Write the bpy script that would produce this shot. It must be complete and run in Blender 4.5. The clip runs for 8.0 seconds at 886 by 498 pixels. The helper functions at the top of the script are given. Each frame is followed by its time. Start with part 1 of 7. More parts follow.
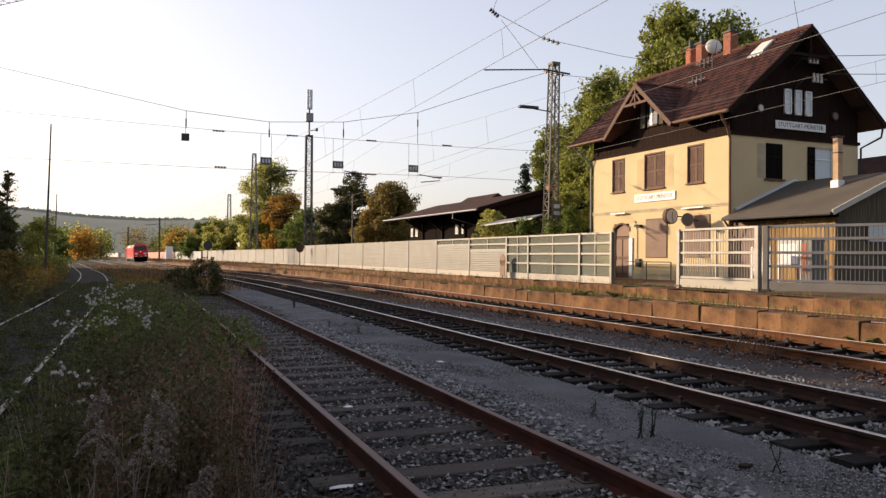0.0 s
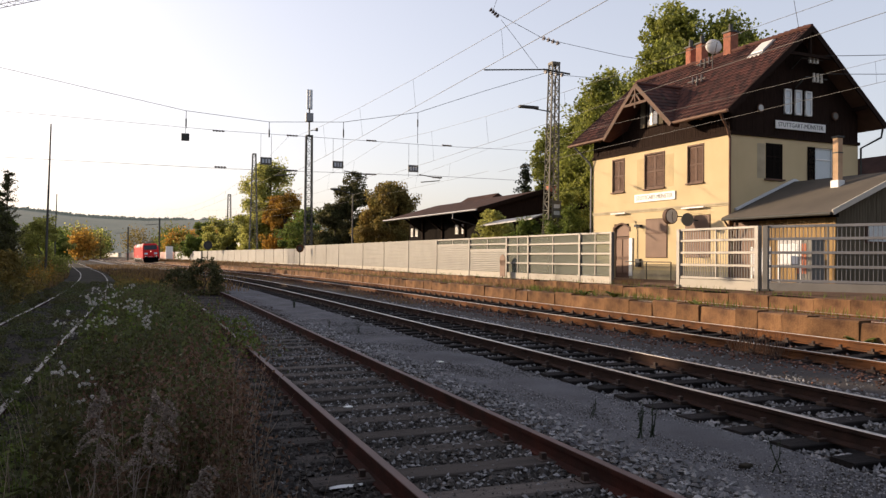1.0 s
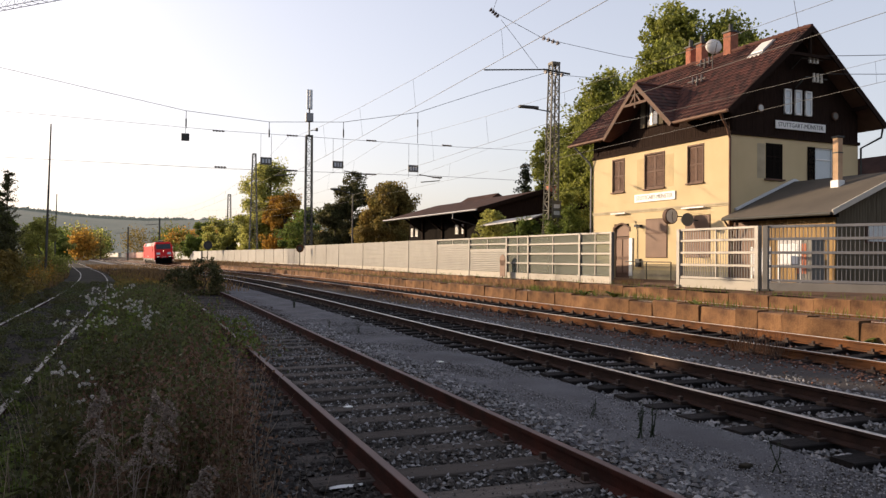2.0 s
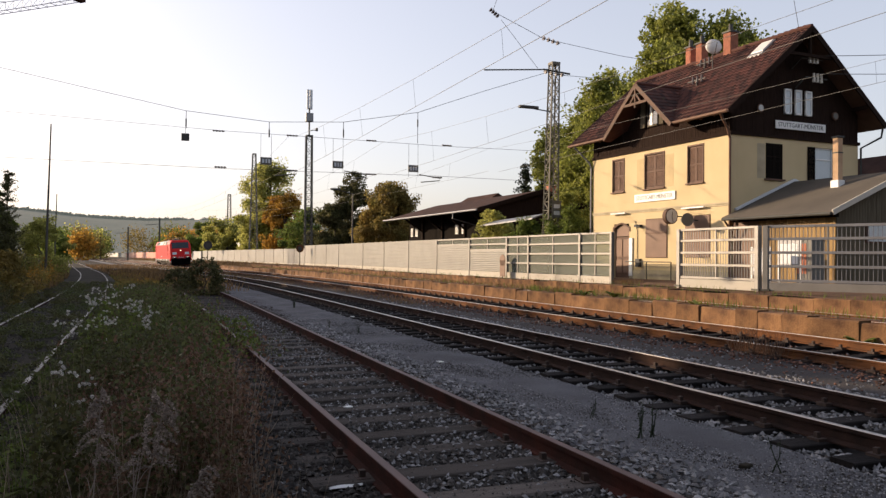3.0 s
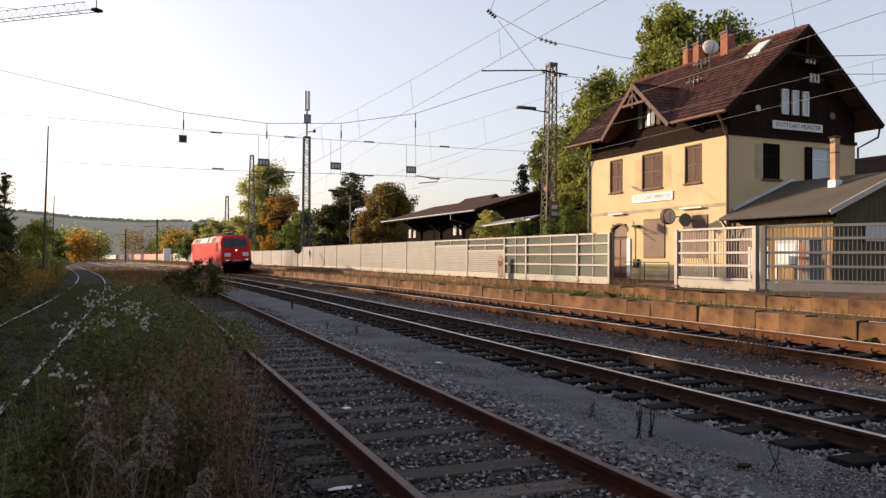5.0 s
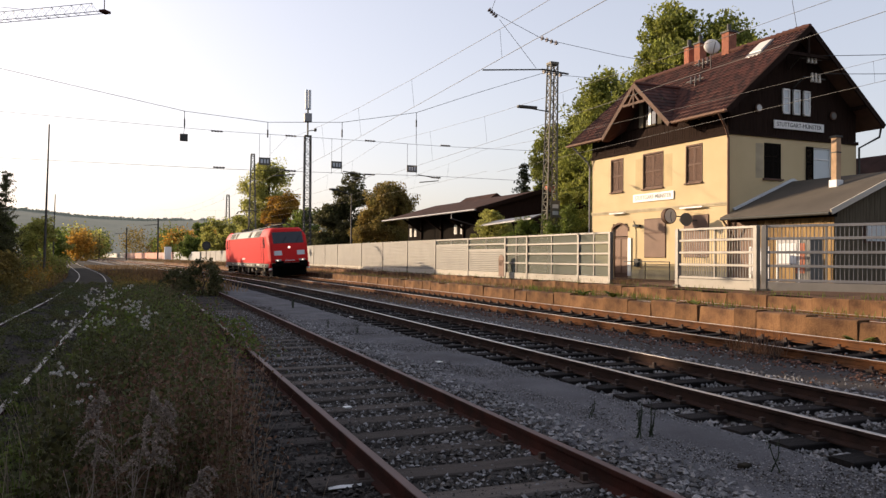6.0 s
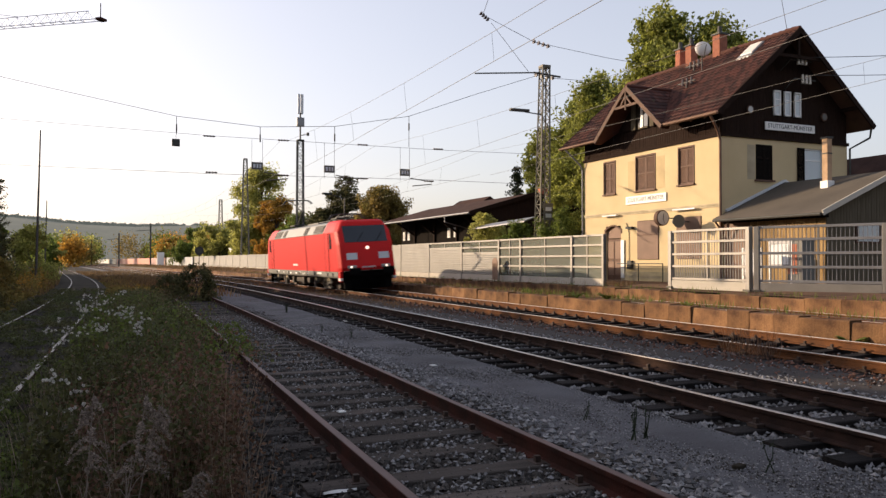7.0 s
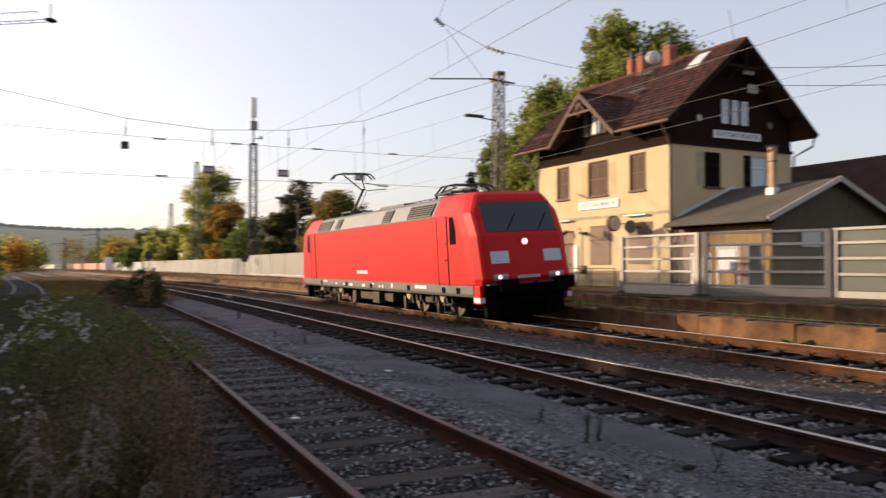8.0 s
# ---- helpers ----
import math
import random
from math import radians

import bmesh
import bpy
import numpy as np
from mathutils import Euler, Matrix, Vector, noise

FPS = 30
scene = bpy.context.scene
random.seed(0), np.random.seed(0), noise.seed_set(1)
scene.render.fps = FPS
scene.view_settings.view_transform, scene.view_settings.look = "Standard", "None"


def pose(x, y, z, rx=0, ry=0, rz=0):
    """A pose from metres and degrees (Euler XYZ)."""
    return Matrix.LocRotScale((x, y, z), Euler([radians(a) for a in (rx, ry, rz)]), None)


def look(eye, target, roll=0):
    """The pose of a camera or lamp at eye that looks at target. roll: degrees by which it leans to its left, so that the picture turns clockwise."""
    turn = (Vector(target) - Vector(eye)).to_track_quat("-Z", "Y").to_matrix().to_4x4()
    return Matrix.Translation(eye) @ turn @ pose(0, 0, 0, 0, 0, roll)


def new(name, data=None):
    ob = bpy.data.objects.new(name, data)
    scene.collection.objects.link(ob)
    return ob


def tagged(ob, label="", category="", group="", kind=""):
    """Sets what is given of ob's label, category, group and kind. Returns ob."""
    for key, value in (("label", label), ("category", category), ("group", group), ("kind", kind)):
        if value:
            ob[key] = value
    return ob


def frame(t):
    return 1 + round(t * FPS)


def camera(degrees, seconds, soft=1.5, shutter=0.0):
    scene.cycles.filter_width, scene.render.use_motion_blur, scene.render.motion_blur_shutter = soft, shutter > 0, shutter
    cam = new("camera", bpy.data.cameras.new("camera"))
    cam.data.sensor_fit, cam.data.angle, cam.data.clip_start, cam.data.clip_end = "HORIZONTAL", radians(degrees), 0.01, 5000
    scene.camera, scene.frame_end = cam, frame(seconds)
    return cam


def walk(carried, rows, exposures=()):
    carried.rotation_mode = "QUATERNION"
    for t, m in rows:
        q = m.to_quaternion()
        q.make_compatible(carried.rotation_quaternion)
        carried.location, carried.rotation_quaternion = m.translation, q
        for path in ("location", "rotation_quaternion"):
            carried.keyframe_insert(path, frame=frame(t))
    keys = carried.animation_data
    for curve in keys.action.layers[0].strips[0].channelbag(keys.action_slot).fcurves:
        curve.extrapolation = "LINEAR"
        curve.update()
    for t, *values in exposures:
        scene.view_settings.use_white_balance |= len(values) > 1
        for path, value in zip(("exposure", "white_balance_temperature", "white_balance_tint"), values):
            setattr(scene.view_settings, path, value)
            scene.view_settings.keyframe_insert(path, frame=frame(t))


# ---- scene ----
# y runs along the tracks, x across them to the station side; rail heads lie at z = 0
EYE = (0.0, 0.0, 1.48)
SPEED = 19.3


def view(yaw, pitch, roll):
    return pose(*EYE, 90 + pitch, 0, yaw) @ pose(0, 0, 0, 0, 0, roll)


cam = camera(59.2, 8.0, soft=1.4, shutter=0.5)
walk(cam, [
    (0.0, view(-21.20, 0.623, 0.487)), (1.5, view(-21.20, 0.623, 0.487)), (3.5, view(-21.20, 0.623, 0.487)),
    (4.0, view(-21.328, 0.687, 0.333)), (4.5, view(-21.361, 0.718, 0.278)), (6.0, view(-21.292, 0.632, 0.413)),
    (6.5, view(-21.277, 0.661, 0.398)), (6.8, view(-21.55, 0.78, 0.15)), (7.0, view(-21.769, 0.885, -0.012)),
    (7.3, view(-21.80, 0.90, -0.02)), (7.5, view(-22.082, 1.069, -0.083)), (7.7, view(-22.66, 1.14, -0.08)),
    (7.8, view(-23.05, 1.18, -0.06)), (7.9, view(-23.75, 1.21, -0.04)), (8.0, view(-25.08, 1.25, -0.03))])

# ---- light ----
SUN_EL, SUN_AZ = 14.2, -44.0   # azimuth from +y, clockwise
world = bpy.data.worlds.new("sky")
scene.world = world
world.use_nodes = True
wn = world.node_tree.nodes
sky = wn.new("ShaderNodeTexSky")
sky.sky_type, sky.sun_disc = "NISHITA", False
sky.sun_elevation, sky.sun_rotation = radians(SUN_EL), radians(SUN_AZ)
sky.air_density, sky.dust_density, sky.ozone_density = 1.0, 2.6, 1.5
wn["Background"].inputs[1].default_value = 0.15
haze = wn.new("ShaderNodeHueSaturation")   # autumn haze takes the colour out of the sky
haze.inputs["Saturation"].default_value = 0.74
warm = wn.new("ShaderNodeMix")
warm.data_type, warm.blend_type = "RGBA", "MULTIPLY"
warm.inputs["Factor"].default_value, warm.inputs["B"].default_value = 1.0, (1.46, 1.36, 1.41, 1)
world.node_tree.links.new(sky.outputs[0], haze.inputs["Color"])
veil = wn.new("ShaderNodeGamma")   # and evens its brightness round the sun
veil.inputs["Gamma"].default_value = 0.64
world.node_tree.links.new(haze.outputs[0], veil.inputs["Color"])
world.node_tree.links.new(veil.outputs[0], warm.inputs["A"])
world.node_tree.links.new(warm.outputs["Result"], wn["Background"].inputs[0])
sun_dir = Vector((math.sin(radians(SUN_AZ)) * math.cos(radians(SUN_EL)), math.cos(radians(SUN_AZ)) * math.cos(radians(SUN_EL)), math.sin(radians(SUN_EL))))
sun = new("sun", bpy.data.lights.new("sun", "SUN"))
sun.data.energy, sun.data.angle, sun.data.color = 3.5, radians(0.6), (1.0, 0.76, 0.52)
sun.matrix_world = look((0, 0, 60), Vector((0, 0, 60)) - sun_dir)
scene.view_settings.exposure = 0.95


# ---- materials ----
def material(name, col, rough=0.7, metal=0.0, var=0.25, scale=3.0, fine=40.0, bump=0.15, col2=None, spec=0.5, emit=0.0, rand=0.0, island=0.0, stretch=(1, 1, 1), trans=0.0):
    """A surface with stains at one scale and grain at another; rand and island vary it from piece to piece."""
    m = bpy.data.materials.new(name)
    m.use_nodes = True
    nt = m.node_tree
    N, L = nt.nodes, nt.links
    b = N["Principled BSDF"]
    tc, mp = N.new("ShaderNodeTexCoord"), N.new("ShaderNodeMapping")
    mp.inputs["Scale"].default_value = stretch
    L.new(tc.outputs["Object"], mp.inputs[0])
    n1, n2 = N.new("ShaderNodeTexNoise"), N.new("ShaderNodeTexNoise")
    for n, s, d in ((n1, scale, 5), (n2, fine, 3)):
        n.inputs["Scale"].default_value, n.inputs["Detail"].default_value = s, d
        L.new(mp.outputs[0], n.inputs["Vector"])
    ramp = N.new("ShaderNodeMapRange")
    ramp.inputs[1].default_value, ramp.inputs[2].default_value = 0.3, 0.7
    L.new(n1.outputs[0], ramp.inputs[0])
    mix = N.new("ShaderNodeMix")
    mix.data_type = "RGBA"
    c2 = col2 or tuple(c * (1 - var) for c in col)
    mix.inputs["A"].default_value, mix.inputs["B"].default_value = (*col, 1), (*c2, 1)
    L.new(ramp.outputs[0], mix.inputs["Factor"])
    hsv = N.new("ShaderNodeHueSaturation")
    L.new(mix.outputs["Result"], hsv.inputs["Color"])
    val = N.new("ShaderNodeMath")
    val.operation = "MULTIPLY_ADD"
    L.new(n2.outputs[0], val.inputs[0])
    val.inputs[1].default_value, val.inputs[2].default_value = var * 1.2, 1 - var * 0.6
    last = val
    for on, node, out in ((rand, "ShaderNodeObjectInfo", "Random"), (island, "ShaderNodeNewGeometry", "Random Per Island")):
        if on:
            src, k = N.new(node), N.new("ShaderNodeMath")
            k.operation = "MULTIPLY_ADD"
            k.inputs[1].default_value, k.inputs[2].default_value = on * 2, 1 - on
            L.new(src.outputs[out], k.inputs[0])
            mul = N.new("ShaderNodeMath")
            mul.operation = "MULTIPLY"
            L.new(last.outputs[0], mul.inputs[0])
            L.new(k.outputs[0], mul.inputs[1])
            last = mul
    L.new(last.outputs[0], hsv.inputs["Value"])
    L.new(hsv.outputs[0], b.inputs["Base Color"])
    b.inputs["Roughness"].default_value, b.inputs["Metallic"].default_value = rough, metal
    b.inputs["Specular IOR Level"].default_value = spec
    if bump:
        bp = N.new("ShaderNodeBump")
        bp.inputs["Strength"].default_value, bp.inputs["Distance"].default_value = bump, 0.02
        L.new(n2.outputs[0], bp.inputs["Height"])
        L.new(bp.outputs[0], b.inputs["Normal"])
    if emit:
        b.inputs["Emission Color"].default_value, b.inputs["Emission Strength"].default_value = (*col, 1), emit
    if trans:
        # thin leaf: part of the light passes through
        tr, ms = N.new("ShaderNodeBsdfTranslucent"), N.new("ShaderNodeMixShader")
        L.new(hsv.outputs[0], tr.inputs[0])
        ms.inputs[0].default_value = trans
        L.new(b.outputs[0], ms.inputs[1])
        L.new(tr.outputs[0], ms.inputs[2])
        L.new(ms.outputs[0], N["Material Output"].inputs[0])
    return m


def glass(name, tint=(0.9, 0.95, 0.93), rough=0.02, clear=0.75):
    m = bpy.data.materials.new(name)
    m.use_nodes = True
    N, L = m.node_tree.nodes, m.node_tree.links
    b = N["Principled BSDF"]
    b.inputs["Base Color"].default_value, b.inputs["Roughness"].default_value = (*tint, 1), max(rough, 0.05)
    t, mx = N.new("ShaderNodeBsdfTransparent"), N.new("ShaderNodeMixShader")
    t.inputs[0].default_value = (*tint, 1)
    mx.inputs[0].default_value = clear
    L.new(b.outputs[0], mx.inputs[1])
    L.new(t.outputs[0], mx.inputs[2])
    L.new(mx.outputs[0], N["Material Output"].inputs[0])
    return m


M = dict(
    soil=material("soil", (0.036, 0.029, 0.022), 0.97, spec=0.08, var=0.5, scale=0.6, fine=9, bump=0.6, col2=(0.016, 0.015, 0.010)),
    verge=material("dry_verge", (0.20, 0.135, 0.075), 0.95, var=0.5, scale=0.8, fine=14, bump=0.6, col2=(0.10, 0.075, 0.04)),
    path=material("fine_grit", (0.150, 0.147, 0.158), 0.95, spec=0.15, var=0.8, scale=1.2, fine=110, bump=1.0, col2=(0.085, 0.082, 0.088)),
    bed=material("ballast_bed", (0.026, 0.022, 0.019), 0.97, spec=0.08, var=0.6, scale=2, fine=22, bump=0.9, col2=(0.024, 0.020, 0.018)),
    bed_rust=material("rusty_bed", (0.034, 0.024, 0.021), 0.95, var=0.6, scale=2, fine=22, bump=0.9, col2=(0.022, 0.018, 0.017)),
    stone=material("ballast_stone", (0.058, 0.050, 0.044), 0.9, var=0.35, scale=8, fine=60, bump=0.3, island=0.65),
    stone_pale=material("pale_stone", (0.27, 0.262, 0.262), 0.95, spec=0.2, var=0.3, scale=8, fine=60, bump=0.3, island=0.5),
    stone_rust=material("rusty_stone", (0.165, 0.080, 0.055), 0.9, var=0.4, scale=8, fine=60, bump=0.3, island=0.6),
    railhead=material("railhead", (0.42, 0.39, 0.37), 0.38, 0.8, var=0.15, scale=1.5, fine=30, bump=0.03),
    railhead_pale=material("pale_railhead", (0.26, 0.24, 0.22), 0.5, 0.4, var=0.6, scale=1.6, fine=14, bump=0.05, col2=(0.05, 0.038, 0.033)),
    railhead_dull=material("dull_railhead", (0.105, 0.052, 0.043), 0.6, 0.05, var=0.3, scale=2, fine=30, bump=0.06),
    rust=material("rail_rust", (0.055, 0.017, 0.012), 0.9, spec=0.12, var=0.4, scale=4, fine=60, bump=0.3, col2=(0.022, 0.011, 0.009)),
    rust_dk=material("dark_rail_rust", (0.045, 0.024, 0.018), 0.9, spec=0.12, var=0.4, scale=4, fine=60, bump=0.3, col2=(0.020, 0.013, 0.011)),
    rust_or=material("orange_rust", (0.150, 0.060, 0.022), 0.9, spec=0.15, var=0.5, scale=2.2, fine=60, bump=0.3, col2=(0.065, 0.032, 0.018)),
    wood=material("sleeper_wood", (0.105, 0.088, 0.078), 0.95, spec=0.15, var=0.5, scale=2, fine=26, bump=0.6, rand=0.4, stretch=(0.6, 8, 8)),
    tar=material("tarred_sleeper", (0.027, 0.023, 0.022), 0.9, spec=0.12, var=0.5, scale=3, fine=30, bump=0.5, rand=0.3, stretch=(0.6, 8, 8)),
    iron=material("clamp_iron", (0.07, 0.045, 0.035), 0.8, 0.3, var=0.4, scale=9, bump=0.2),
    sandstone=material("platform_sandstone", (0.265, 0.145, 0.070), 0.95, spec=0.15, var=0.55, scale=1.7, fine=22, bump=0.7, rand=0.3, col2=(0.085, 0.046, 0.028)),
    apron=material("platform_asphalt", (0.160, 0.092, 0.056), 0.95, spec=0.15, var=0.5, scale=1.4, fine=30, bump=0.5, col2=(0.080, 0.050, 0.036)),
    alu=material("barrier_aluminium", (0.27, 0.26, 0.235), 0.55, 0.15, var=0.14, scale=0.9, fine=18, bump=0.05, rand=0.08),
    post=material("barrier_post", (0.25, 0.235, 0.215), 0.5, 0.3, var=0.15, scale=2, bump=0.05),
    plinth=material("concrete_plinth", (0.50, 0.465, 0.40), 0.9, var=0.2, scale=1.6, fine=30, bump=0.2, col2=(0.45, 0.41, 0.34), rand=0.1),
    pane=glass("barrier_pane", (0.50, 0.52, 0.46), 0.1, 0.72),
    plaster=material("cream_plaster", (0.60, 0.475, 0.275), 0.92, var=0.12, scale=0.6, fine=30, bump=0.12, col2=(0.53, 0.415, 0.235)),
    plinth_house=material("house_plinth", (0.50, 0.42, 0.28), 0.92, var=0.3, scale=1.6, bump=0.2),
    timber=material("dark_boards", (0.024, 0.013, 0.009), 0.92, spec=0.12, var=0.4, scale=2, fine=30, bump=0.4, island=0.35, stretch=(6, 6, 0.6)),
    beam=material("brown_beam", (0.12, 0.06, 0.035), 0.8, var=0.4, scale=2, fine=30, bump=0.3),
    shutter=material("brown_shutter", (0.14, 0.070, 0.042), 0.75, var=0.35, scale=2.5, fine=40, bump=0.25),
    panel_br=material("brown_panel", (0.20, 0.115, 0.075), 0.7, var=0.2, scale=1.3, fine=20, bump=0.1, rand=0.1),
    ghost=material("faded_paint_mark", (0.53, 0.41, 0.225), 0.92, var=0.15, scale=2, bump=0.1),
    tile=material("roof_tile", (0.082, 0.026, 0.017), 0.8, spec=0.3, var=0.25, scale=0.9, fine=24, bump=0.3, island=0.55, col2=(0.055, 0.022, 0.016)),
    tile_dk=material("dark_roof_tile", (0.062, 0.033, 0.026), 0.92, spec=0.1, var=0.4, scale=1.2, fine=24, bump=0.3, island=0.4),
    felt=material("roof_felt", (0.10, 0.082, 0.062), 0.9, var=0.3, scale=0.8, fine=30, bump=0.25),
    zinc=material("zinc_sheet", (0.24, 0.24, 0.25), 0.5, 0.4, var=0.2, scale=2, bump=0.05),
    gutter=material("gutter_brown", (0.16, 0.085, 0.055), 0.55, 0.3, var=0.3, scale=3, bump=0.1),
    brick=material("chimney_brick", (0.42, 0.15, 0.085), 0.9, var=0.35, scale=5, fine=30, bump=0.4, island=0.3, rand=0.2),
    mortar=material("chimney_render", (0.50, 0.33, 0.20), 0.9, var=0.3, scale=3, bump=0.2),
    white=material("white_paint", (0.78, 0.77, 0.74), 0.5, var=0.08, scale=3, bump=0.02),
    ink=material("black_paint", (0.02, 0.02, 0.022), 0.5, var=0.1, bump=0.0),
    inkgrey=material("faded_letter_paint", (0.36, 0.35, 0.32), 0.7, var=0.3, scale=9, bump=0.0),
    curtain=material("net_curtain", (0.62, 0.62, 0.60), 0.9, var=0.2, scale=6, bump=0.1),
    dark=material("dark_inside", (0.014, 0.011, 0.009), 0.95, spec=0.05, var=0.3, bump=0.1),
    window=glass("window_glass", (0.75, 0.8, 0.82), 0.02, 0.35),
    # annex boards: ochre carries the sunny side's light, grey the end wall's shade
    boards=material("sunlit_ochre_boards", (0.34, 0.22, 0.09), 0.85, var=0.35, scale=2, fine=30, bump=0.35, rand=0.25, island=0.25, stretch=(6, 6, 0.6)),
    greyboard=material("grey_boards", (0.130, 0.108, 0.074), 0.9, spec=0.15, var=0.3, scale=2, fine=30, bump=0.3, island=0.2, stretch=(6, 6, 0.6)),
    steel=material("galvanised_steel", (0.085, 0.078, 0.072), 0.6, 0.4, var=0.25, scale=3, bump=0.1),
    mast=material("mast_paint", (0.155, 0.145, 0.115), 0.7, 0.2, var=0.3, scale=3, bump=0.15),
    mast_dk=material("dark_mast", (0.06, 0.06, 0.055), 0.7, 0.2, var=0.3, scale=3, bump=0.15),
    wire=material("copper_wire", (0.055, 0.055, 0.055), 0.6, 0.3, var=0.2, bump=0.0),
    porcelain=material("brown_porcelain", (0.07, 0.05, 0.045), 0.3, var=0.2, bump=0.0),
    porcelain_w=material("pale_porcelain", (0.55, 0.50, 0.42), 0.3, var=0.2, bump=0.0),
    bark=material("bark", (0.09, 0.07, 0.052), 0.95, var=0.5, scale=3, fine=20, bump=0.8),
    dish=material("dish_shell", (0.62, 0.58, 0.53), 0.45, var=0.08, bump=0.0),
    red=material("traffic_red", (0.62, 0.017, 0.017), 0.45, var=0.07, scale=0.7, fine=12, bump=0.01, spec=0.14),
    skirt=material("skirt_grey", (0.13, 0.125, 0.11), 0.6, var=0.25, scale=2, fine=16, bump=0.05),
    roofgrey=material("roof_grey", (0.20, 0.20, 0.195), 0.55, 0.2, var=0.18, scale=1.5, bump=0.05),
    grille=material("grille_grey", (0.10, 0.097, 0.09), 0.7, 0.2, var=0.2, scale=3, fine=50, bump=0.3),
    black=material("underframe_black", (0.006, 0.006, 0.006), 0.95, spec=0.06, var=0.4, scale=4, bump=0.1),
    bogie=material("bogie_dirt", (0.10, 0.080, 0.062), 0.85, var=0.5, scale=4, fine=30, bump=0.3),
    wheel=material("wheel_steel", (0.16, 0.12, 0.10), 0.6, 0.5, var=0.4, scale=4, bump=0.1),
    screen=material("cab_glass", (0.012, 0.016, 0.022), 0.06, var=0.1, bump=0.0, spec=0.6),
    panel=material("pale_panel", (0.62, 0.64, 0.66), 0.5, var=0.06, bump=0.0),
    lamp=material("lit_lamp", (1.0, 0.80, 0.62), 0.3, var=0.0, bump=0.0, emit=0.85),
    lensglass=material("lamp_glass", (0.35, 0.33, 0.30), 0.15, var=0.1, bump=0.0),
)


def leafmat(name, a, b, trans=0.35):
    return material(name, a, 0.65, var=0.3, scale=0.35, fine=6, bump=0.0, col2=b, island=0.45, trans=trans, spec=0.25)


M.update(
    leaf=leafmat("green_leaves", (0.150, 0.185, 0.038), (0.095, 0.135, 0.030), 0.5),
    leaf_pop=leafmat("poplar_leaves", (0.265, 0.272, 0.060), (0.180, 0.205, 0.045), 0.5),
    leaf_dk=leafmat("dark_leaves", (0.070, 0.078, 0.030), (0.098, 0.085, 0.034), 0.45),
    leaf_or=leafmat("orange_leaves", (0.46, 0.23, 0.035), (0.32, 0.21, 0.04), 0.5),
    leaf_br=leafmat("brown_green_leaves", (0.27, 0.17, 0.045), (0.16, 0.15, 0.045), 0.5),
    leaf_yl=leafmat("yellow_green_leaves", (0.42, 0.40, 0.11), (0.28, 0.29, 0.08), 0.6),
    # crest foliage glows faintly: distance haze put into the material
    crest=material("haze_glow_leaves", (0.085, 0.092, 0.082), 0.9, var=0.15, scale=0.05, fine=0.4, bump=0.0, emit=0.55),
    needle=leafmat("needles", (0.022, 0.034, 0.016), (0.03, 0.04, 0.018), 0.1),
    dry=leafmat("dry_stalks", (0.32, 0.255, 0.19), (0.21, 0.155, 0.11), 0.25),
    redweed=leafmat("reddish_weeds", (0.18, 0.092, 0.062), (0.135, 0.086, 0.052), 0.3),
    weed=leafmat("weed_leaves", (0.075, 0.102, 0.032), (0.105, 0.090, 0.040), 0.35),
    straw=leafmat("dry_grass", (0.21, 0.125, 0.055), (0.13, 0.085, 0.04), 0.25),
    plume=leafmat("pale_plume", (0.36, 0.30, 0.26), (0.24, 0.19, 0.16), 0.35),
    bloom=leafmat("white_seed_heads", (0.70, 0.68, 0.64), (0.50, 0.46, 0.42), 0.4),
    # the hill's emission and pale grey imitate haze over the distance
    hill=material("haze_glow_hill", (0.066, 0.070, 0.062), 0.95, spec=0.1, var=0.45, scale=0.02, fine=0.12, bump=0.0, col2=(0.084, 0.087, 0.072), emit=0.75, stretch=(1, 1, 3)),
)


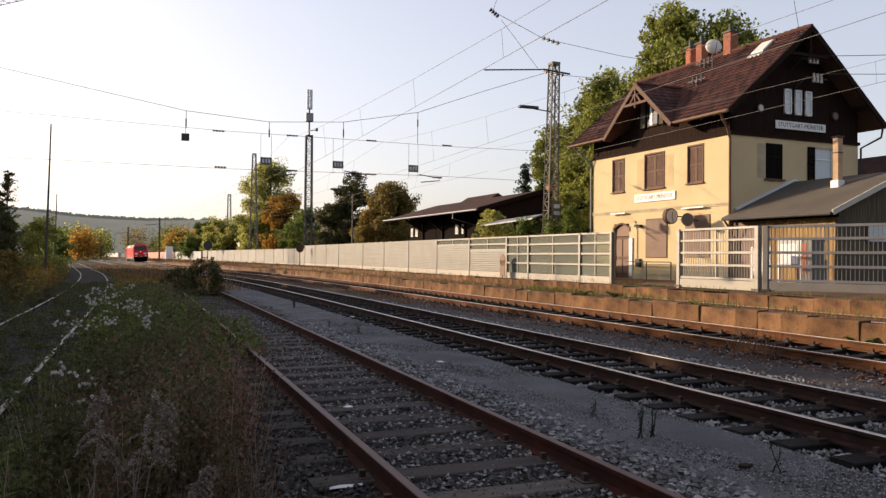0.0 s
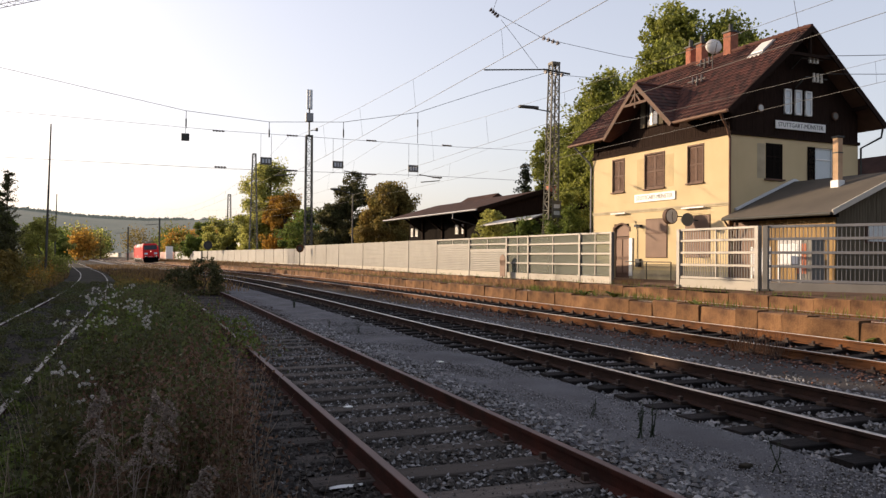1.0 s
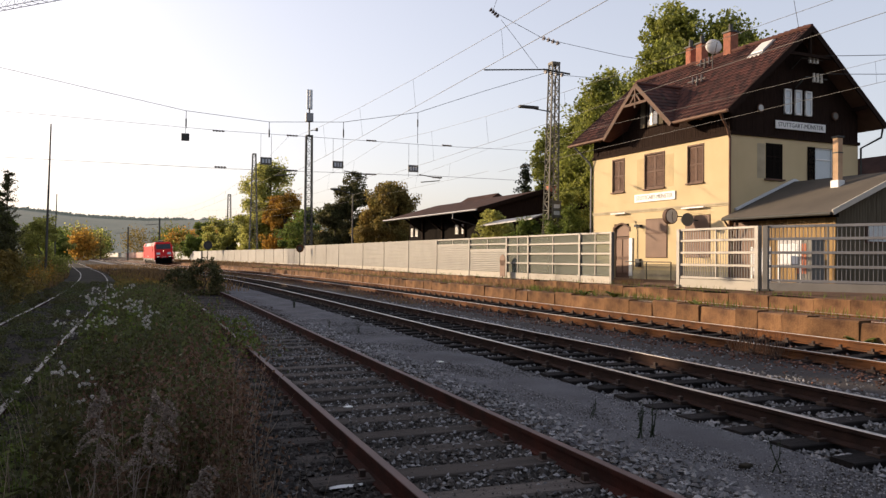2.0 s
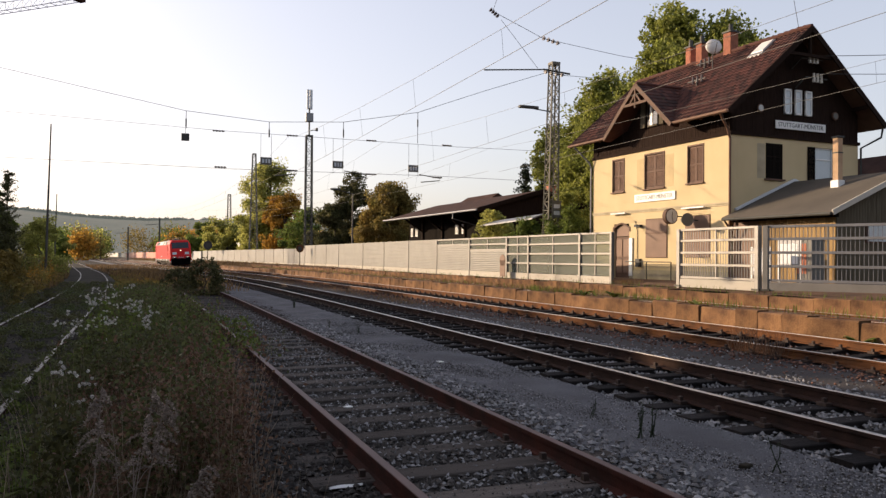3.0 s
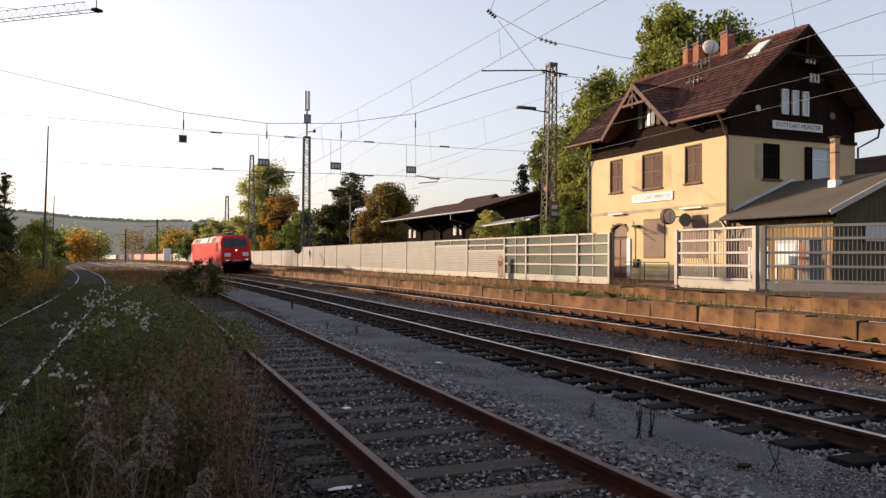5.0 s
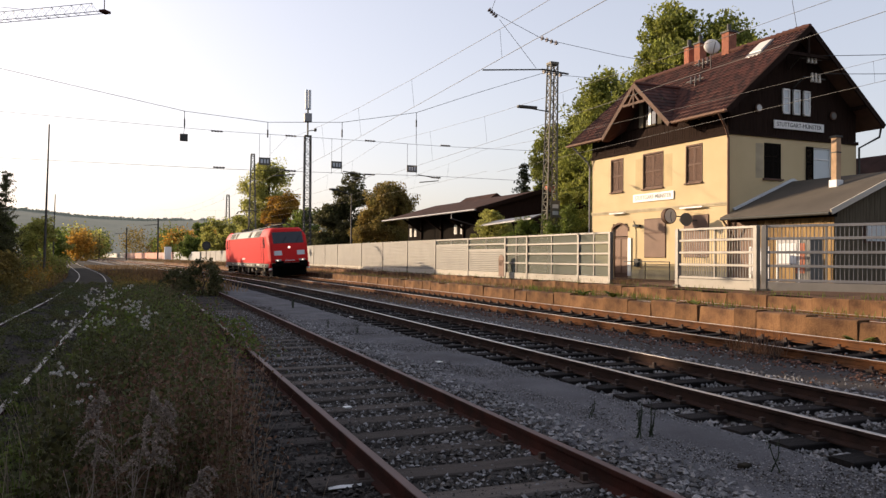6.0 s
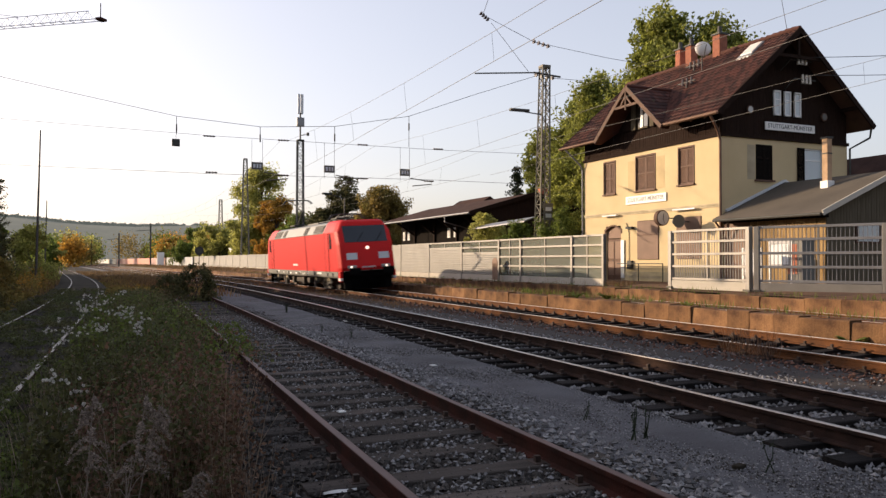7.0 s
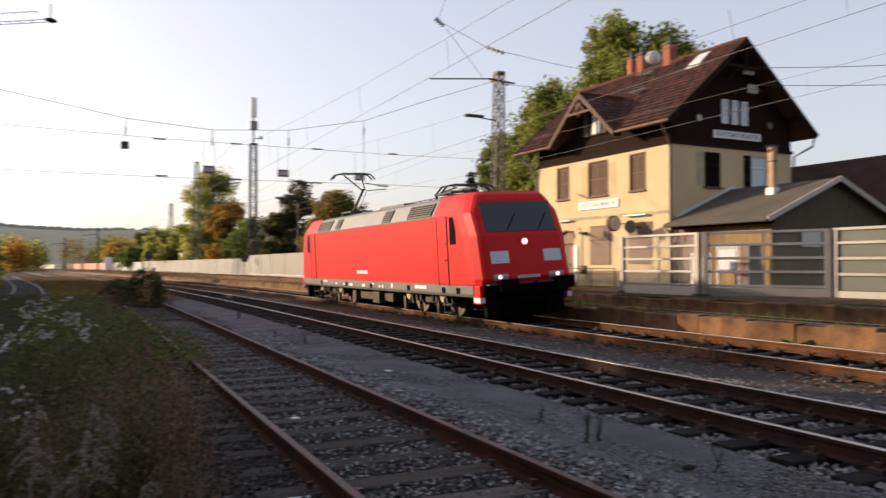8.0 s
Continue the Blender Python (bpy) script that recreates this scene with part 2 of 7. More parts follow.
# ---- mesh helpers ----
class Shape:
    """Collects boxes, tubes and prisms into one mesh."""

    def __init__(self):
        self.v, self.f = [], []

    def add(self, verts, faces):
        k = len(self.v)
        self.v += [tuple(p) for p in verts]
        self.f += [tuple(i + k for i in f) for f in faces]
        return self

    def box(self, x0, x1, y0, y1, z0, z1, m=None):
        c = [Vector((x, y, z)) for x in (x0, x1) for y in (y0, y1) for z in (z0, z1)]
        if m:
            c = [m @ p for p in c]
        return self.add(c, [(0, 1, 3, 2), (4, 6, 7, 5), (0, 4, 5, 1), (2, 3, 7, 6), (0, 2, 6, 4), (1, 5, 7, 3)])

    def bar(self, a, b, w, d=None, up=(0, 0, 1)):
        """A square bar from a to b."""
        a, b = Vector(a), Vector(b)
        t = (b - a).normalized()
        s = t.cross(Vector(up))
        s = (s if s.length > 1e-4 else t.cross(Vector((1, 0, 0)))).normalized()
        u = s.cross(t)
        d = w if d is None else d
        ring = [(-1, -1), (1, -1), (1, 1), (-1, 1)]
        vs = [p + s * (i * w / 2) + u * (j * d / 2) for p in (a, b) for i, j in ring]
        return self.add(vs, [(3, 2, 1, 0), (4, 5, 6, 7)] + [(i, (i + 1) % 4, 4 + (i + 1) % 4, 4 + i) for i in range(4)])

    def tube(self, pts, r, n=8, r1=None, caps=True):
        pts = [Vector(p) for p in pts]
        r1 = r if r1 is None else r1
        vs, fs = [], []
        for i, p in enumerate(pts):
            t = (pts[min(i + 1, len(pts) - 1)] - pts[max(i - 1, 0)]).normalized()
            s = t.cross(Vector((0, 0, 1)))
            s = (s if s.length > 1e-3 else t.cross(Vector((1, 0, 0)))).normalized()
            u = s.cross(t)
            q = r + (r1 - r) * i / max(1, len(pts) - 1)
            vs += [p + s * (q * math.cos(a * 2 * math.pi / n)) + u * (q * math.sin(a * 2 * math.pi / n)) for a in range(n)]
        for i in range(len(pts) - 1):
            fs += [(i * n + a, i * n + (a + 1) % n, (i + 1) * n + (a + 1) % n, (i + 1) * n + a) for a in range(n)]
        if caps:
            fs += [tuple(range(n))[::-1], tuple(range((len(pts) - 1) * n, len(pts) * n))]
        return self.add(vs, fs)

    def prism(self, poly, axis, a, b):
        """A polygon of (u, w) swept along an axis from a to b; for x: (y, z), y: (x, z), z: (x, y)."""
        put = {"x": lambda p, k: (k, p[0], p[1]), "y": lambda p, k: (p[0], k, p[1]), "z": lambda p, k: (p[0], p[1], k)}[axis]
        n = len(poly)
        vs = [put(p, a) for p in poly] + [put(p, b) for p in poly]
        return self.add(vs, [tuple(range(n))[::-1], tuple(range(n, 2 * n))] + [(i, (i + 1) % n, n + (i + 1) % n, n + i) for i in range(n)])

    def strip(self, rings, closed=True, caps=True):
        n = len(rings[0])
        vs = [p for r in rings for p in r]
        fs = []
        for i in range(len(rings) - 1):
            fs += [(i * n + a, i * n + (a + 1) % n, (i + 1) * n + (a + 1) % n, (i + 1) * n + a) for a in range(n if closed else n - 1)]
        if closed and caps:
            fs += [tuple(range(n))[::-1], tuple(range((len(rings) - 1) * n, len(rings) * n))]
        return self.add(vs, fs)

    def mesh(self, name, mat, smooth=False):
        me = bpy.data.meshes.new(name)
        me.from_pydata(self.v, [], self.f)
        bm = bmesh.new()
        bm.from_mesh(me)
        if len(self.f) < 60000:
            bmesh.ops.recalc_face_normals(bm, faces=bm.faces)
        bm.to_mesh(me)
        bm.free()
        me.materials.append(mat)
        if smooth:
            me.polygons.foreach_set("use_smooth", [True] * len(me.polygons))
        return me


def part(name, sh, mat, parent=None, label="", bevel=0.0, smooth=False, at=None):
    me = sh if isinstance(sh, bpy.types.Mesh) else sh.mesh(name, mat, smooth)
    ob = new(name, me)
    ob.parent = parent
    if at is not None:
        ob.matrix_basis = at
    if bevel:
        bv = ob.modifiers.new("bevel", "BEVEL")
        bv.width, bv.segments, bv.limit_method = bevel, 2, "ANGLE"
    if label:
        tagged(ob, label)
    return ob


def thing(name, label, category, group="", kind="", at=None):
    ob = new(name)
    ob.empty_display_size = 0.2
    if at is not None:
        ob.matrix_basis = at
    return tagged(ob, label, category, group, kind)


def quads(name, c, a, b, mat, parent=None):
    """Many small leaf quads at once: centres c and half-axes a, b as arrays."""
    n = len(c)
    v = np.stack([c - a, c - b * 0.6 + a * 0.1, c + a, c + b * 0.6 + a * 0.1], 1).reshape(-1, 3)
    me = bpy.data.meshes.new(name)
    me.vertices.add(4 * n)
    me.vertices.foreach_set("co", v.ravel())
    me.loops.add(4 * n)
    me.loops.foreach_set("vertex_index", np.arange(4 * n))
    me.polygons.add(n)
    me.polygons.foreach_set("loop_start", np.arange(n) * 4)
    me.update(calc_edges=True)
    me.validate()
    me.materials.append(mat)
    ob = new(name, me)
    ob.parent = parent
    return ob


def curve_off(y):
    """How far the line bends to the left as it runs away."""
    if y < 24:
        return 0.0
    if y < 75:
        return 0.000882 * (y - 24) ** 2
    return 2.295 + 0.09 * (y - 75)


def along(x, y0, y1, step):
    """Points (x, y) of a line that keeps to the tracks at the cross-distance x."""
    n = max(2, int(round((y1 - y0) / step)) + 1)
    return [(x - curve_off(y), y) for y in np.linspace(y0, y1, n)]


def profile_run(sh, prof, pts, tilt=0.0):
    """Sweeps a cross-section of (x, z) along points of the plan."""
    c, s = math.cos(tilt), math.sin(tilt)
    return sh.strip([[(px + u * c + w * s, py, w * c - u * s) for u, w in prof] for px, py in pts])


# ---- ground ----
def sheet(name, rows, mat, label, cat, kind="structure", lump=0.0):
    """A ground strip: rows of cross points (x, y, z)."""
    sh = Shape()
    n = len(rows[0])
    vs = [(x, y, z + (noise.noise((x * 0.7, y * 0.7, 3)) * lump if lump else 0)) for r in rows for x, y, z in r]
    sh.add(vs, [(i * n + k, i * n + k + 1, (i + 1) * n + k + 1, (i + 1) * n + k) for i in range(len(rows) - 1) for k in range(n - 1)])
    return tagged(part(name, sh, mat, smooth=True), label, cat, kind=kind)


ys_near = list(np.arange(-30, 60, 0.5)) + list(np.arange(60, 200, 5)) + [250, 320, 420, 600, 900, 1500, 3500]
xs_ground = [-3000, -900, -300, -120, -60, -40, -30, -22, -16, -12, -9, -7, -5.5, -4.5, -4, -3.5, -3, -2.5, -2, -1.5, -1, -0.5, 0, 0.5, 1, 1.5, 2.5, 4, 6, 9, 12, 15, 18, 22, 30, 60, 120, 300, 900, 3000]
rows = []
for y in [-3000, -800, -200, -80] + ys_near:
    rows.append([(x - (min(curve_off(y), 60) if abs(x) < 100 else 0), y, -0.34 if x > -0.7 or x < -60 else -0.30 + (0.09 if -0.8 < x < 0.9 else 0) - (0.1 if x < -6 else 0)) for x in xs_ground])
sheet("ground", rows, M["soil"], "dark trodden earth with weeds beside the tracks", "ground", lump=0.05)


def bed(name, x0, x1, z, mat, label, y0=-14, y1=320, fall=0.5):
    rows = []
    for y in [v for v in list(np.arange(y0, 60, 0.4)) + list(np.arange(60, y1, 4))]:
        o = curve_off(y)
        rows.append([(x - o, y, zz) for x, zz in ((x0 - fall, -0.45), (x0, z), ((3 * x0 + x1) / 4, z + 0.01), ((x0 + x1) / 2, z), ((x0 + 3 * x1) / 4, z + 0.01), (x1, z), (x1 + fall, -0.45))])
    return sheet(name, rows, mat, label, "track bed", lump=0.025)


bed("ballast_bed_siding", -3.5, -0.85, -0.055, M["soil"], "earth-choked bed of the overgrown siding")
bed("ballast_bed_near", 0.7, 3.85, -0.178, M["bed"], "dark ballast bed of the rusty siding")
bed("gravel_path", 3.6, 5.22, -0.15, M["path"], "trodden path of fine grey grit between two tracks", fall=0.35)
bed("ballast_bed_middle", 5.2, 8.2, -0.24, M["bed"], "dark ballast bed with pale stones")
bed("ballast_bed_main", 8.3, 13.4, -0.24, M["bed_rust"], "rust-brown ballast bed of the main line")
bed("ballast_bed_platform", 14.25, 18.9, -0.22, M["bed_rust"], "weedy bed of the platform track")

# ---- tracks ----
FOOT = [(-0.07, -0.165), (0.07, -0.165), (0.07, -0.15), (0.012, -0.13), (0.012, -0.045), (0.035, -0.038), (0.036, -0.004), (-0.036, -0.004), (-0.035, -0.038), (-0.012, -0.045), (-0.012, -0.13), (-0.07, -0.15)]
HEAD = [(-0.033, -0.006), (0.033, -0.006), (0.030, 0.0), (-0.030, 0.0)]
CANT = radians(3.2)


def sleeper_mesh(name, mat):
    sh = Shape()
    prof = [(-0.13, 0), (0.13, 0), (0.125, 0.15), (0.115, 0.16), (-0.115, 0.16), (-0.125, 0.15)]
    rings = [[(x, u, w) for u, w in prof] for x in (-1.27, -1.25, 0, 1.25, 1.27)]
    sh.strip(rings)
    return sh.mesh(name, mat)


def track(name, x, y0, y1, label, side, head, sleeper, s0, s1, gap, cant=0.0):
    tr = thing(name, label, "railway track", kind="structure")
    step = 3.0
    for sx in (-0.752, 0.752):
        pts = along(x, y0, y1, step)
        lift = sx * math.sin(cant)
        sh = Shape()
        sh.strip([[(px + sx * math.cos(cant) + u, py, w + lift) for u, w in FOOT] for px, py in pts])
        rail = part("rail", sh, side, tr)
        sh = Shape()
        sh.strip([[(px + sx * math.cos(cant) + u, py, w + lift) for u, w in HEAD] for px, py in pts])
        part("railhead", sh, head, rail, "worn running surface")
    me = sleeper_mesh("sleeper", sleeper)
    cl = Shape()
    for i in range(int((s1 - s0) / gap)):
        y = s0 + i * gap + random.uniform(-0.03, 0.03)
        px = x - curve_off(y)
        turn = math.degrees(math.atan((curve_off(y + 1) - curve_off(y)))) + random.uniform(-1.2, 1.2)
        if i < 290:
            part("sleeper", me, None, tr, at=pose(px + random.uniform(-0.03, 0.03), y, (-0.305 if x < 3 else -0.325) + random.uniform(-0.012, 0.008), random.uniform(-1, 1), -math.degrees(cant), turn))
        for sx in (-0.752, 0.752):
            for d in (-0.11, 0.11):
                z = sx * math.sin(cant)
                cx = px + sx + d
                cl.box(cx - 0.05, cx + 0.05, y - 0.07, y + 0.07, z - 0.17, z - 0.135)
                cl.box(cx - 0.022, cx + 0.022, y - 0.022, y + 0.022, z - 0.14, z - 0.085)
    tagged(part("rail_fastening", cl, M["iron"], tr), kind="stuff")
    return tr


track("track_siding", 2.40, -14, 33, "rusty siding track on weathered wooden sleepers", M["rust"], M["railhead_dull"], M["wood"], -4, 33, 0.64)
track("track_middle", 6.65, -14, 320, "track with brown rails on black tarred sleepers", M["rust_dk"], M["railhead"], M["tar"], -4, 110, 0.63)
track("track_main", 11.25, -14, 520, "main line track with orange rusty rails, banked in the curve", M["rust_or"], M["railhead"], M["tar"], -2, 150, 0.63, CANT)
track("track_platform", 17.45, -14, 320, "little-used platform track between two stone edges", M["rust_or"], M["railhead"], M["tar"], 0, 90, 0.65)
track("track_overgrown", -1.97, -14, 160, "overgrown siding with dull rails in the weeds", M["rust"], M["railhead_pale"], M["wood"], 0, 50, 0.68)


# ---- platforms ----
def platform(name, x0, x1, z, zb, label, y0, y1, z1=None, edges=(1,)):
    pf = thing(name, label, "platform", kind="structure")
    z1 = z if z1 is None else z1
    sh = Shape()
    rows = []
    for px, y in along(0, y0, y1, 1.0):
        xs = np.linspace(x0 + 0.28, x1, 7)
        rows.append([(px + xx, y, z - 0.012 + (z1 - z) * min(1, (xx - x0) / 2.0) + noise.noise((xx, y * 0.6, 1)) * 0.025) for xx in xs])
    n = 7
    sh.add([p for r in rows for p in r], [(i * n + k, i * n + k + 1, (i + 1) * n + k + 1, (i + 1) * n + k) for i in range(len(rows) - 1) for k in range(n - 1)])
    part("platform_surface", sh, M["apron"], pf, "brown weathered asphalt with dry weeds", smooth=True)
    meshes = []
    for ln in (0.72, 0.9, 1.08, 1.3):
        s = Shape()
        prof = [(0, zb), (0.0, z - 0.03), (0.03, z), (0.34, z), (0.34, zb)]
        s.strip([[(u, v, w) for u, w in prof] for v in (0.006, 0.02, ln / 2, ln - 0.02, ln - 0.006)])
        meshes.append((ln, s.mesh("edge_stone", M["sandstone"])))
    y = y0
    count = 0
    while y < y1:
        ln, me = random.choice(meshes)
        if count < 290:
            part("edge_stone", me, None, pf, at=pose(x0 - curve_off(y) + random.uniform(-0.03, 0.02), y, random.uniform(-0.05, 0.03), random.uniform(-1.2, 1.2), random.uniform(-3, 3), math.degrees(math.atan(curve_off(y + 1) - curve_off(y)))))
        y += ln
        count += 1
    return pf


platform("platform_island", 13.30, 14.15, 0.30, -0.4, "low narrow platform with sandstone edge blocks and dry weeds", -12, 150)
platform("platform_station", 18.70, 19.60, 0.37, -0.4, "low station platform with sandstone edge blocks", -12, 150, z1=0.42)
# the station yard behind the edge
sheet("station_yard", [[(19.55 - curve_off(y), y, 0.40), (20.2 - min(curve_off(y), 9), y, 0.47), (24 - curve_off(y) * 0.4, y, 0.50), (60, y, 0.52), (160, y, 0.55)] for y in list(np.arange(-40, 150, 2.0))], M["apron"], "brown asphalt yard round the station", "yard", lump=0.02)
sheet("verge_far", [[(13.4 - curve_off(y), y, -0.2), (19.6 - curve_off(y), y, 0.38), (24 - curve_off(y), y, 0.5), (90, y, 0.55)] for y in list(np.arange(148, 600, 10.0))], M["verge"], "dry grassy verge beyond the platforms", "verge", lump=0.05)


# ---- noise barrier and railings along the platform ----
def fx(y):
    """The barrier's line in the plan."""
    return 20.5 - 0.0349 * y if y < 92 else 20.5 - 0.0349 * 92 - 0.09 * (y - 92)


def ribbed(z0, z1, ln):
    """A cassette panel whose face is ribbed all the way up."""
    n = max(2, int((z1 - z0) / 0.105))
    prof = [(0.05, z0)]
    for i in range(n):
        a, b = z0 + (z1 - z0) * i / n, z0 + (z1 - z0) * (i + 1) / n
        prof += [(-0.022, a), (-0.05, a + 0.022), (-0.05, b - 0.022)]
    prof += [(-0.022, z1), (0.05, z1)]
    rings = [[(u, v, w) for u, w in prof] for v in (0.085, ln - 0.085)]
    return Shape().strip(rings)


def barrier_bay(fence, y0, y1, kind, z0, top, line):
    a, b = Vector((line(y0), y0, 0)), Vector((line(y1), y1, 0))
    d = (b - a)
    ln = d.length
    m = Matrix.Translation((a.x, a.y, 0)) @ pose(0, 0, 0, 0, 0, math.degrees(math.atan2(-d.x, d.y)))
    p = Shape()
    for s in (-0.075, 0.075):
        p.box(s - 0.008, s + 0.008, -0.07, 0.07, z0 - 0.25, top + 0.02, m)
    p.box(-0.07, 0.07, -0.006, 0.006, z0 - 0.25, top + 0.02, m)
    p.box(-0.10, 0.10, -0.09, 0.09, z0 - 0.06, z0 - 0.02, m)
    part("post", p, M["post"], fence)
    part("plinth", Shape().box(-0.06, 0.06, 0.08, ln - 0.08, z0 - 0.3, z0 + 0.21, m), M["plinth"], fence, "pale concrete base slab", bevel=0.01)
    zl = z0 + 0.22
    if kind == "solid":
        s = ribbed(zl, top, ln)
        s.v = [tuple(m @ Vector(q)) for q in s.v]
        part("panel", s, M["alu"], fence, "ribbed aluminium cassette panel")
        part("cap", Shape().box(-0.06, 0.06, 0.08, ln - 0.08, top, top + 0.03, m), M["post"], fence)
    else:
        solid_top = zl + (top - zl) * {"clear": 0.0, "half": 0.62, "band": 0.80}[kind]
        if solid_top > zl + 0.05:
            s = ribbed(zl, solid_top, ln)
            s.v = [tuple(m @ Vector(q)) for q in s.v]
            part("panel", s, M["alu"], fence, "ribbed aluminium cassette panel")
        part("pane", Shape().box(0.0, 0.015, 0.085, ln - 0.085, solid_top + 0.01, top - 0.01, m), M["pane"], fence, "dusty clear pane")
        levels = [z0 + (top - z0) * k for k in (0.335, 0.565, 0.79)] if kind == "clear" else [solid_top + 0.03] + ([solid_top + 0.36] if kind == "half" else [])
        for z in levels + [top - 0.02]:
            part("rail_bar", Shape().box(-0.06, -0.005, 0.08, ln - 0.08, z - 0.045, z + 0.045, m), M["post"], fence, bevel=0.006)
        part("mullion", Shape().box(-0.04, -0.004, ln / 2 - 0.03, ln / 2 + 0.03, solid_top, top - 0.03, m), M["post"], fence)


def barrier(name, label, ys, kinds, z0, top, line=fx):
    fence = thing(name, label, "noise barrier")
    for a, b, k in zip(ys[:-1], ys[1:], kinds):
        barrier_bay(fence, a, b, k, z0, top, line)
    e = ys[-1]
    part("post", Shape().box(line(e) - 0.08, line(e) + 0.08, e - 0.07, e + 0.07, z0 - 0.25, top + 0.02), M["post"], fence)
    return fence


barrier("noise_barrier", "pale grey noise barrier with clear panes beside the platform", [29.5, 32.0, 36.9, 39.35, 44.24, 49.46, 54.87, 60.5, 66.2, 74.0, 78.7, 83.4, 88.1], ["clear", "clear", "clear", "half", "band", "solid", "solid", "solid", "solid", "solid", "solid", "solid"], 0.48, 2.66)
barrier("noise_barrier_far", "grey concrete-based noise barrier running beside the line", list(np.arange(88.3, 160, 5.0)), ["solid"] * 15, 0.42, 2.35)


def graffiti_wall():
    """The low wall on the far stretch, painted in long coloured fields."""
    cols = [((0.40, 0.40, 0.38), 8), ((0.52, 0.30, 0.24), 7), ((0.60, 0.24, 0.16), 8), ((0.55, 0.27, 0.20), 9), ((0.58, 0.33, 0.25), 8), ((0.62, 0.60, 0.56), 5), ((0.45, 0.47, 0.44), 5), ((0.60, 0.58, 0.52), 7), ((0.42, 0.44, 0.42), 9), ((0.62, 0.60, 0.55), 20)]
    wall = thing("painted_wall", "long low concrete wall with faded pink and white painting", "wall", kind="structure")
    y = 160.0
    for i, (c, n) in enumerate(cols):
        mat = material("wall_paint", c, 0.85, var=0.25, scale=0.7, fine=6, bump=0.1, col2=tuple(k * 0.75 + 0.1 for k in c))
        s = Shape()
        for k in range(n):
            s.bar((fx(y), y + 0.05, 1.2), (fx(y + 4.6), y + 4.55, 1.2), 0.18, 2.2)
            y += 4.6
        part("wall_field", s, mat, wall)


graffiti_wall()


def railing(name, a, b, label, mat):
    """The heavy railing with three bars and thin balusters in front of the station."""
    r = thing(name, label, "railing", "station railings")
    ln = math.dist(a, b)
    m = pose(a[0], a[1], 0, 0, 0, math.degrees(math.atan2(a[0] - b[0], b[1] - a[1])))
    for yy in (0.0, ln):
        part("post", Shape().box(-0.09, 0.09, yy - 0.09, yy + 0.09, 0.3, 2.66, m), M["post"], r, bevel=0.01)
        part("foot_plate", Shape().box(-0.14, 0.14, yy - 0.16, yy + 0.16, 0.44, 0.5, m), M["steel"], r)
    part("base_slab", Shape().box(-0.07, 0.07, 0.1, ln - 0.1, 0.42, 0.74, m), M["post"] if mat is M["zinc"] else M["plinth"], r, "pale base board", bevel=0.012)
    for z in (0.80, 1.28, 1.74, 2.20, 2.62):
        part("rail_bar", Shape().box(-0.05, 0.02, 0.09, ln - 0.09, z - 0.045, z + 0.045, m), mat, r, bevel=0.008)
    for i in range(1, int(ln / 0.13)):
        part("baluster", Shape().box(0.025, 0.045, i * 0.13 - 0.009, i * 0.13 + 0.009, 0.78, 2.6, m), mat, r)
    part("mullion", Shape().box(-0.03, 0.02, ln / 2 - 0.025, ln / 2 + 0.025, 0.75, 2.6, m), M["post"], r)
    return r


railing("railing", (fx(21.05), 21.05), (fx(25.05), 25.05), "grey metal railing with wide bars and thin balusters", M["post"])
railing("railing", (21.6, 17.25), (19.86, 20.78), "grey metal gate with wide bars before the station", M["zinc"])
barrier("noise_barrier", "pale noise barrier with clear panes beside the station yard", [4.6, 8.7, 12.8, 17.05], ["clear", "clear", "clear"], 0.48, 2.66, lambda y: 21.72 + (17.05 - y) * 0.04)

# ---- station house; its own axes: x away from the tracks, y along the front, z up ----
HOUSE = pose(23.57, 26.72, 0.0, 0, 0, 2)
HL, HW, WALL, EAVE, RIDGE = 10.33, 7.70, 6.90, 7.75, 11.78
SL = (RIDGE - EAVE) / (HW / 2 + 0.85)


def roof_z(x):
    return RIDGE - abs(x - HW / 2) * SL


def wall_with_holes(sh, axis, at, thick, a0, a1, z0, z1, holes):
    """A wall slab pierced by rectangles (a, b, c, d); split into blocks round them."""
    xs = sorted({a0, a1, *[h[0] for h in holes], *[h[1] for h in holes]})
    zs = sorted({z0, z1, *[h[2] for h in holes], *[h[3] for h in holes]})
    def full(i, k):
        if not (0 <= i < len(xs) - 1 and 0 <= k < len(zs) - 1):
            return False
        cx, cz = (xs[i] + xs[i + 1]) / 2, (zs[k] + zs[k + 1]) / 2
        return not any(h[0] < cx < h[1] and h[2] < cz < h[3] for h in holes)

    nz = len(zs)
    idx = lambda i, k, d: (i * nz + k) * 2 + d
    vs = [(at + d * thick, x, z) if axis == "x" else (x, at + d * thick, z) for x in xs for z in zs for d in (0, 1)]
    fs = []
    for i in range(len(xs) - 1):
        for k in range(nz - 1):
            if not full(i, k):
                continue
            a, b, c, e = (i, k), (i + 1, k), (i + 1, k + 1), (i, k + 1)
            fs += [tuple(idx(*p, 0) for p in (a, b, c, e)), tuple(idx(*p, 1) for p in (e, c, b, a))]
            for p, q, ni, nk in ((a, b, i, k - 1), (b, c, i + 1, k), (c, e, i, k + 1), (e, a, i - 1, k)):
                if not full(ni, nk):
                    fs.append((idx(*p, 0), idx(*p, 1), idx(*q, 1), idx(*q, 0)))
    return sh.add(vs, fs)


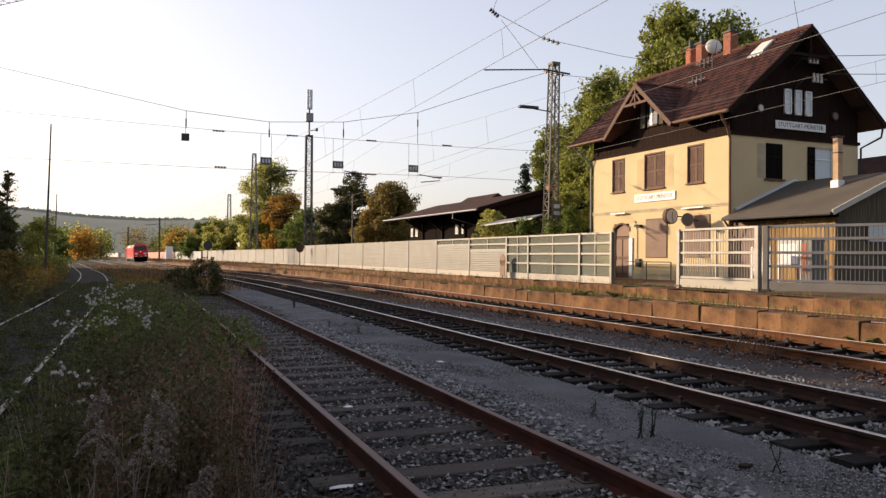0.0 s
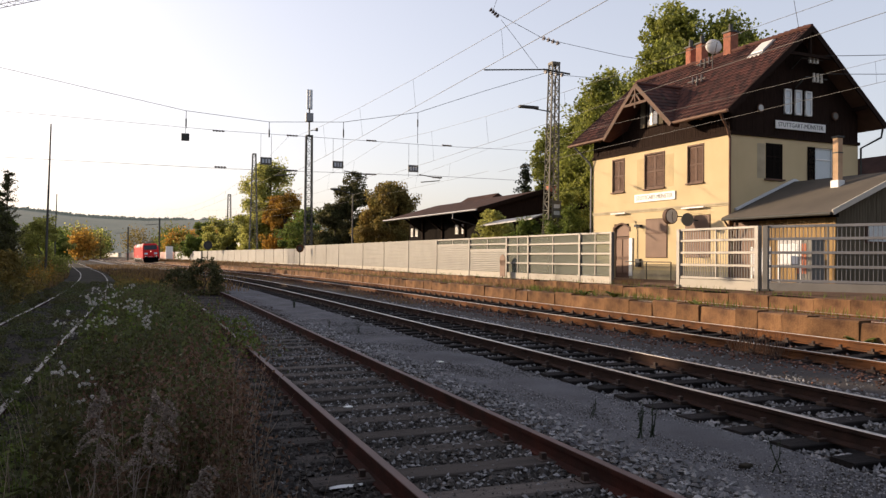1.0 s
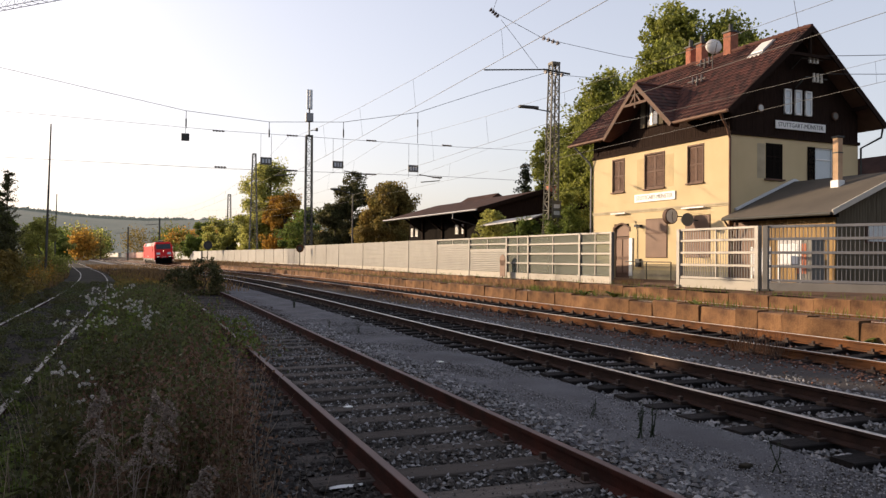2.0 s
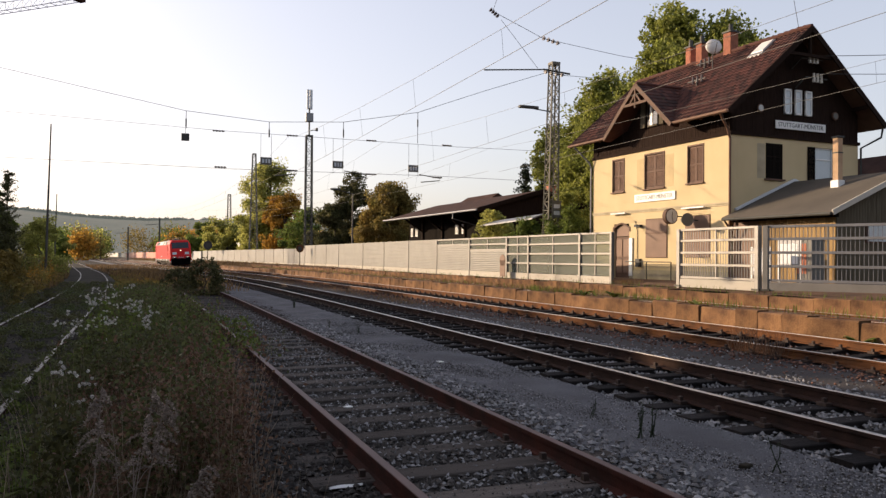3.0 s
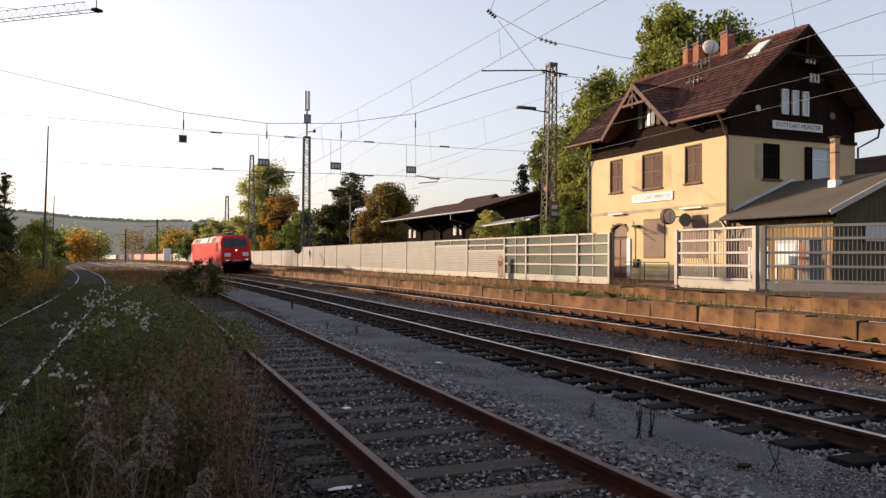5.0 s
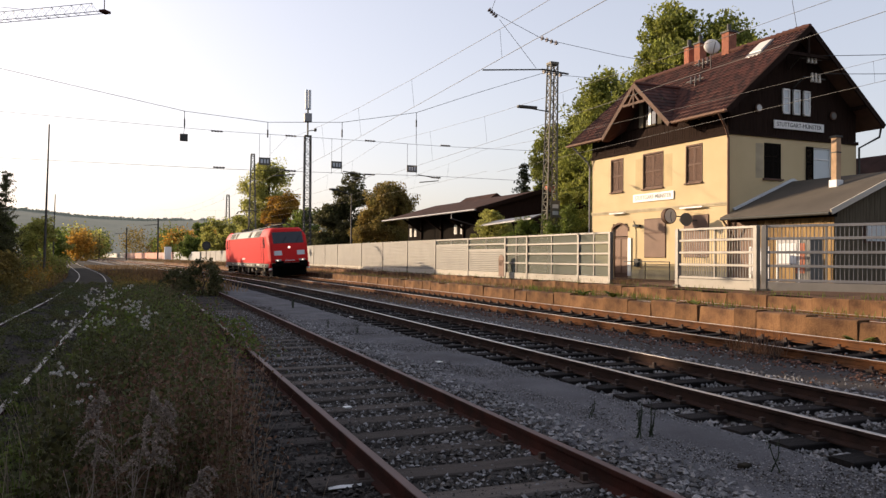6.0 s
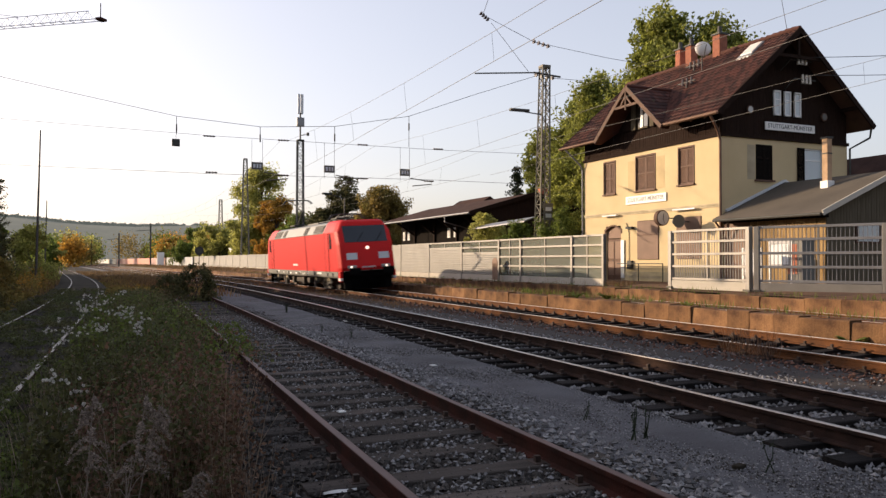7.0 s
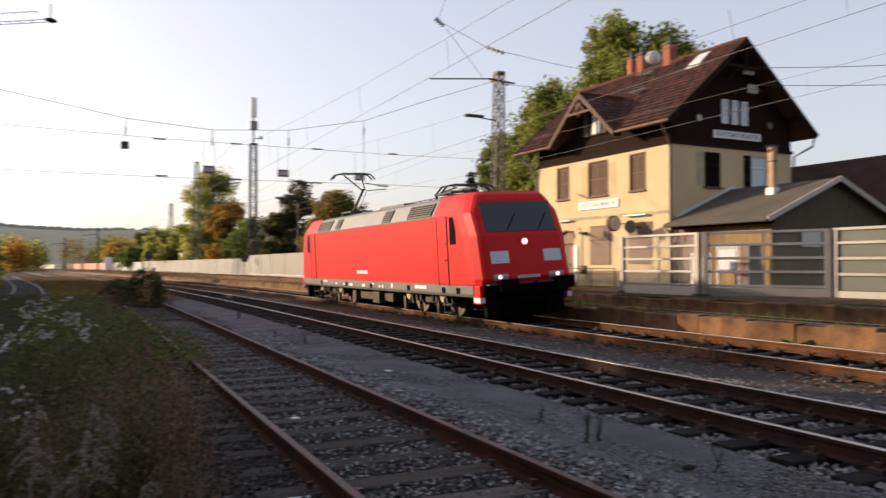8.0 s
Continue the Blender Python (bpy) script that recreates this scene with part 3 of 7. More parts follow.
def tile_field(x0, x1, y0, y1, zf, rows_step=0.31, col=0.235, cut=None):
    """Rows of lapped pantiles on a slope that climbs with x, each with a trough and a roll; zf gives its height."""
    sh = Shape()
    n = int(abs(x1 - x0) * math.sqrt(1 + SL * SL) / rows_step)
    wave = ((0.0, 0.020), (0.30, 0.0), (0.55, 0.012), (0.75, 0.062), (0.90, 0.058), (1.0, 0.020))
    for i in range(n):
        a, b = x0 + (x1 - x0) * i / n, x0 + (x1 - x0) * (i + 1.12) / n
        y = y0
        while y < y1 - 0.02:
            w = min(col, y1 - y)
            if not (cut and cut((a + b) / 2, y + w / 2)):
                za, zb = zf(a), zf(b)
                j = random.uniform(-0.007, 0.007)
                vs = [(a, y + u * w, za + 0.050 + v + j) for u, v in wave] + [(b, y + u * w, zb + 0.004 + v + j) for u, v in wave] + [(a, y + u * w, za + 0.012 + v + j) for u, v in wave]
                sh.add(vs, [(k, k + 1, k + 7, k + 6) for k in range(5)] + [(k + 12, k + 13, k + 1, k) for k in range(5)])
            y += col
    return sh


def board_run(parent, mat, axis, at, a0, a1, z0, zf, step=0.16, proud=0.025):
    """Upright boards on a wall, each a piece of its own, cut at the top by zf."""
    a = a0
    while a < a1 - 0.01:
        b = min(a + step - 0.012, a1)
        top = min(zf(a), zf(b))
        if top > z0 + 0.03:
            p = proud + random.uniform(0, 0.008)
            za, zb = zf(a), zf(b)
            sh = Shape()
            if axis == "x":
                sh.add([(at, a, z0), (at, b, z0), (at, b, zb), (at, a, za), (at - p, a, z0), (at - p, b, z0), (at - p, b, zb), (at - p, a, za)], [(0, 1, 2, 3), (7, 6, 5, 4), (0, 4, 5, 1), (1, 5, 6, 2), (2, 6, 7, 3), (3, 7, 4, 0)])
            else:
                sh.add([(a, at, z0), (b, at, z0), (b, at, zb), (a, at, za), (a, at - p, z0), (b, at - p, z0), (b, at - p, zb), (a, at - p, za)], [(0, 1, 2, 3), (7, 6, 5, 4), (0, 4, 5, 1), (1, 5, 6, 2), (2, 6, 7, 3), (3, 7, 4, 0)])
            part("board", sh, mat, parent)
        a += step


def words(text, size, mat, parent, at, width):
    cu = bpy.data.curves.new("lettering", "FONT")
    cu.body, cu.size, cu.align_x, cu.align_y, cu.extrude = text, size, "CENTER", "CENTER", 0.004
    tmp = bpy.data.objects.new("lettering", cu)
    scene.collection.objects.link(tmp)
    bpy.context.view_layer.update()
    me = bpy.data.meshes.new_from_object(tmp.evaluated_get(bpy.context.evaluated_depsgraph_get()))
    k = width / max(0.01, tmp.dimensions.x)
    bpy.data.objects.remove(tmp)
    me.transform(Matrix.Diagonal((k, 1, 1, 1)))
    me.materials.clear()
    me.materials.append(mat)
    ob = new("lettering", me)
    ob.parent, ob.matrix_basis = parent, at
    return ob


def louvre(name, parent, w, h, at, mat, label=""):
    """A shutter leaf: a frame and slanted slats; lies in its x-z plane, facing -y."""
    leaf = part(name, Shape().box(0, 0.06, -0.035, 0, 0, h).box(w - 0.06, w, -0.035, 0, 0, h).box(0.06, w - 0.06, -0.035, 0, 0, 0.08).box(0.06, w - 0.06, -0.035, 0, h - 0.08, h).box(0.06, w - 0.06, -0.035, 0, h * 0.5 - 0.035, h * 0.5 + 0.035), mat, parent, label, at=at)
    s = Shape()
    z = 0.1
    while z < h - 0.1:
        s.add([(0.06, -0.03, z), (w - 0.06, -0.03, z), (w - 0.06, -0.004, z + 0.05), (0.06, -0.004, z + 0.05), (0.06, -0.02, z), (w - 0.06, -0.02, z), (w - 0.06, 0.0, z + 0.05), (0.06, 0.0, z + 0.05)], [(0, 1, 2, 3), (7, 6, 5, 4), (0, 4, 5, 1), (2, 6, 7, 3)])
        z += 0.055
    part("slats", s, mat, leaf)
    return leaf


def side_front(y, z):
    """A frame on the track front: x of it runs along the wall from far to near, y points into the house."""
    return pose(0, y, z, 0, 0, -90)


def station_house():
    h = thing("station_house", "cream two-storey station house with dark timber gable and red tiled roof", "house", at=HOUSE)
    front = [(7.53, 8.48, 4.98, 6.64), (4.36, 5.79, 4.96, 6.63), (1.68, 2.66, 4.98, 6.65), (7.06, 8.35, 0.5, 3.30), (4.08, 5.71, 1.54, 3.47), (1.19, 2.83, 1.56, 3.50)]
    s = wall_with_holes(Shape(), "x", 0.0, 0.40, 0.0, HL, 0.3, WALL, front)
    part("front_wall", s, M["plaster"], h, "sunlit cream plaster wall")
    gab = [(1.99, 2.99, 5.07, 6.64), (4.94, 6.10, 5.08, 6.62)]
    s = wall_with_holes(Shape(), "y", 0.0, 0.40, 0.403, HW, 0.3, WALL, gab)
    part("gable_wall", s, M["plaster"], h, "shaded cream plaster gable wall")
    part("rear_wall", Shape().box(HW - 0.4, HW, 0.403, HL - 0.403, 0.3, WALL), M["plaster"], h)
    part("end_wall", Shape().box(0.403, HW, HL - 0.4, HL, 0.3, WALL), M["plaster"], h)
    part("plinth", Shape().box(-0.04, -0.003, 0.0, 7.0, 0.3, 0.95).box(-0.04, -0.003, 8.4, HL, 0.3, 0.95), M["plinth_house"], h, "worn plaster plinth")
    part("belt_course", Shape().box(-0.05, -0.003, 0.0, HL, 3.90, 3.98).box(-0.025, -0.003, 0.0, HL, 3.82, 3.90), M["plinth_house"], h, "plain belt moulding", bevel=0.008)
    # timber storey
    core = part("timber_storey", Shape().prism([(0.10, WALL), (HW - 0.10, WALL), (HW - 0.10, roof_z(HW - 0.1) - 0.2), (HW / 2, RIDGE - 0.25), (0.10, roof_z(0.1) - 0.2)], "y", 0.10, HL - 0.10), M["dark"], h, "dark boarded upper storey and gable")
    board_run(core, M["timber"], "x", 0.06, -0.02, HL + 0.02, WALL - 0.05, lambda a: EAVE + 0.62)
    gz = lambda a: roof_z(a) - 0.16
    board_run(core, M["timber"], "y", 0.06, -0.02, HW + 0.02, WALL - 0.05, gz)
    part("sill_beam", Shape().box(-0.07, 0.05, -0.07, HL + 0.07, WALL - 0.02, WALL + 0.12).box(0.05, HW + 0.07, -0.07, 0.05, WALL - 0.02, WALL + 0.12), M["timber"], h)
    # roof
    ya, yb = -0.80, HL + 1.05
    xe = -0.85
    slab = Shape()
    DC, DA, DF = 5.27, 10.0, 2.52   # the cross-gable: middle, apex, half width
    xi = HW / 2 - (RIDGE - DA) / SL
    for plan in ([(xe, ya), (HW / 2, ya), (HW / 2, DC - DF), (xe, DC - DF)], [(xe, DC + DF), (HW / 2, DC + DF), (HW / 2, yb), (xe, yb)], [(xe, DC - DF), (HW / 2, DC - DF), (HW / 2, DC), (xi, DC)], [(xi, DC), (HW / 2, DC), (HW / 2, DC + DF), (xe, DC + DF)]):
        slab.add([(x, y, roof_z(x)) for x, y in plan] + [(x, y, roof_z(x) - 0.12) for x, y in plan], [(0, 1, 2, 3), (7, 6, 5, 4), (0, 4, 5, 1), (1, 5, 6, 2), (2, 6, 7, 3), (3, 7, 4, 0)])
    for sgn in (1,):
        xx = HW - xe
        slab.add([(xx, ya, EAVE), (HW / 2, ya, RIDGE), (HW / 2, yb, RIDGE), (xx, yb, EAVE), (xx, ya, EAVE - 0.12), (HW / 2, ya, RIDGE - 0.12), (HW / 2, yb, RIDGE - 0.12), (xx, yb, EAVE - 0.12)], [(0, 1, 2, 3), (7, 6, 5, 4), (0, 4, 5, 1), (1, 5, 6, 2), (2, 6, 7, 3), (3, 7, 4, 0)])
    roof = part("roof", slab, M["beam"], h, "red-brown tiled gable roof")

    def in_dormer(x, y):
        return abs(y - DC) < DF * 0.98 and roof_z(x) < DA - abs(y - DC) * (DA - EAVE) / DF + 0.02

    tagged(part("tiles", tile_field(xe - 0.03, HW / 2, ya, yb, roof_z, cut=in_dormer), M["tile"], roof, "weathered red clay tiles"), kind="stuff")
    tagged(part("tiles", tile_field(HW - xe, HW / 2, ya, yb, roof_z, 0.6, 0.6), M["tile_dk"], roof), kind="stuff")
    cap = Shape().tube([(HW / 2, 0, RIDGE + 0.02), (HW / 2, 0.40, RIDGE + 0.045)], 0.115, 8, 0.14).mesh("ridge_tile", M["tile"])
    for y in np.arange(ya, yb - 0.2, 0.36):
        part("ridge_tile", cap, None, roof, at=pose(0, y, random.uniform(-0.008, 0.008)))
    for y in (ya - 0.02, yb):
        part("bargeboard", Shape().bar((xe, y, EAVE - 0.06), (HW / 2, y, RIDGE - 0.06), 0.05, 0.24).bar((HW - xe, y, EAVE - 0.06), (HW / 2, y, RIDGE - 0.06), 0.05, 0.24), M["timber"], roof, "dark brown verge board")
    # trusses and purlins under the gable overhang
    for x in (0.35, HW / 2, HW - 0.35):
        part("purlin", Shape().bar((x, ya + 0.05, roof_z(x) - 0.25), (x, 0.1, roof_z(x) - 0.25), 0.14, 0.16), M["timber"], h)
    part("collar_beam", Shape().bar((HW / 2 - 1.3, ya + 0.10, RIDGE - 1.25), (HW / 2 + 1.3, ya + 0.10, RIDGE - 1.25), 0.10, 0.14), M["timber"], h)
    part("king_post", Shape().bar((HW / 2, ya + 0.10, RIDGE - 1.3), (HW / 2, ya + 0.10, RIDGE - 0.15), 0.10, 0.12), M["timber"], h)
    # rafters' ends
    for y in np.arange(0.2, HL, 0.85):
        if abs(y - DC) > DF:
            part("rafter_end", Shape().bar((xe + 0.1, y, EAVE - 0.10), (0.2, y, EAVE - 0.10 + 1.0 * SL), 0.10, 0.13), M["beam"], h)
    # cross-gable on the front
    dk = (DA - EAVE) / DF
    xi = HW / 2 - (RIDGE - DA) / SL
    dz = lambda a: DA - abs(a - DC) * dk
    dr = Shape()
    for sgn in (-1, 1):
        yy = DC + sgn * (DF + 0.12)
        zz = EAVE - 0.12 * dk
        vs = [(xe - 0.15, DC, DA), (xi + 0.3, DC, DA), (xe - 0.15, yy, zz), (xe + 0.25, yy, zz)]
        dr.add(vs + [(x, y, z - 0.11) for x, y, z in vs], [(0, 1, 3, 2), (6, 7, 5, 4), (0, 2, 6, 4), (2, 3, 7, 6), (3, 1, 5, 7), (1, 0, 4, 5)])
    dorm = part("cross_gable_roof", dr, M["tile"], h, "tiled roof of the small cross-gable")
    sh = Shape()
    rows_n = 11
    for sgn in (-1, 1):
        for i in range(rows_n):
            u0, u1 = i / rows_n, (i + 1.1) / rows_n
            x1r = xe + 0.2 + (xi - xe) * u0
            x = xe - 0.17
            while x < x1r:
                p = lambda u, xx, up: (xx, DC + sgn * (DF + 0.14) * (1 - u), EAVE - 0.14 * dk + (DA - EAVE + 0.14 * dk) * u + up)
                sh.add([p(u0, x, 0.05), p(u0, x + 0.23, 0.05), p(u1, x + 0.23, 0.015), p(u1, x, 0.015), p(u0, x, 0.0), p(u0, x + 0.23, 0.0)], [(0, 1, 2, 3), (4, 5, 1, 0)])
                x += 0.24
    tagged(part("tiles", sh, M["tile"], dorm), kind="stuff")
    part("ridge_tiles", Shape().tube([(x, DC, DA + 0.03) for x in np.arange(xe - 0.15, xi + 0.3, 0.3)], 0.09, 8), M["tile"], dorm)
    part("bargeboard", Shape().bar((xe - 0.18, DC - DF - 0.1, EAVE - 0.12), (xe - 0.18, DC, DA - 0.05), 0.05, 0.2).bar((xe - 0.18, DC + DF + 0.1, EAVE - 0.12), (xe - 0.18, DC, DA - 0.05), 0.05, 0.2), M["beam"], dorm, "brown carved verge board")
    g = Shape().bar((xe - 0.16, DC - 0.85, DA - 0.95), (xe - 0.16, DC + 0.85, DA - 0.95), 0.08, 0.12).bar((xe - 0.16, DC, DA - 1.15), (xe - 0.16, DC, DA - 0.1), 0.08, 0.10)
    for sgn in (-1, 1):
        g.bar((xe - 0.16, DC + sgn * 0.42, DA - 0.92), (xe - 0.16, DC, DA - 0.45), 0.07, 0.09)
    part("collar_truss", g, M["beam"], dorm, "decorative timber collar")
    board_run(core, M["timber"], "x", -0.02, DC - DF + 0.2, DC + DF - 0.2, EAVE + 0.3, lambda a: dz(a) - 0.15)
    w = part("gable_window", Shape().box(-0.09, -0.03, DC - 0.45, DC + 0.25, 8.0, 9.15), M["greyboard"], h, "small casement with one white leaf", at=pose(0, 0, 0))
    part("white_leaf", Shape().box(-0.13, -0.10, DC - 0.16, DC + 0.02, 8.05, 9.1), M["white"], w)
    for a, b in ((DC - 0.50, DC - 0.18), (DC - 0.10, DC + 0.20)):
        part("pane", Shape().box(-0.10, -0.094, a, b, 8.08, 9.08), M["screen"], w)
    part("open_shutter", Shape().box(-0.14, -0.06, DC + 0.42, DC + 0.75, 8.0, 9.25), M["greyboard"], h, "grey weathered shutter", bevel=0.01)
    part("open_shutter", Shape().box(-0.14, -0.06, DC - 0.98, DC - 0.68, 8.0, 9.25), M["greyboard"], h, bevel=0.01)
    # gutters and pipes
    gut = lambda x, y0, y1: Shape().strip([[(x + u, y, EAVE - 0.06 + v) for u, v in ((-0.09, 0.06), (-0.07, -0.02), (0, -0.06), (0.07, -0.02), (0.09, 0.06), (0.06, 0.05), (0, -0.03), (-0.06, 0.05))] for y in (y0, y1)])
    part("gutter", gut(xe - 0.08, ya, DC - DF), M["gutter"], h, "brown sheet gutter")
    part("gutter", gut(xe - 0.08, DC + DF, yb), M["gutter"], h, "brown sheet gutter")
    part("downpipe", Shape().tube([(xe - 0.05, -0.35, EAVE - 0.1), (-0.3, -0.10, EAVE - 0.6), (-0.10, -0.07, 6.7), (-0.10, -0.07, 0.9), (-0.10, -0.07, 0.4)], 0.055, 8), M["gutter"], h, "brown rain pipe at the corner")
    part("downpipe", Shape().tube([(xe - 0.05, yb - 0.5, EAVE - 0.1), (-0.2, HL + 0.08, EAVE - 1.0), (-0.08, HL + 0.08, 6.5), (-0.08, HL + 0.08, 0.4)], 0.05, 8), M["zinc"], h, "grey rain pipe")
    part("downpipe", Shape().tube([(HW - xe + 0.05, -0.6, EAVE - 0.05), (HW - xe, -0.55, EAVE - 0.5), (HW + 0.1, -0.08, 6.75), (HW + 0.08, -0.08, 3.0)], 0.05, 8), M["mast_dk"], h, "dark rain pipe")
    # front windows: closed brown shutters in plain surrounds
    for y0, y1, z0, z1 in front[:3]:
        wd = part("window", Shape().box(-0.03, 0.1, y0 - 0.05, y0, z0, z1).box(-0.03, 0.1, y1, y1 + 0.05, z0, z1).box(-0.03, 0.1, y0 - 0.05, y1 + 0.05, z1, z1 + 0.07), M["shutter"], h, "window closed by brown slatted shutters")
        part("sill", Shape().box(-0.10, 0.1, y0 - 0.1, y1 + 0.1, z0 - 0.07, z0), M["shutter"], wd, bevel=0.01)
        half = (y1 - y0) / 2
        for k in range(2):
            lf = louvre("shutter", wd, half - 0.015, z1 - z0 - 0.02, side_front(y1 - k * half, z0 + 0.01) @ pose(0, 0.07, 0), M["shutter"])
        part("backing", Shape().box(0.12, 0.14, y0, y1, z0, z1), M["dark"], wd)
    # marks where open shutters once hung
    for a, b in ((3.66, 4.28), (5.90, 6.45)):
        part("shutter_mark", Shape().box(-0.004, 0.0, a, b, 4.95, 6.5), M["ghost"], h, "faded outline of a lost shutter")
    # boarded ground-floor openings
    for y0, y1, z0, z1 in front[4:]:
        wd = part("boarded_window", Shape().box(-0.045, 0.06, y0 + 0.02, y1 - 0.02, z0 + 0.02, z1 - 0.02), M["panel_br"], h, "window closed by a dull brown panel", bevel=0.012)
        part("batten", Shape().box(-0.06, -0.048, y0 + 0.02, y1 - 0.02, z0 + 0.62 * (z1 - z0), z0 + 0.645 * (z1 - z0)), M["shutter"], wd)
    # door with an arched light
    y0, y1, z0, z1 = front[3]
    dm = part("door", Shape().box(0.10, 0.16, y0, y1, z0, 2.62), M["shutter"], h, "brown panelled door under an arched light")
    for a, b in ((y0 + 0.1, (y0 + y1) / 2 - 0.06), ((y0 + y1) / 2 + 0.06, y1 - 0.1)):
        for c, d in ((0.75, 1.45), (1.6, 2.5)):
            part("door_panel", Shape().box(0.075, 0.10, a, b, c, d), M["panel_br"], dm, bevel=0.01)
    part("handle", Shape().tube([(0.05, y0 + 0.68, 1.5), (0.05, y0 + 0.8, 1.5)], 0.015, 6), M["steel"], dm)
    arc = [(y0, 2.66), (y1, 2.66)] + [(y1 - (y1 - y0) * k / 8, 3.08 + 0.22 * math.sin(math.pi * k / 8)) for k in range(9)]
    part("arched_light", Shape().prism(arc, "x", 0.10, 0.14), M["panel_br"], h, "boarded arched fanlight")
    out = [(y0 - 0.10, 2.9), (y0 - 0.10, 3.10)] + [(y0 - 0.1 + (y1 - y0 + 0.2) * k / 8, 3.12 + 0.24 * math.sin(math.pi * k / 8)) for k in range(9)] + [(y1 + 0.1, 2.9), (y1, 2.9)] + [(y1 - (y1 - y0) * k / 8, 3.06 + 0.22 * math.sin(math.pi * k / 8)) for k in range(9)] + [(y0, 2.9)]
    part("door_arch", Shape().prism(out, "x", -0.03, 0.1), M["beam"], h)
    part("notice_panel", Shape().box(-0.07, -0.03, 6.72, 7.0, 0.62, 2.55), M["white"], h, "white narrow board beside the door", bevel=0.01)
    # name boards
    b = part("name_board", Shape().box(-0.06, -0.01, 3.50, 6.58, 4.32, 4.72), M["white"], h, "pale name board with faded letters", bevel=0.008)
    words("STUTTGART-MÜNSTER", 0.30, M["inkgrey"], b, pose(-0.067, 5.04, 4.52, 90, 0, -90), 2.75)
    b = part("name_board", Shape().box(2.51, 5.54, -0.07, -0.02, 7.32, 7.68), M["white"], h, "white name board with dark letters", bevel=0.008)
    words("STUTTGART-MÜNSTER", 0.27, M["ink"], b, pose(4.02, -0.074, 7.50, 90, 0, 0), 2.72)
    # gable windows
    for i, (x0, x1, z0, z1) in enumerate(gab):
        wd = part("window", Shape().box(x0, x0 + 0.06, 0.05, 0.13, z0, z1).box(x1 - 0.06, x1, 0.05, 0.13, z0, z1).box(x0, x1, 0.05, 0.13, z1 - 0.06, z1).box(x0, x1, 0.05, 0.13, z0, z0 + 0.06).box(x0 + 0.06, x1 - 0.06, 0.06, 0.12, z0 + 0.98, z0 + 1.04), M["white" if i else "shutter"], h, "white window with an open dark shutter" if i else "window closed by dark shutters")
        part("sill", Shape().box(x0 - 0.08, x1 + 0.08, -0.10, 0.1, z0 - 0.07, z0), M["shutter"], wd)
        if i:
            part("pane", Shape().box(x0 + 0.06, x1 - 0.06, 0.085, 0.095, z0 + 0.06, z1 - 0.06), M["window"], wd)
            part("curtain", Shape().box(x0, x1, 0.22, 0.24, z0, z1), M["curtain"], wd, "pale curtain")
            louvre("shutter", wd, 0.44, z1 - z0, pose(x0 - 0.47, -0.02, z0), M["dark"])
            louvre("shutter", wd, 0.44, z1 - z0, pose(x1 + 0.03, -0.02, z0), M["dark"])
        else:
            for k in range(2):
                louvre("shutter", wd, 0.49, z1 - z0, pose(x0 + 0.5 * k, 0.03, z0), M["dark"])
            part("backing", Shape().box(x0, x1, 0.15, 0.17, z0, z1), M["dark"], wd)
    part("shutter_mark", Shape().box(1.50, 1.95, -0.004, 0.0, 5.07, 6.6), M["plinth_house"], h)
    for a, b in ((3.04, 3.45), (3.68, 4.07), (4.30, 4.69)):
        wd = part("gable_casement", Shape().box(a, a + 0.06, -0.08, 0.0, 8.0, 9.12).box(b - 0.06, b, -0.08, 0.0, 8.0, 9.12).box(a, b, -0.08, 0, 8.0, 8.07).box(a, b, -0.08, 0, 9.05, 9.12).box(a + 0.06, b - 0.06, -0.07, 0, 8.70, 8.74), M["white"], h, "narrow white window")
        part("pane", Shape().box(a + 0.06, b - 0.06, -0.045, -0.035, 8.07, 9.05), M["window"], wd)
        part("curtain", Shape().box(a + 0.06, b - 0.06, -0.02, -0.01, 8.07, 9.05), M["curtain"], wd)
    for x, mat in ((1.62, M["curtain"]), (6.14, M["skirt"])):
        part("round_light", Shape().tube([(x, -0.03, 8.13), (x, -0.09, 8.13)], 0.19, 16), M["beam"], h)
        part("round_pane", Shape().tube([(x, -0.085, 8.13), (x, -0.105, 8.13)], 0.14, 16), mat, h, "round attic pane")
    # roof light
    x0, x1, y0, y1 = 2.86, 3.52, 1.05, 1.75
    lift = lambda d: [(x, y, roof_z(x) + d) for x, y in ((x0, y0), (x1, y0), (x1, y1), (x0, y1))]
    rl = part("roof_light", Shape().add(lift(0.17) + lift(0.0), [(0, 1, 2, 3), (7, 6, 5, 4), (0, 4, 5, 1), (1, 5, 6, 2), (2, 6, 7, 3), (3, 7, 4, 0)]), M["dish"], h, "pale sheet-covered roof light")
    x0, x1, y0, y1 = x0 - 0.16, x1 + 0.05, y0 - 0.08, y1 + 0.08
    part("flashing", Shape().add(lift(0.125) + lift(0.0), [(0, 1, 2, 3), (7, 6, 5, 4), (0, 4, 5, 1), (1, 5, 6, 2), (2, 6, 7, 3), (3, 7, 4, 0)]), M["zinc"], rl, "grey flashing round the frame")
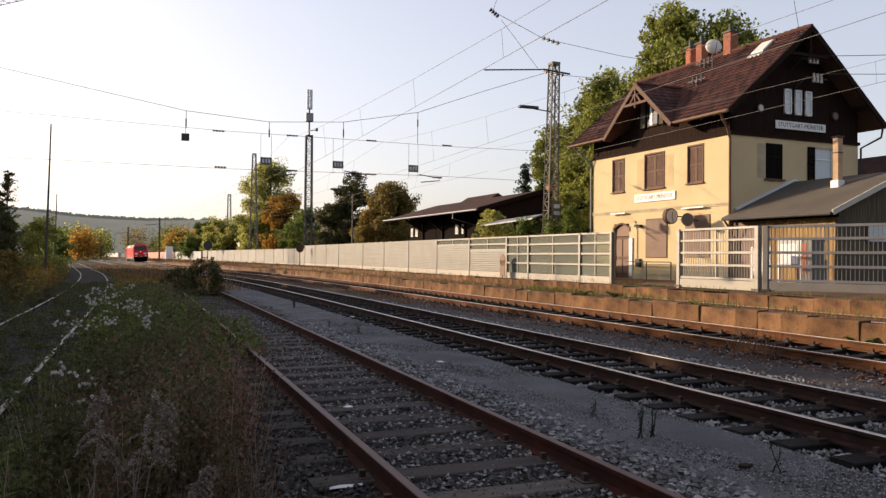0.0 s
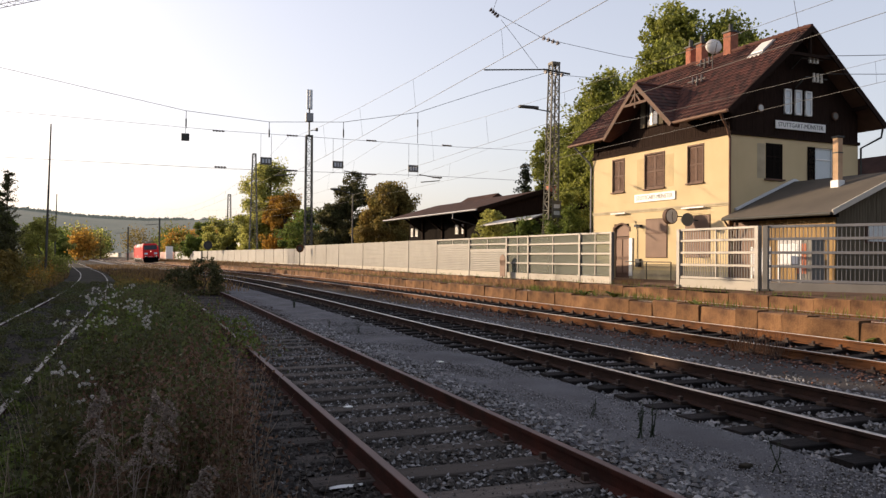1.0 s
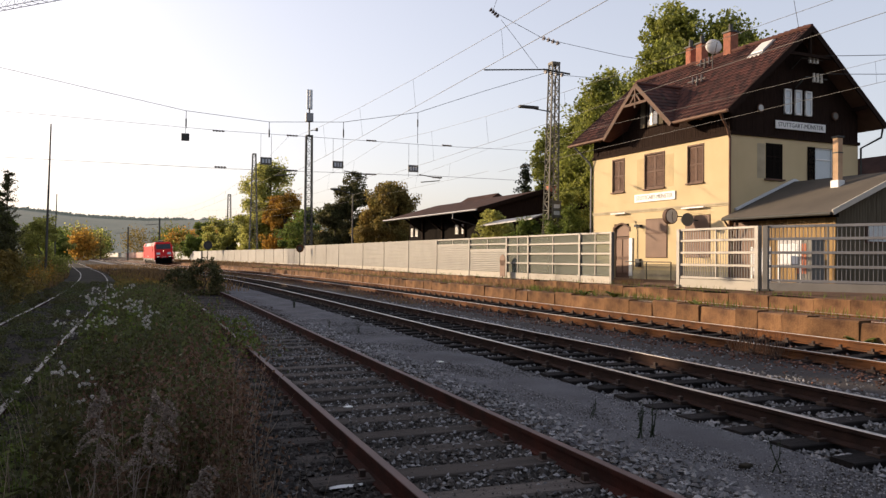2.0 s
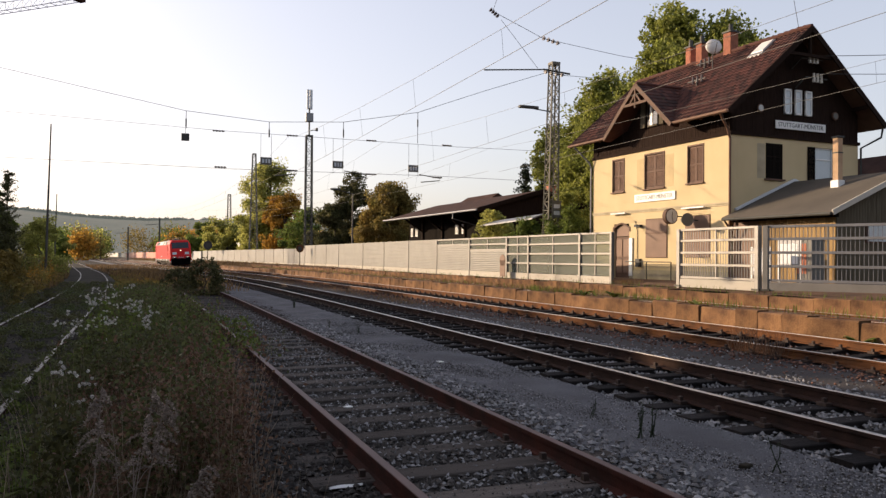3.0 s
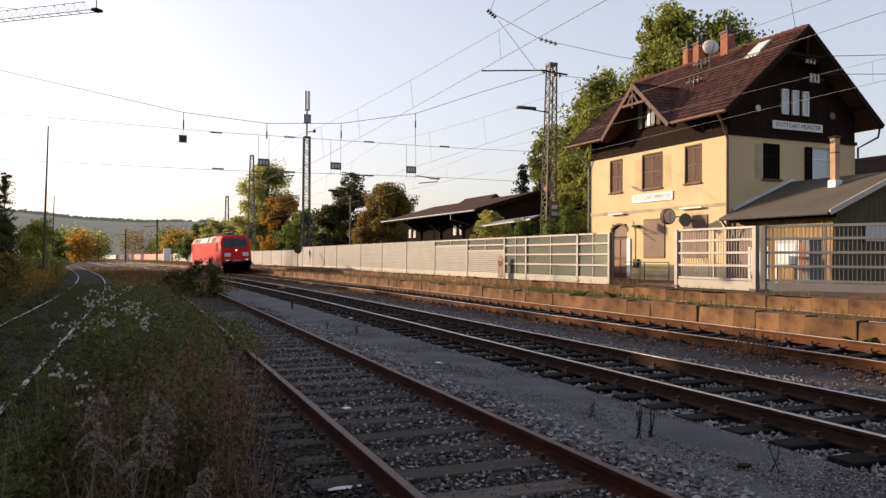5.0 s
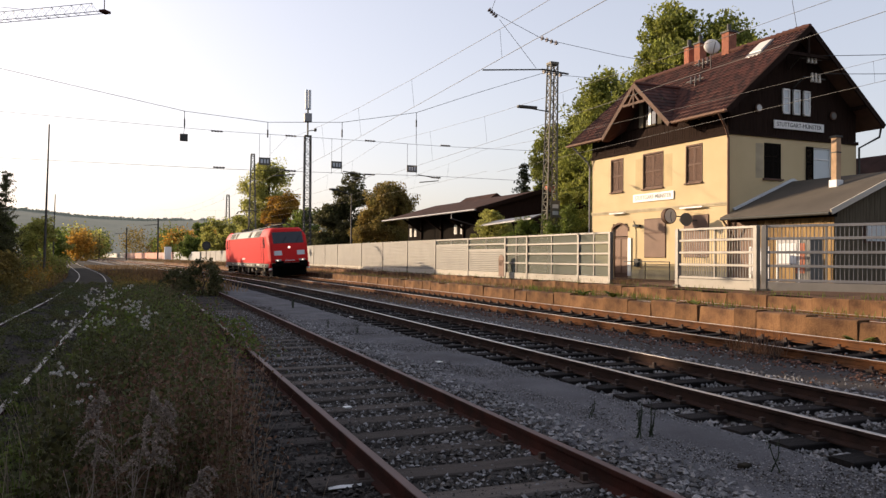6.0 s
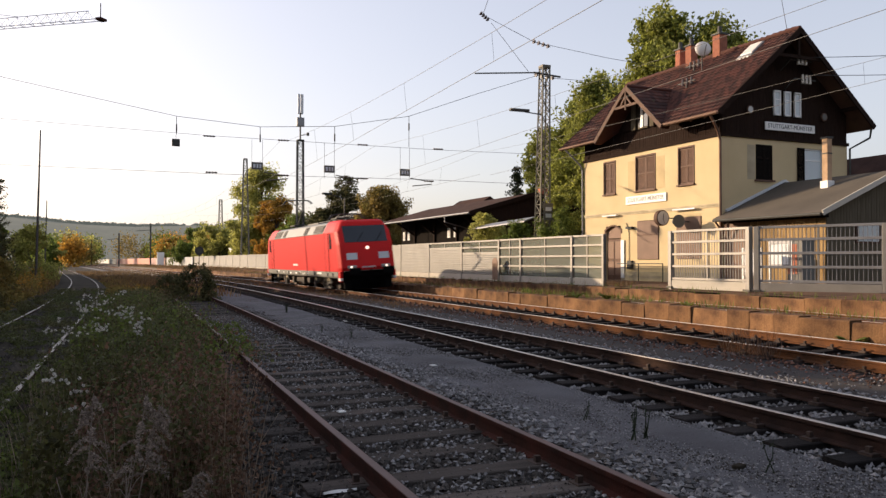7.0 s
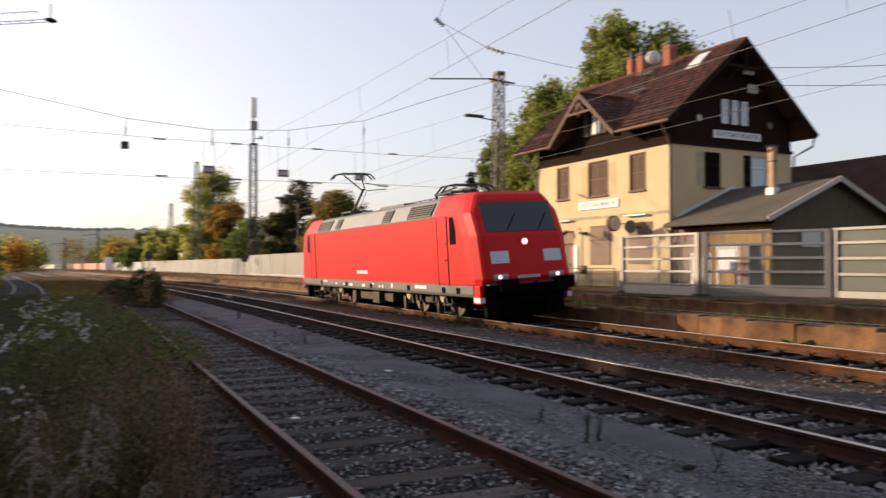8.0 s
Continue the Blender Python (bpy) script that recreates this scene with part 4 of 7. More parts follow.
    # chimneys
    for y, w, z1 in ((7.1, 0.38, 12.75), (6.25, 0.44, 12.75), (4.2, 0.50, 12.8)):
        ch = part("chimney", Shape().box(HW / 2 - w / 2 + 0.1, HW / 2 + w / 2 + 0.1, y - w / 2, y + w / 2, 11.2, z1), M["brick"], h, "red brick chimney stack", bevel=0.02)
        part("chimney_cap", Shape().box(HW / 2 - w / 2 + 0.05, HW / 2 + w / 2 + 0.15, y - w / 2 - 0.05, y + w / 2 + 0.05, z1, z1 + 0.08), M["mast_dk"], ch)
        part("chimney_pot", Shape().tube([(HW / 2 + 0.1, y, z1 + 0.08), (HW / 2 + 0.1, y, z1 + 0.45)], 0.12, 10, 0.10), M["mast_dk"], ch)
    # lamps under the belt
    for a, b in ((7.15, 8.4), (1.4, 2.9)):
        part("tube_lamp", Shape().box(-0.22, -0.10, a, b, 3.80, 3.87).box(-0.10, -0.003, a + 0.4, a + 0.5, 3.80, 3.84), M["white"], h, "long fluorescent lamp under the belt", bevel=0.012)
    # small fixtures by the door
    part("pipe", Shape().tube([(-0.03, 6.55, 3.4), (-0.03, 6.35, 2.9), (-0.03, 6.35, 1.1)], 0.018, 6), M["mast_dk"], h)
    part("wall_lantern", Shape().box(-0.2, -0.02, 5.95, 6.25, 3.08, 3.2).box(-0.14, -0.04, 6.3, 6.5, 3.1, 3.22), M["mast_dk"], h, "small dark lamps with brackets")
    part("meter_box", Shape().box(-0.14, -0.003, 6.05, 6.4, 1.1, 1.5), M["mast_dk"], h, bevel=0.01)
    part("wall_rail", Shape().tube([(-0.35, 3.4, 1.35), (-0.35, 6.9, 1.35)], 0.025, 6).tube([(-0.35, 3.4, 1.35), (-0.35, 3.4, 0.45)], 0.025, 6).tube([(-0.35, 5.2, 1.35), (-0.35, 5.2, 0.45)], 0.025, 6), M["mast_dk"], h, "low dark hand rail")
    # insulator brackets on gable and roof
    for x, z, n in ((4.0, 10.55, 3), (4.25, 9.72, 3)):
        part("bracket", Shape().bar((x - 0.5, -0.55, z - 0.12), (x + 0.8, -0.55, z - 0.12), 0.05).bar((x - 0.5, -0.55, z - 0.12), (x - 0.5, 0.0, z - 0.5), 0.05), M["mast_dk"], h)
        for k in range(n):
            part("insulator", Shape().tube([(x + k * 0.22, -0.55, z - 0.3), (x + k * 0.22, -0.55, z - 0.1), (x + k * 0.22, -0.55, z + 0.1)], 0.075, 8, 0.05), M["porcelain_w"], h)
    for y, x in ((3.9, 1.55), (5.0, 3.0)):
        zz = roof_z(x)
        part("bracket", Shape().bar((x, y - 0.6, zz + 0.35), (x, y + 0.6, zz + 0.35), 0.05).bar((x, y, zz), (x, y, zz + 0.35), 0.05), M["mast_dk"], h)
        for k in range(3):
            part("insulator", Shape().tube([(x, y - 0.35 + k * 0.3, zz + 0.22), (x, y - 0.35 + k * 0.3, zz + 0.55)], 0.07, 8, 0.05), M["porcelain"], h)
    # aerial
    part("aerial", Shape().tube([(HW / 2, -0.1, RIDGE), (HW / 2 - 0.15, 0.1, RIDGE + 1.6)], 0.012, 5), M["steel"], h)
    return h


station_house()


def satellite_dish():
    d = thing("satellite_dish", "pale round satellite dish on the tiled roof", "satellite dish", at=HOUSE @ pose(2.75, 4.15, 0.1))
    z0 = roof_z(2.75) - 0.1
    part("mast", Shape().tube([(0, 0, z0 + 0.02), (0, 0, z0 + 1.0)], 0.03, 8), M["steel"], d)
    rings = []
    for k in range(7):
        r = 0.38 * k / 6 + 0.01
        rings.append([(-0.12 + 0.14 * (r / 0.38) ** 2 - 0.25, r * math.cos(a), r * math.sin(a)) for a in np.linspace(0, 2 * math.pi, 24, endpoint=False)])
    back = [[(x + 0.02, y, z) for x, y, z in r] for r in rings[::-1]]
    part("reflector", Shape().strip([[tuple(pose(0, 0, z0 + 1.05, 0, 12, 62) @ Vector(p)) for p in r] for r in rings + back]), M["dish"], d, smooth=True)
    part("feed_arm", Shape().bar(pose(0, 0, z0 + 1.05, 0, 12, 62) @ Vector((-0.2, 0, -0.5)), pose(0, 0, z0 + 1.05, 0, 12, 62) @ Vector((-0.85, 0, -0.1)), 0.03), M["steel"], d)


satellite_dish()


def platform_clock():
    c = thing("platform_clock", "round platform clock with a brown rim on a wall bracket", "clock", at=HOUSE @ pose(-0.95, 2.75, 3.45))
    part("case", Shape().tube([(0, -0.12, 0), (0, 0.12, 0)], 0.36, 24), M["beam"], c, "brown metal rim", bevel=0.02)
    part("dial", Shape().tube([(0, -0.128, 0), (0, -0.122, 0)], 0.31, 24), M["dish"], c, "pale dial")
    part("pointer", Shape().bar((0, -0.133, -0.04), (0.03, -0.133, 0.2), 0.02).bar((0, -0.137, -0.04), (0.06, -0.137, -0.25), 0.014), M["ink"], c)
    part("bracket", Shape().bar((0.36, 0, 0), (0.95, 0, 0), 0.05), M["mast_dk"], c)
    s = thing("loudspeaker", "grey horn loudspeaker on a wall bracket", "loudspeaker", at=HOUSE @ pose(-0.9, 1.75, 3.25))
    part("horn", Shape().tube([(0.1, 0.3, 0), (0, 0, 0), (-0.03, -0.15, 0)], 0.12, 14, 0.30), M["skirt"], s, "grey horn", smooth=False)
    part("bracket", Shape().bar((0.1, 0.2, 0), (0.9, 0.2, 0), 0.05), M["mast_dk"], s)


platform_clock()


def annex():
    """The low gabled shed built against the house, with its end towards the camera."""
    a = thing("station_annex", "low boarded annex with a felt roof against the station gable", "annex", at=HOUSE)
    xe0, xr, ze, zr, y0, y1 = -0.50, 3.62, 3.27, 5.0, -5.55, -0.02
    k = (zr - ze) / (xr - xe0)
    for sgn, nm in ((-1, "near"), (1, "far")):
        xx = xe0 if sgn < 0 else 2 * xr - xe0
        vs = [(xx, y0, ze), (xr, y0, zr), (xr, y1, zr), (xx, y1, ze)]
        part("roof_slope", Shape().add(vs + [(x, y, z - 0.10) for x, y, z in vs], [(0, 1, 2, 3), (7, 6, 5, 4), (0, 4, 5, 1), (1, 5, 6, 2), (2, 6, 7, 3), (3, 7, 4, 0)]), M["felt"], a, "brown roofing felt")
        part("bargeboard", Shape().bar((xx, y0 - 0.03, ze - 0.04), (xr, y0 - 0.03, zr - 0.04), 0.05, 0.20), M["plinth"], a, "pale verge board")
        part("flashing", Shape().bar((xx + (0.7 if sgn < 0 else -0.7), y1 - 0.06, ze + 0.7 * k + 0.08), (xr, y1 - 0.06, zr + 0.08), 0.12, 0.10), M["panel"], a, "bright zinc flashing")
    part("gutter", Shape().tube([(xe0 - 0.06, y0, ze - 0.08), (xe0 - 0.06, y1 - 0.1, ze - 0.08)], 0.06, 8), M["mast_dk"], a)
    part("downpipe", Shape().tube([(xe0 - 0.06, y1 - 0.2, ze - 0.1), (xe0 + 0.3, y1 - 0.3, ze - 0.6), (-0.05, y1 - 0.3, 2.4), (-0.05, y1 - 0.3, 0.5)], 0.045, 8), M["gutter"], a)
    zt = lambda x: zr - abs(x - xr) * k - 0.11
    sw = part("side_wall", Shape().box(0.125, 0.25, -5.15, -0.05, 0.45, zt(0.1) - 0.3), M["dark"], a, "side wall of boards, sunlight put into their ochre")
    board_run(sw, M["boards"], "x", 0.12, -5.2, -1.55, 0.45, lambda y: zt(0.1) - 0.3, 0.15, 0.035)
    part("side_infill", Shape().box(0.1, 0.16, -1.5, -0.05, 0.45, zt(0.1) - 0.25), M["panel_br"], a, "brown panel")
    part("lintel", Shape().box(0.02, 0.2, -5.25, -0.05, zt(0.1) - 0.32, zt(0.1) - 0.06), M["dark"], a)
    # darker boards than on the side wall: the end's shade is in the colour
    ew = part("end_wall", Shape().prism([(0.1, 0.45), (2 * xr - 0.1, 0.45), (2 * xr - 0.1, zt(0.1)), (xr, zt(xr)), (0.1, zt(0.1))], "y", -5.19, -5.10), M["dark"], a, "end wall of boards, shade put into their grey")
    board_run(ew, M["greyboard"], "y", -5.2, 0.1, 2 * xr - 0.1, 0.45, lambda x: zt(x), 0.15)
    part("rear_wall", Shape().box(2 * xr - 0.3, 2 * xr - 0.1, -5.1, -0.05, 0.45, zt(0.1) - 0.3), M["greyboard"], a)
    for x0, x1 in ((1.6, 2.9), (4.4, 5.6)):
        wd = part("window", Shape().box(x0, x1, -5.28, -5.22, 2.15, 2.9), M["beam"], a, "small shaded window")
        part("pane", Shape().box(x0 + 0.08, x1 - 0.08, -5.295, -5.285, 2.22, 2.83), M["window"], wd)
    # brick chimney with a pale foot
    ch = part("chimney", Shape().box(2.30, 2.56, -3.45, -3.19, 4.3, 6.42), M["mortar"], a, "tall slim brick chimney", bevel=0.015)
    part("chimney_foot", Shape().box(2.24, 2.62, -3.51, -3.13, 4.3, 4.72), M["white"], ch, "pale flashing round the foot", bevel=0.02)
    part("chimney_cap", Shape().box(2.26, 2.60, -3.49, -3.15, 6.42, 6.50), M["mast_dk"], ch)
    part("band", Shape().box(2.29, 2.57, -3.46, -3.18, 5.8, 5.85), M["mast_dk"], ch)
    return a


annex()


def notice_stand():
    """White boards and crates before the annex, half hidden by the railing."""
    for x, y, w, hgt, lab in ((-1.2, -4.3, 1.0, 1.5, "white timetable case on legs behind the railing"), (-1.2, -2.9, 0.9, 1.2, "white notice board on legs behind the railing")):
        n = thing("notice_board", lab, "notice board", at=HOUSE @ pose(x, y, 0.5))
        part("board", Shape().box(-0.04, 0.04, -w / 2, w / 2, hgt - 0.8, hgt + 0.25), M["zinc"], n, "grey metal case", bevel=0.01)
        part("paper", Shape().box(-0.05, -0.043, -w / 2 + 0.1, w / 2 - 0.1, hgt - 0.65, hgt + 0.1), M["panel"], n)
        for s in (-1, 1):
            part("leg", Shape().box(-0.03, 0.03, s * w / 2 - 0.04, s * w / 2 + 0.04, 0, hgt + 0.3), M["white"], n)
    n = thing("vending_machine", "grey vending machine with red front by the annex", "vending machine", at=HOUSE @ pose(-0.9, -4.95, 0.5))
    part("cabinet", Shape().box(-0.3, 0.3, -0.35, 0.35, 0, 1.75), M["skirt"], n, bevel=0.02)
    part("red_front", Shape().box(-0.31, -0.302, -0.1, 0.3, 0.5, 1.6), M["brick"], n, "faded red front")
    b = thing("grit_bin", "white grit bin beside the station front", "grit bin", at=HOUSE @ pose(-1.2, 8.9, 0.5))
    part("bin", Shape().box(-0.4, 0.4, -0.55, 0.55, 0, 0.75), M["white"], b, bevel=0.04)
    part("lid", Shape().box(-0.44, 0.44, -0.6, 0.6, 0.76, 0.86), M["panel"], b, bevel=0.03)


notice_stand()

# ---- locomotive; its own axes: the nose at y = 0 facing -y, rail heads at z = 0 ----
LEN = 18.1


def outline(z):
    """Half width of the body and set-back of the nose at a height."""
    hw = np.interp(z, [0.5, 1.0, 3.02, 3.5, 3.62], [1.46, 1.49, 1.49, 1.24, 1.10])
    fy = np.interp(z, [0.5, 0.95, 1.2, 2.36, 2.44, 3.34, 3.52, 3.62], [0.25, 0.12, 0.0, 0.22, 0.25, 0.68, 0.80, 0.98])
    return float(hw), float(fy)


def cab_ring(z, back):
    hw, fy = outline(z)
    n = hw - 0.10
    half = [(hw, back), (hw, fy + 0.80), (hw - 0.025, fy + 0.42), (n, fy + 0.12), (n - 0.07, fy + 0.04), (n - 0.20, fy)]
    return [(-x, y, z) for x, y in half] + [(x, y, z) for x, y in half[::-1]]


def nose_plate(z0, z1, x0, x1, proud=0.012, thick=0.02, steps=3):
    """A plate that lies on the sloping nose."""
    sh, rings = Shape(), []
    for z in np.linspace(z0, z1, steps):
        fy = outline(z)[1]
        rings.append([(x0, fy - proud, z), (x1, fy - proud, z), (x1, fy + thick, z), (x0, fy + thick, z)])
    return sh.strip(rings)


def locomotive():
    lo = thing("electric_locomotive", "bright red four-axle electric locomotive with lit headlamps, running light", "locomotive")
    turned = pose(0, LEN, 0, 0, 0, 180)
    for m, first in ((pose(0, 0, 0), True), (turned, False)):
        put = lambda s: (setattr_v(s, m))
        def setattr_v(s, mm):
            s.v = [tuple(mm @ Vector(p)) for p in s.v]
            return s
        cab = part("cab", put(Shape().strip([cab_ring(z, 2.9) for z in (1.02, 1.2, 1.6, 2.0, 2.36, 2.44, 2.7, 3.02, 3.34, 3.52, 3.62)])), M["red"], lo, "red cab with a raked windscreen", bevel=0.015)
        part("nose_shade_strip", put(nose_plate(3.36, 3.5, -1.0, 1.0)), M["red"], cab)
        ws = part("windscreen", put(nose_plate(2.46, 3.30, -1.13, 1.13, 0.014)), M["screen"], cab, "wide dark windscreen", bevel=0.01)
        part("wiper", put(Shape().bar((-0.5, outline(2.5)[1] - 0.03, 2.48), (-0.1, outline(2.95)[1] - 0.04, 2.95), 0.02).bar((0.5, outline(2.5)[1] - 0.03, 2.48), (0.9, outline(2.95)[1] - 0.04, 2.95), 0.02)), M["black"], ws)
        for s in (-1, 1):
            part("white_panel", put(nose_plate(1.60, 1.93, s * 0.84 - 0.28, s * 0.84 + 0.28, 0.012)), M["panel"], cab, "pale square panel on the nose")
            hl = part("headlamp", put(nose_plate(1.15, 1.31, s * 0.88 - 0.23, s * 0.88 + 0.23, 0.016)), M["lensglass"], cab, "oblong headlamp unit")
            part("lamp_lens", put(Shape().tube([(s * 0.92, 0.10, 1.23), (s * 0.92, -0.022, 1.23)], 0.055, 14)), M["lamp"], hl, "lit warm lamp")
            # buffers
            bf = part("buffer", put(Shape().tube([(s * 0.875, -0.40, 1.05 - 0.02), (s * 0.875, 0.3, 1.05 - 0.02)], 0.11, 12)), M["black"], lo, "black side buffer")
            part("buffer_head", put(Shape().box(s * 0.875 - 0.30, s * 0.875 + 0.30, -0.46, -0.40, 0.85, 1.19)), M["black"], bf, "flat buffer head", bevel=0.03)
            # corner pillar of the skirt in red, with a white reflector
            part("red_corner", put(Shape().box(s * 1.40 - 0.07, s * 1.40 + 0.07, 0.16, 0.52, 0.52, 1.02)), M["red"], lo, bevel=0.02)
            part("corner_mark", put(Shape().box(s * 1.40 - 0.074, s * 1.40 + 0.074, 0.155, 0.525, 0.56, 0.70)), M["white"], lo)
            # side window, door with rails
            x = s * 1.492
            w = part("side_window", put(Shape().prism([(1.42, 2.18), (1.78, 2.18), (1.78, 2.95), (1.55, 2.95), (1.42, 2.6)], "x", x - 0.012, x + 0.012)), M["screen"], cab, "dark cab side window")
            d = part("cab_door", put(Shape().box(x - 0.012, x + 0.012, 1.98, 2.62, 1.05, 3.0)), M["red"], lo, "red cab door", bevel=0.008)
            part("door_gap", put(Shape().box(x - 0.014, x + 0.014, 1.95, 1.975, 1.0, 3.0).box(x - 0.014, x + 0.014, 2.625, 2.65, 1.0, 3.0)), M["black"], d)
            part("door_handle", put(Shape().tube([(x + s * 0.03, 2.02, 1.75), (x + s * 0.03, 2.2, 1.72)], 0.015, 6).tube([(x + s * 0.03, 2.02, 2.2), (x + s * 0.03, 2.2, 2.23)], 0.015, 6)), M["steel"], d, "steel grip")
            part("step_ladder", put(Shape().box(s * 1.36 - 0.1, s * 1.36 + 0.1, 2.0, 2.55, 0.42, 0.46).box(s * 1.36 - 0.1, s * 1.36 + 0.1, 2.0, 2.55, 0.18, 0.22).bar((s * 1.4, 2.0, 0.16), (s * 1.4, 2.0, 0.62), 0.03).bar((s * 1.4, 2.55, 0.16), (s * 1.4, 2.55, 0.62), 0.03)), M["steel"], lo, "pair of steps below the door")
        part("top_lamp", put(Shape().tube([(0, outline(2.15)[1] + 0.05, 2.17), (0, outline(2.15)[1] - 0.03, 2.17)], 0.085, 14)), M["lamp"], cab, "lit upper lamp")
        part("lamp_hood", put(Shape().box(-0.17, 0.17, outline(2.15)[1] - 0.01, outline(2.15)[1] + 0.03, 2.08, 2.27)), M["red"], cab)
        n = Shape()
        for k in range(8):
            n.box(-0.36 + k * 0.09, -0.30 + k * 0.09, -0.012, 0.03, 1.17, 1.25)
        part("number_bars", put(n), M["panel"], cab, "row of pale number bars")
        # headstock, plough, hook
        part("headstock", put(Shape().box(-1.33, 1.33, 0.08, 0.6, 0.72, 1.02)), M["black"], lo, "black buffer beam", bevel=0.03)
        part("hook", put(Shape().tube([(0, 0.1, 0.98), (0, -0.25, 1.0), (0, -0.32, 1.08)], 0.04, 8).tube([(0, -0.18, 0.95), (0.02, -0.22, 0.6), (0, -0.16, 0.5)], 0.03, 6)), M["black"], lo)
        hoses = Shape()
        for hx in (-0.55, -0.4, 0.4, 0.55):
            hoses.tube([(hx, 0.05, 0.9), (hx + 0.02, -0.15, 0.75), (hx, -0.10, 0.45), (hx - 0.02, 0.05, 0.42)], 0.025, 6)
        part("brake_hoses", put(hoses), M["black"], lo)
        part("plough", put(Shape().strip([[(-1.25, 0.35, z) for z in (0.12, 0.55)] + [(-0.5, 0.02, z) for z in (0.55, 0.12)], [(-0.5, 0.02, 0.12), (-0.5, 0.02, 0.55), (0.5, 0.02, 0.55), (0.5, 0.02, 0.12)], [(0.5, 0.02, 0.12), (0.5, 0.02, 0.55), (1.25, 0.35, 0.55), (1.25, 0.35, 0.12)]], caps=True)), M["black"], lo, "black rail guard")
        part("guard_plate", put(Shape().box(-1.25, 1.25, 0.2, 0.4, 0.14, 0.75)), M["black"], lo, bevel=0.03)
        part("ledge", put(Shape().box(-1.3, 1.3, -0.06, 0.12, 1.02, 1.06)), M["bogie"], lo, "narrow ledge over the buffers")
    # body between the cabs
    a, b = 2.9, LEN - 2.9
    part("body", Shape().prism([(-1.49, 1.02), (1.49, 1.02), (1.49, 3.02), (-1.49, 3.02)], "y", a, b), M["red"], lo, "plain red side walls")
    part("skirt", Shape().prism([(-1.46, 0.70), (1.46, 0.70), (1.487, 0.78), (1.487, 1.016), (-1.487, 1.016), (-1.487, 0.78)], "y", 0.52, LEN - 0.52), M["skirt"], lo, "dirty grey lower band")
    part("roof", Shape().prism([(-1.488, 3.024), (1.488, 3.024), (1.22, 3.50), (1.02, 3.60), (-1.02, 3.60), (-1.22, 3.50)], "y", a, b), M["roofgrey"], lo, "pale grey roof with sloping flanks")
    for s in (-1, 1):
        for y0, y1 in ((3.05, 4.9), (6.4, 7.15), (LEN - 6.2, LEN - 5.6), (LEN - 4.9, LEN - 3.05)):
            vs = [(s * 1.482, y, 3.06) for y in (y0, y1)] + [(s * 1.255, y, 3.46) for y in (y1, y0)]
            g = Shape().add(vs + [(x - s * 0.03, y, z - 0.03) for x, y, z in vs], [(0, 1, 2, 3), (7, 6, 5, 4), (0, 4, 5, 1), (1, 5, 6, 2), (2, 6, 7, 3), (3, 7, 4, 0)])
            g.v = [(x + s * 0.018, y, z + 0.010) for x, y, z in g.v]
            gr = part("roof_grille", g, M["grille"], lo, "dark air intake grille")
            f = Shape()
            for k in range(1, 6):
                u = k / 6
                f.bar((s * (1.482 - 0.227 * u) + s * 0.024, y0, 3.06 + 0.4 * u + 0.013), (s * (1.482 - 0.227 * u) + s * 0.024, y1, 3.06 + 0.4 * u + 0.013), 0.02)
            part("slats", f, M["black"], gr)
        part("roof_rail", Shape().box(s * 1.49 - 0.02, s * 1.49 + 0.02, a, b, 3.0, 3.03), M["skirt"], lo)
        # markings on the band and side as plain bars
        mk = Shape()
        for y, w, z, hh in ((3.6, 0.9, 0.86, 0.10), (6.4, 0.15, 0.82, 0.16), (7.3, 0.12, 0.80, 0.1), (7.6, 0.12, 0.80, 0.1), (9.2, 0.3, 0.80, 0.1), (10.6, 0.4, 0.80, 0.1), (8.2, 0.4, 0.9, 0.05), (11.6, 0.12, 0.80, 0.1), (12.6, 0.12, 0.80, 0.1), (13.9, 0.5, 0.9, 0.06)):
            mk.box(s * 1.4885 - 0.003, s * 1.4885 + 0.003, y, y + w, z, z + hh)
        part("marking_bars", mk, M["white"], lo, "small pale marking bars")
        for y in (1.3, 2.25, 4.9, 8.4, 11.2, 14.6):
            part("recess", Shape().box(s * 1.4885 - 0.004, s * 1.4885 + 0.004, y, y + 0.25, 0.78, 0.94), M["black"], lo, "dark recessed fitting")
        lg = Shape()
        for k in range(4):
            lg.prism([(9.6 - k * 0.28, 1.28), (10.0 - k * 0.28, 1.28), (9.95 - k * 0.28, 1.40), (9.7 - k * 0.28, 1.40)], "x", s * 1.4925 - 0.003, s * 1.4925 + 0.003)
        part("emblem_bars", lg, M["panel"], lo, "small pale emblem shape")
    # underframe and bogies
    part("transformer", Shape().box(-1.15, 1.15, 7.5, 10.7, 0.28, 0.6), M["bogie"], lo, "dusty equipment box between the bogies", bevel=0.05)
    for q in ((-1.3, -0.9, 6.9, 7.4, 0.3, 0.6), (-1.32, -1.0, 8.2, 8.9, 0.2, 0.62), (0.9, 1.3, 9.3, 9.9, 0.25, 0.6), (-1.3, -0.95, 10.8, 11.2, 0.22, 0.6)):
        part("underframe_box", Shape().box(*q), M["bogie"], lo, "dusty brown box", bevel=0.03)
    for c in (4.15, LEN - 4.15):
        fr = Shape()
        for s in (-1, 1):
            x = s * 1.10
            fr.prism([(c - 1.95, 0.62), (c - 1.95, 0.80), (c - 0.6, 0.72), (c + 0.6, 0.72), (c + 1.95, 0.80), (c + 1.95, 0.62), (c + 0.9, 0.40), (c - 0.9, 0.40)], "x", x - 0.07, x + 0.07)
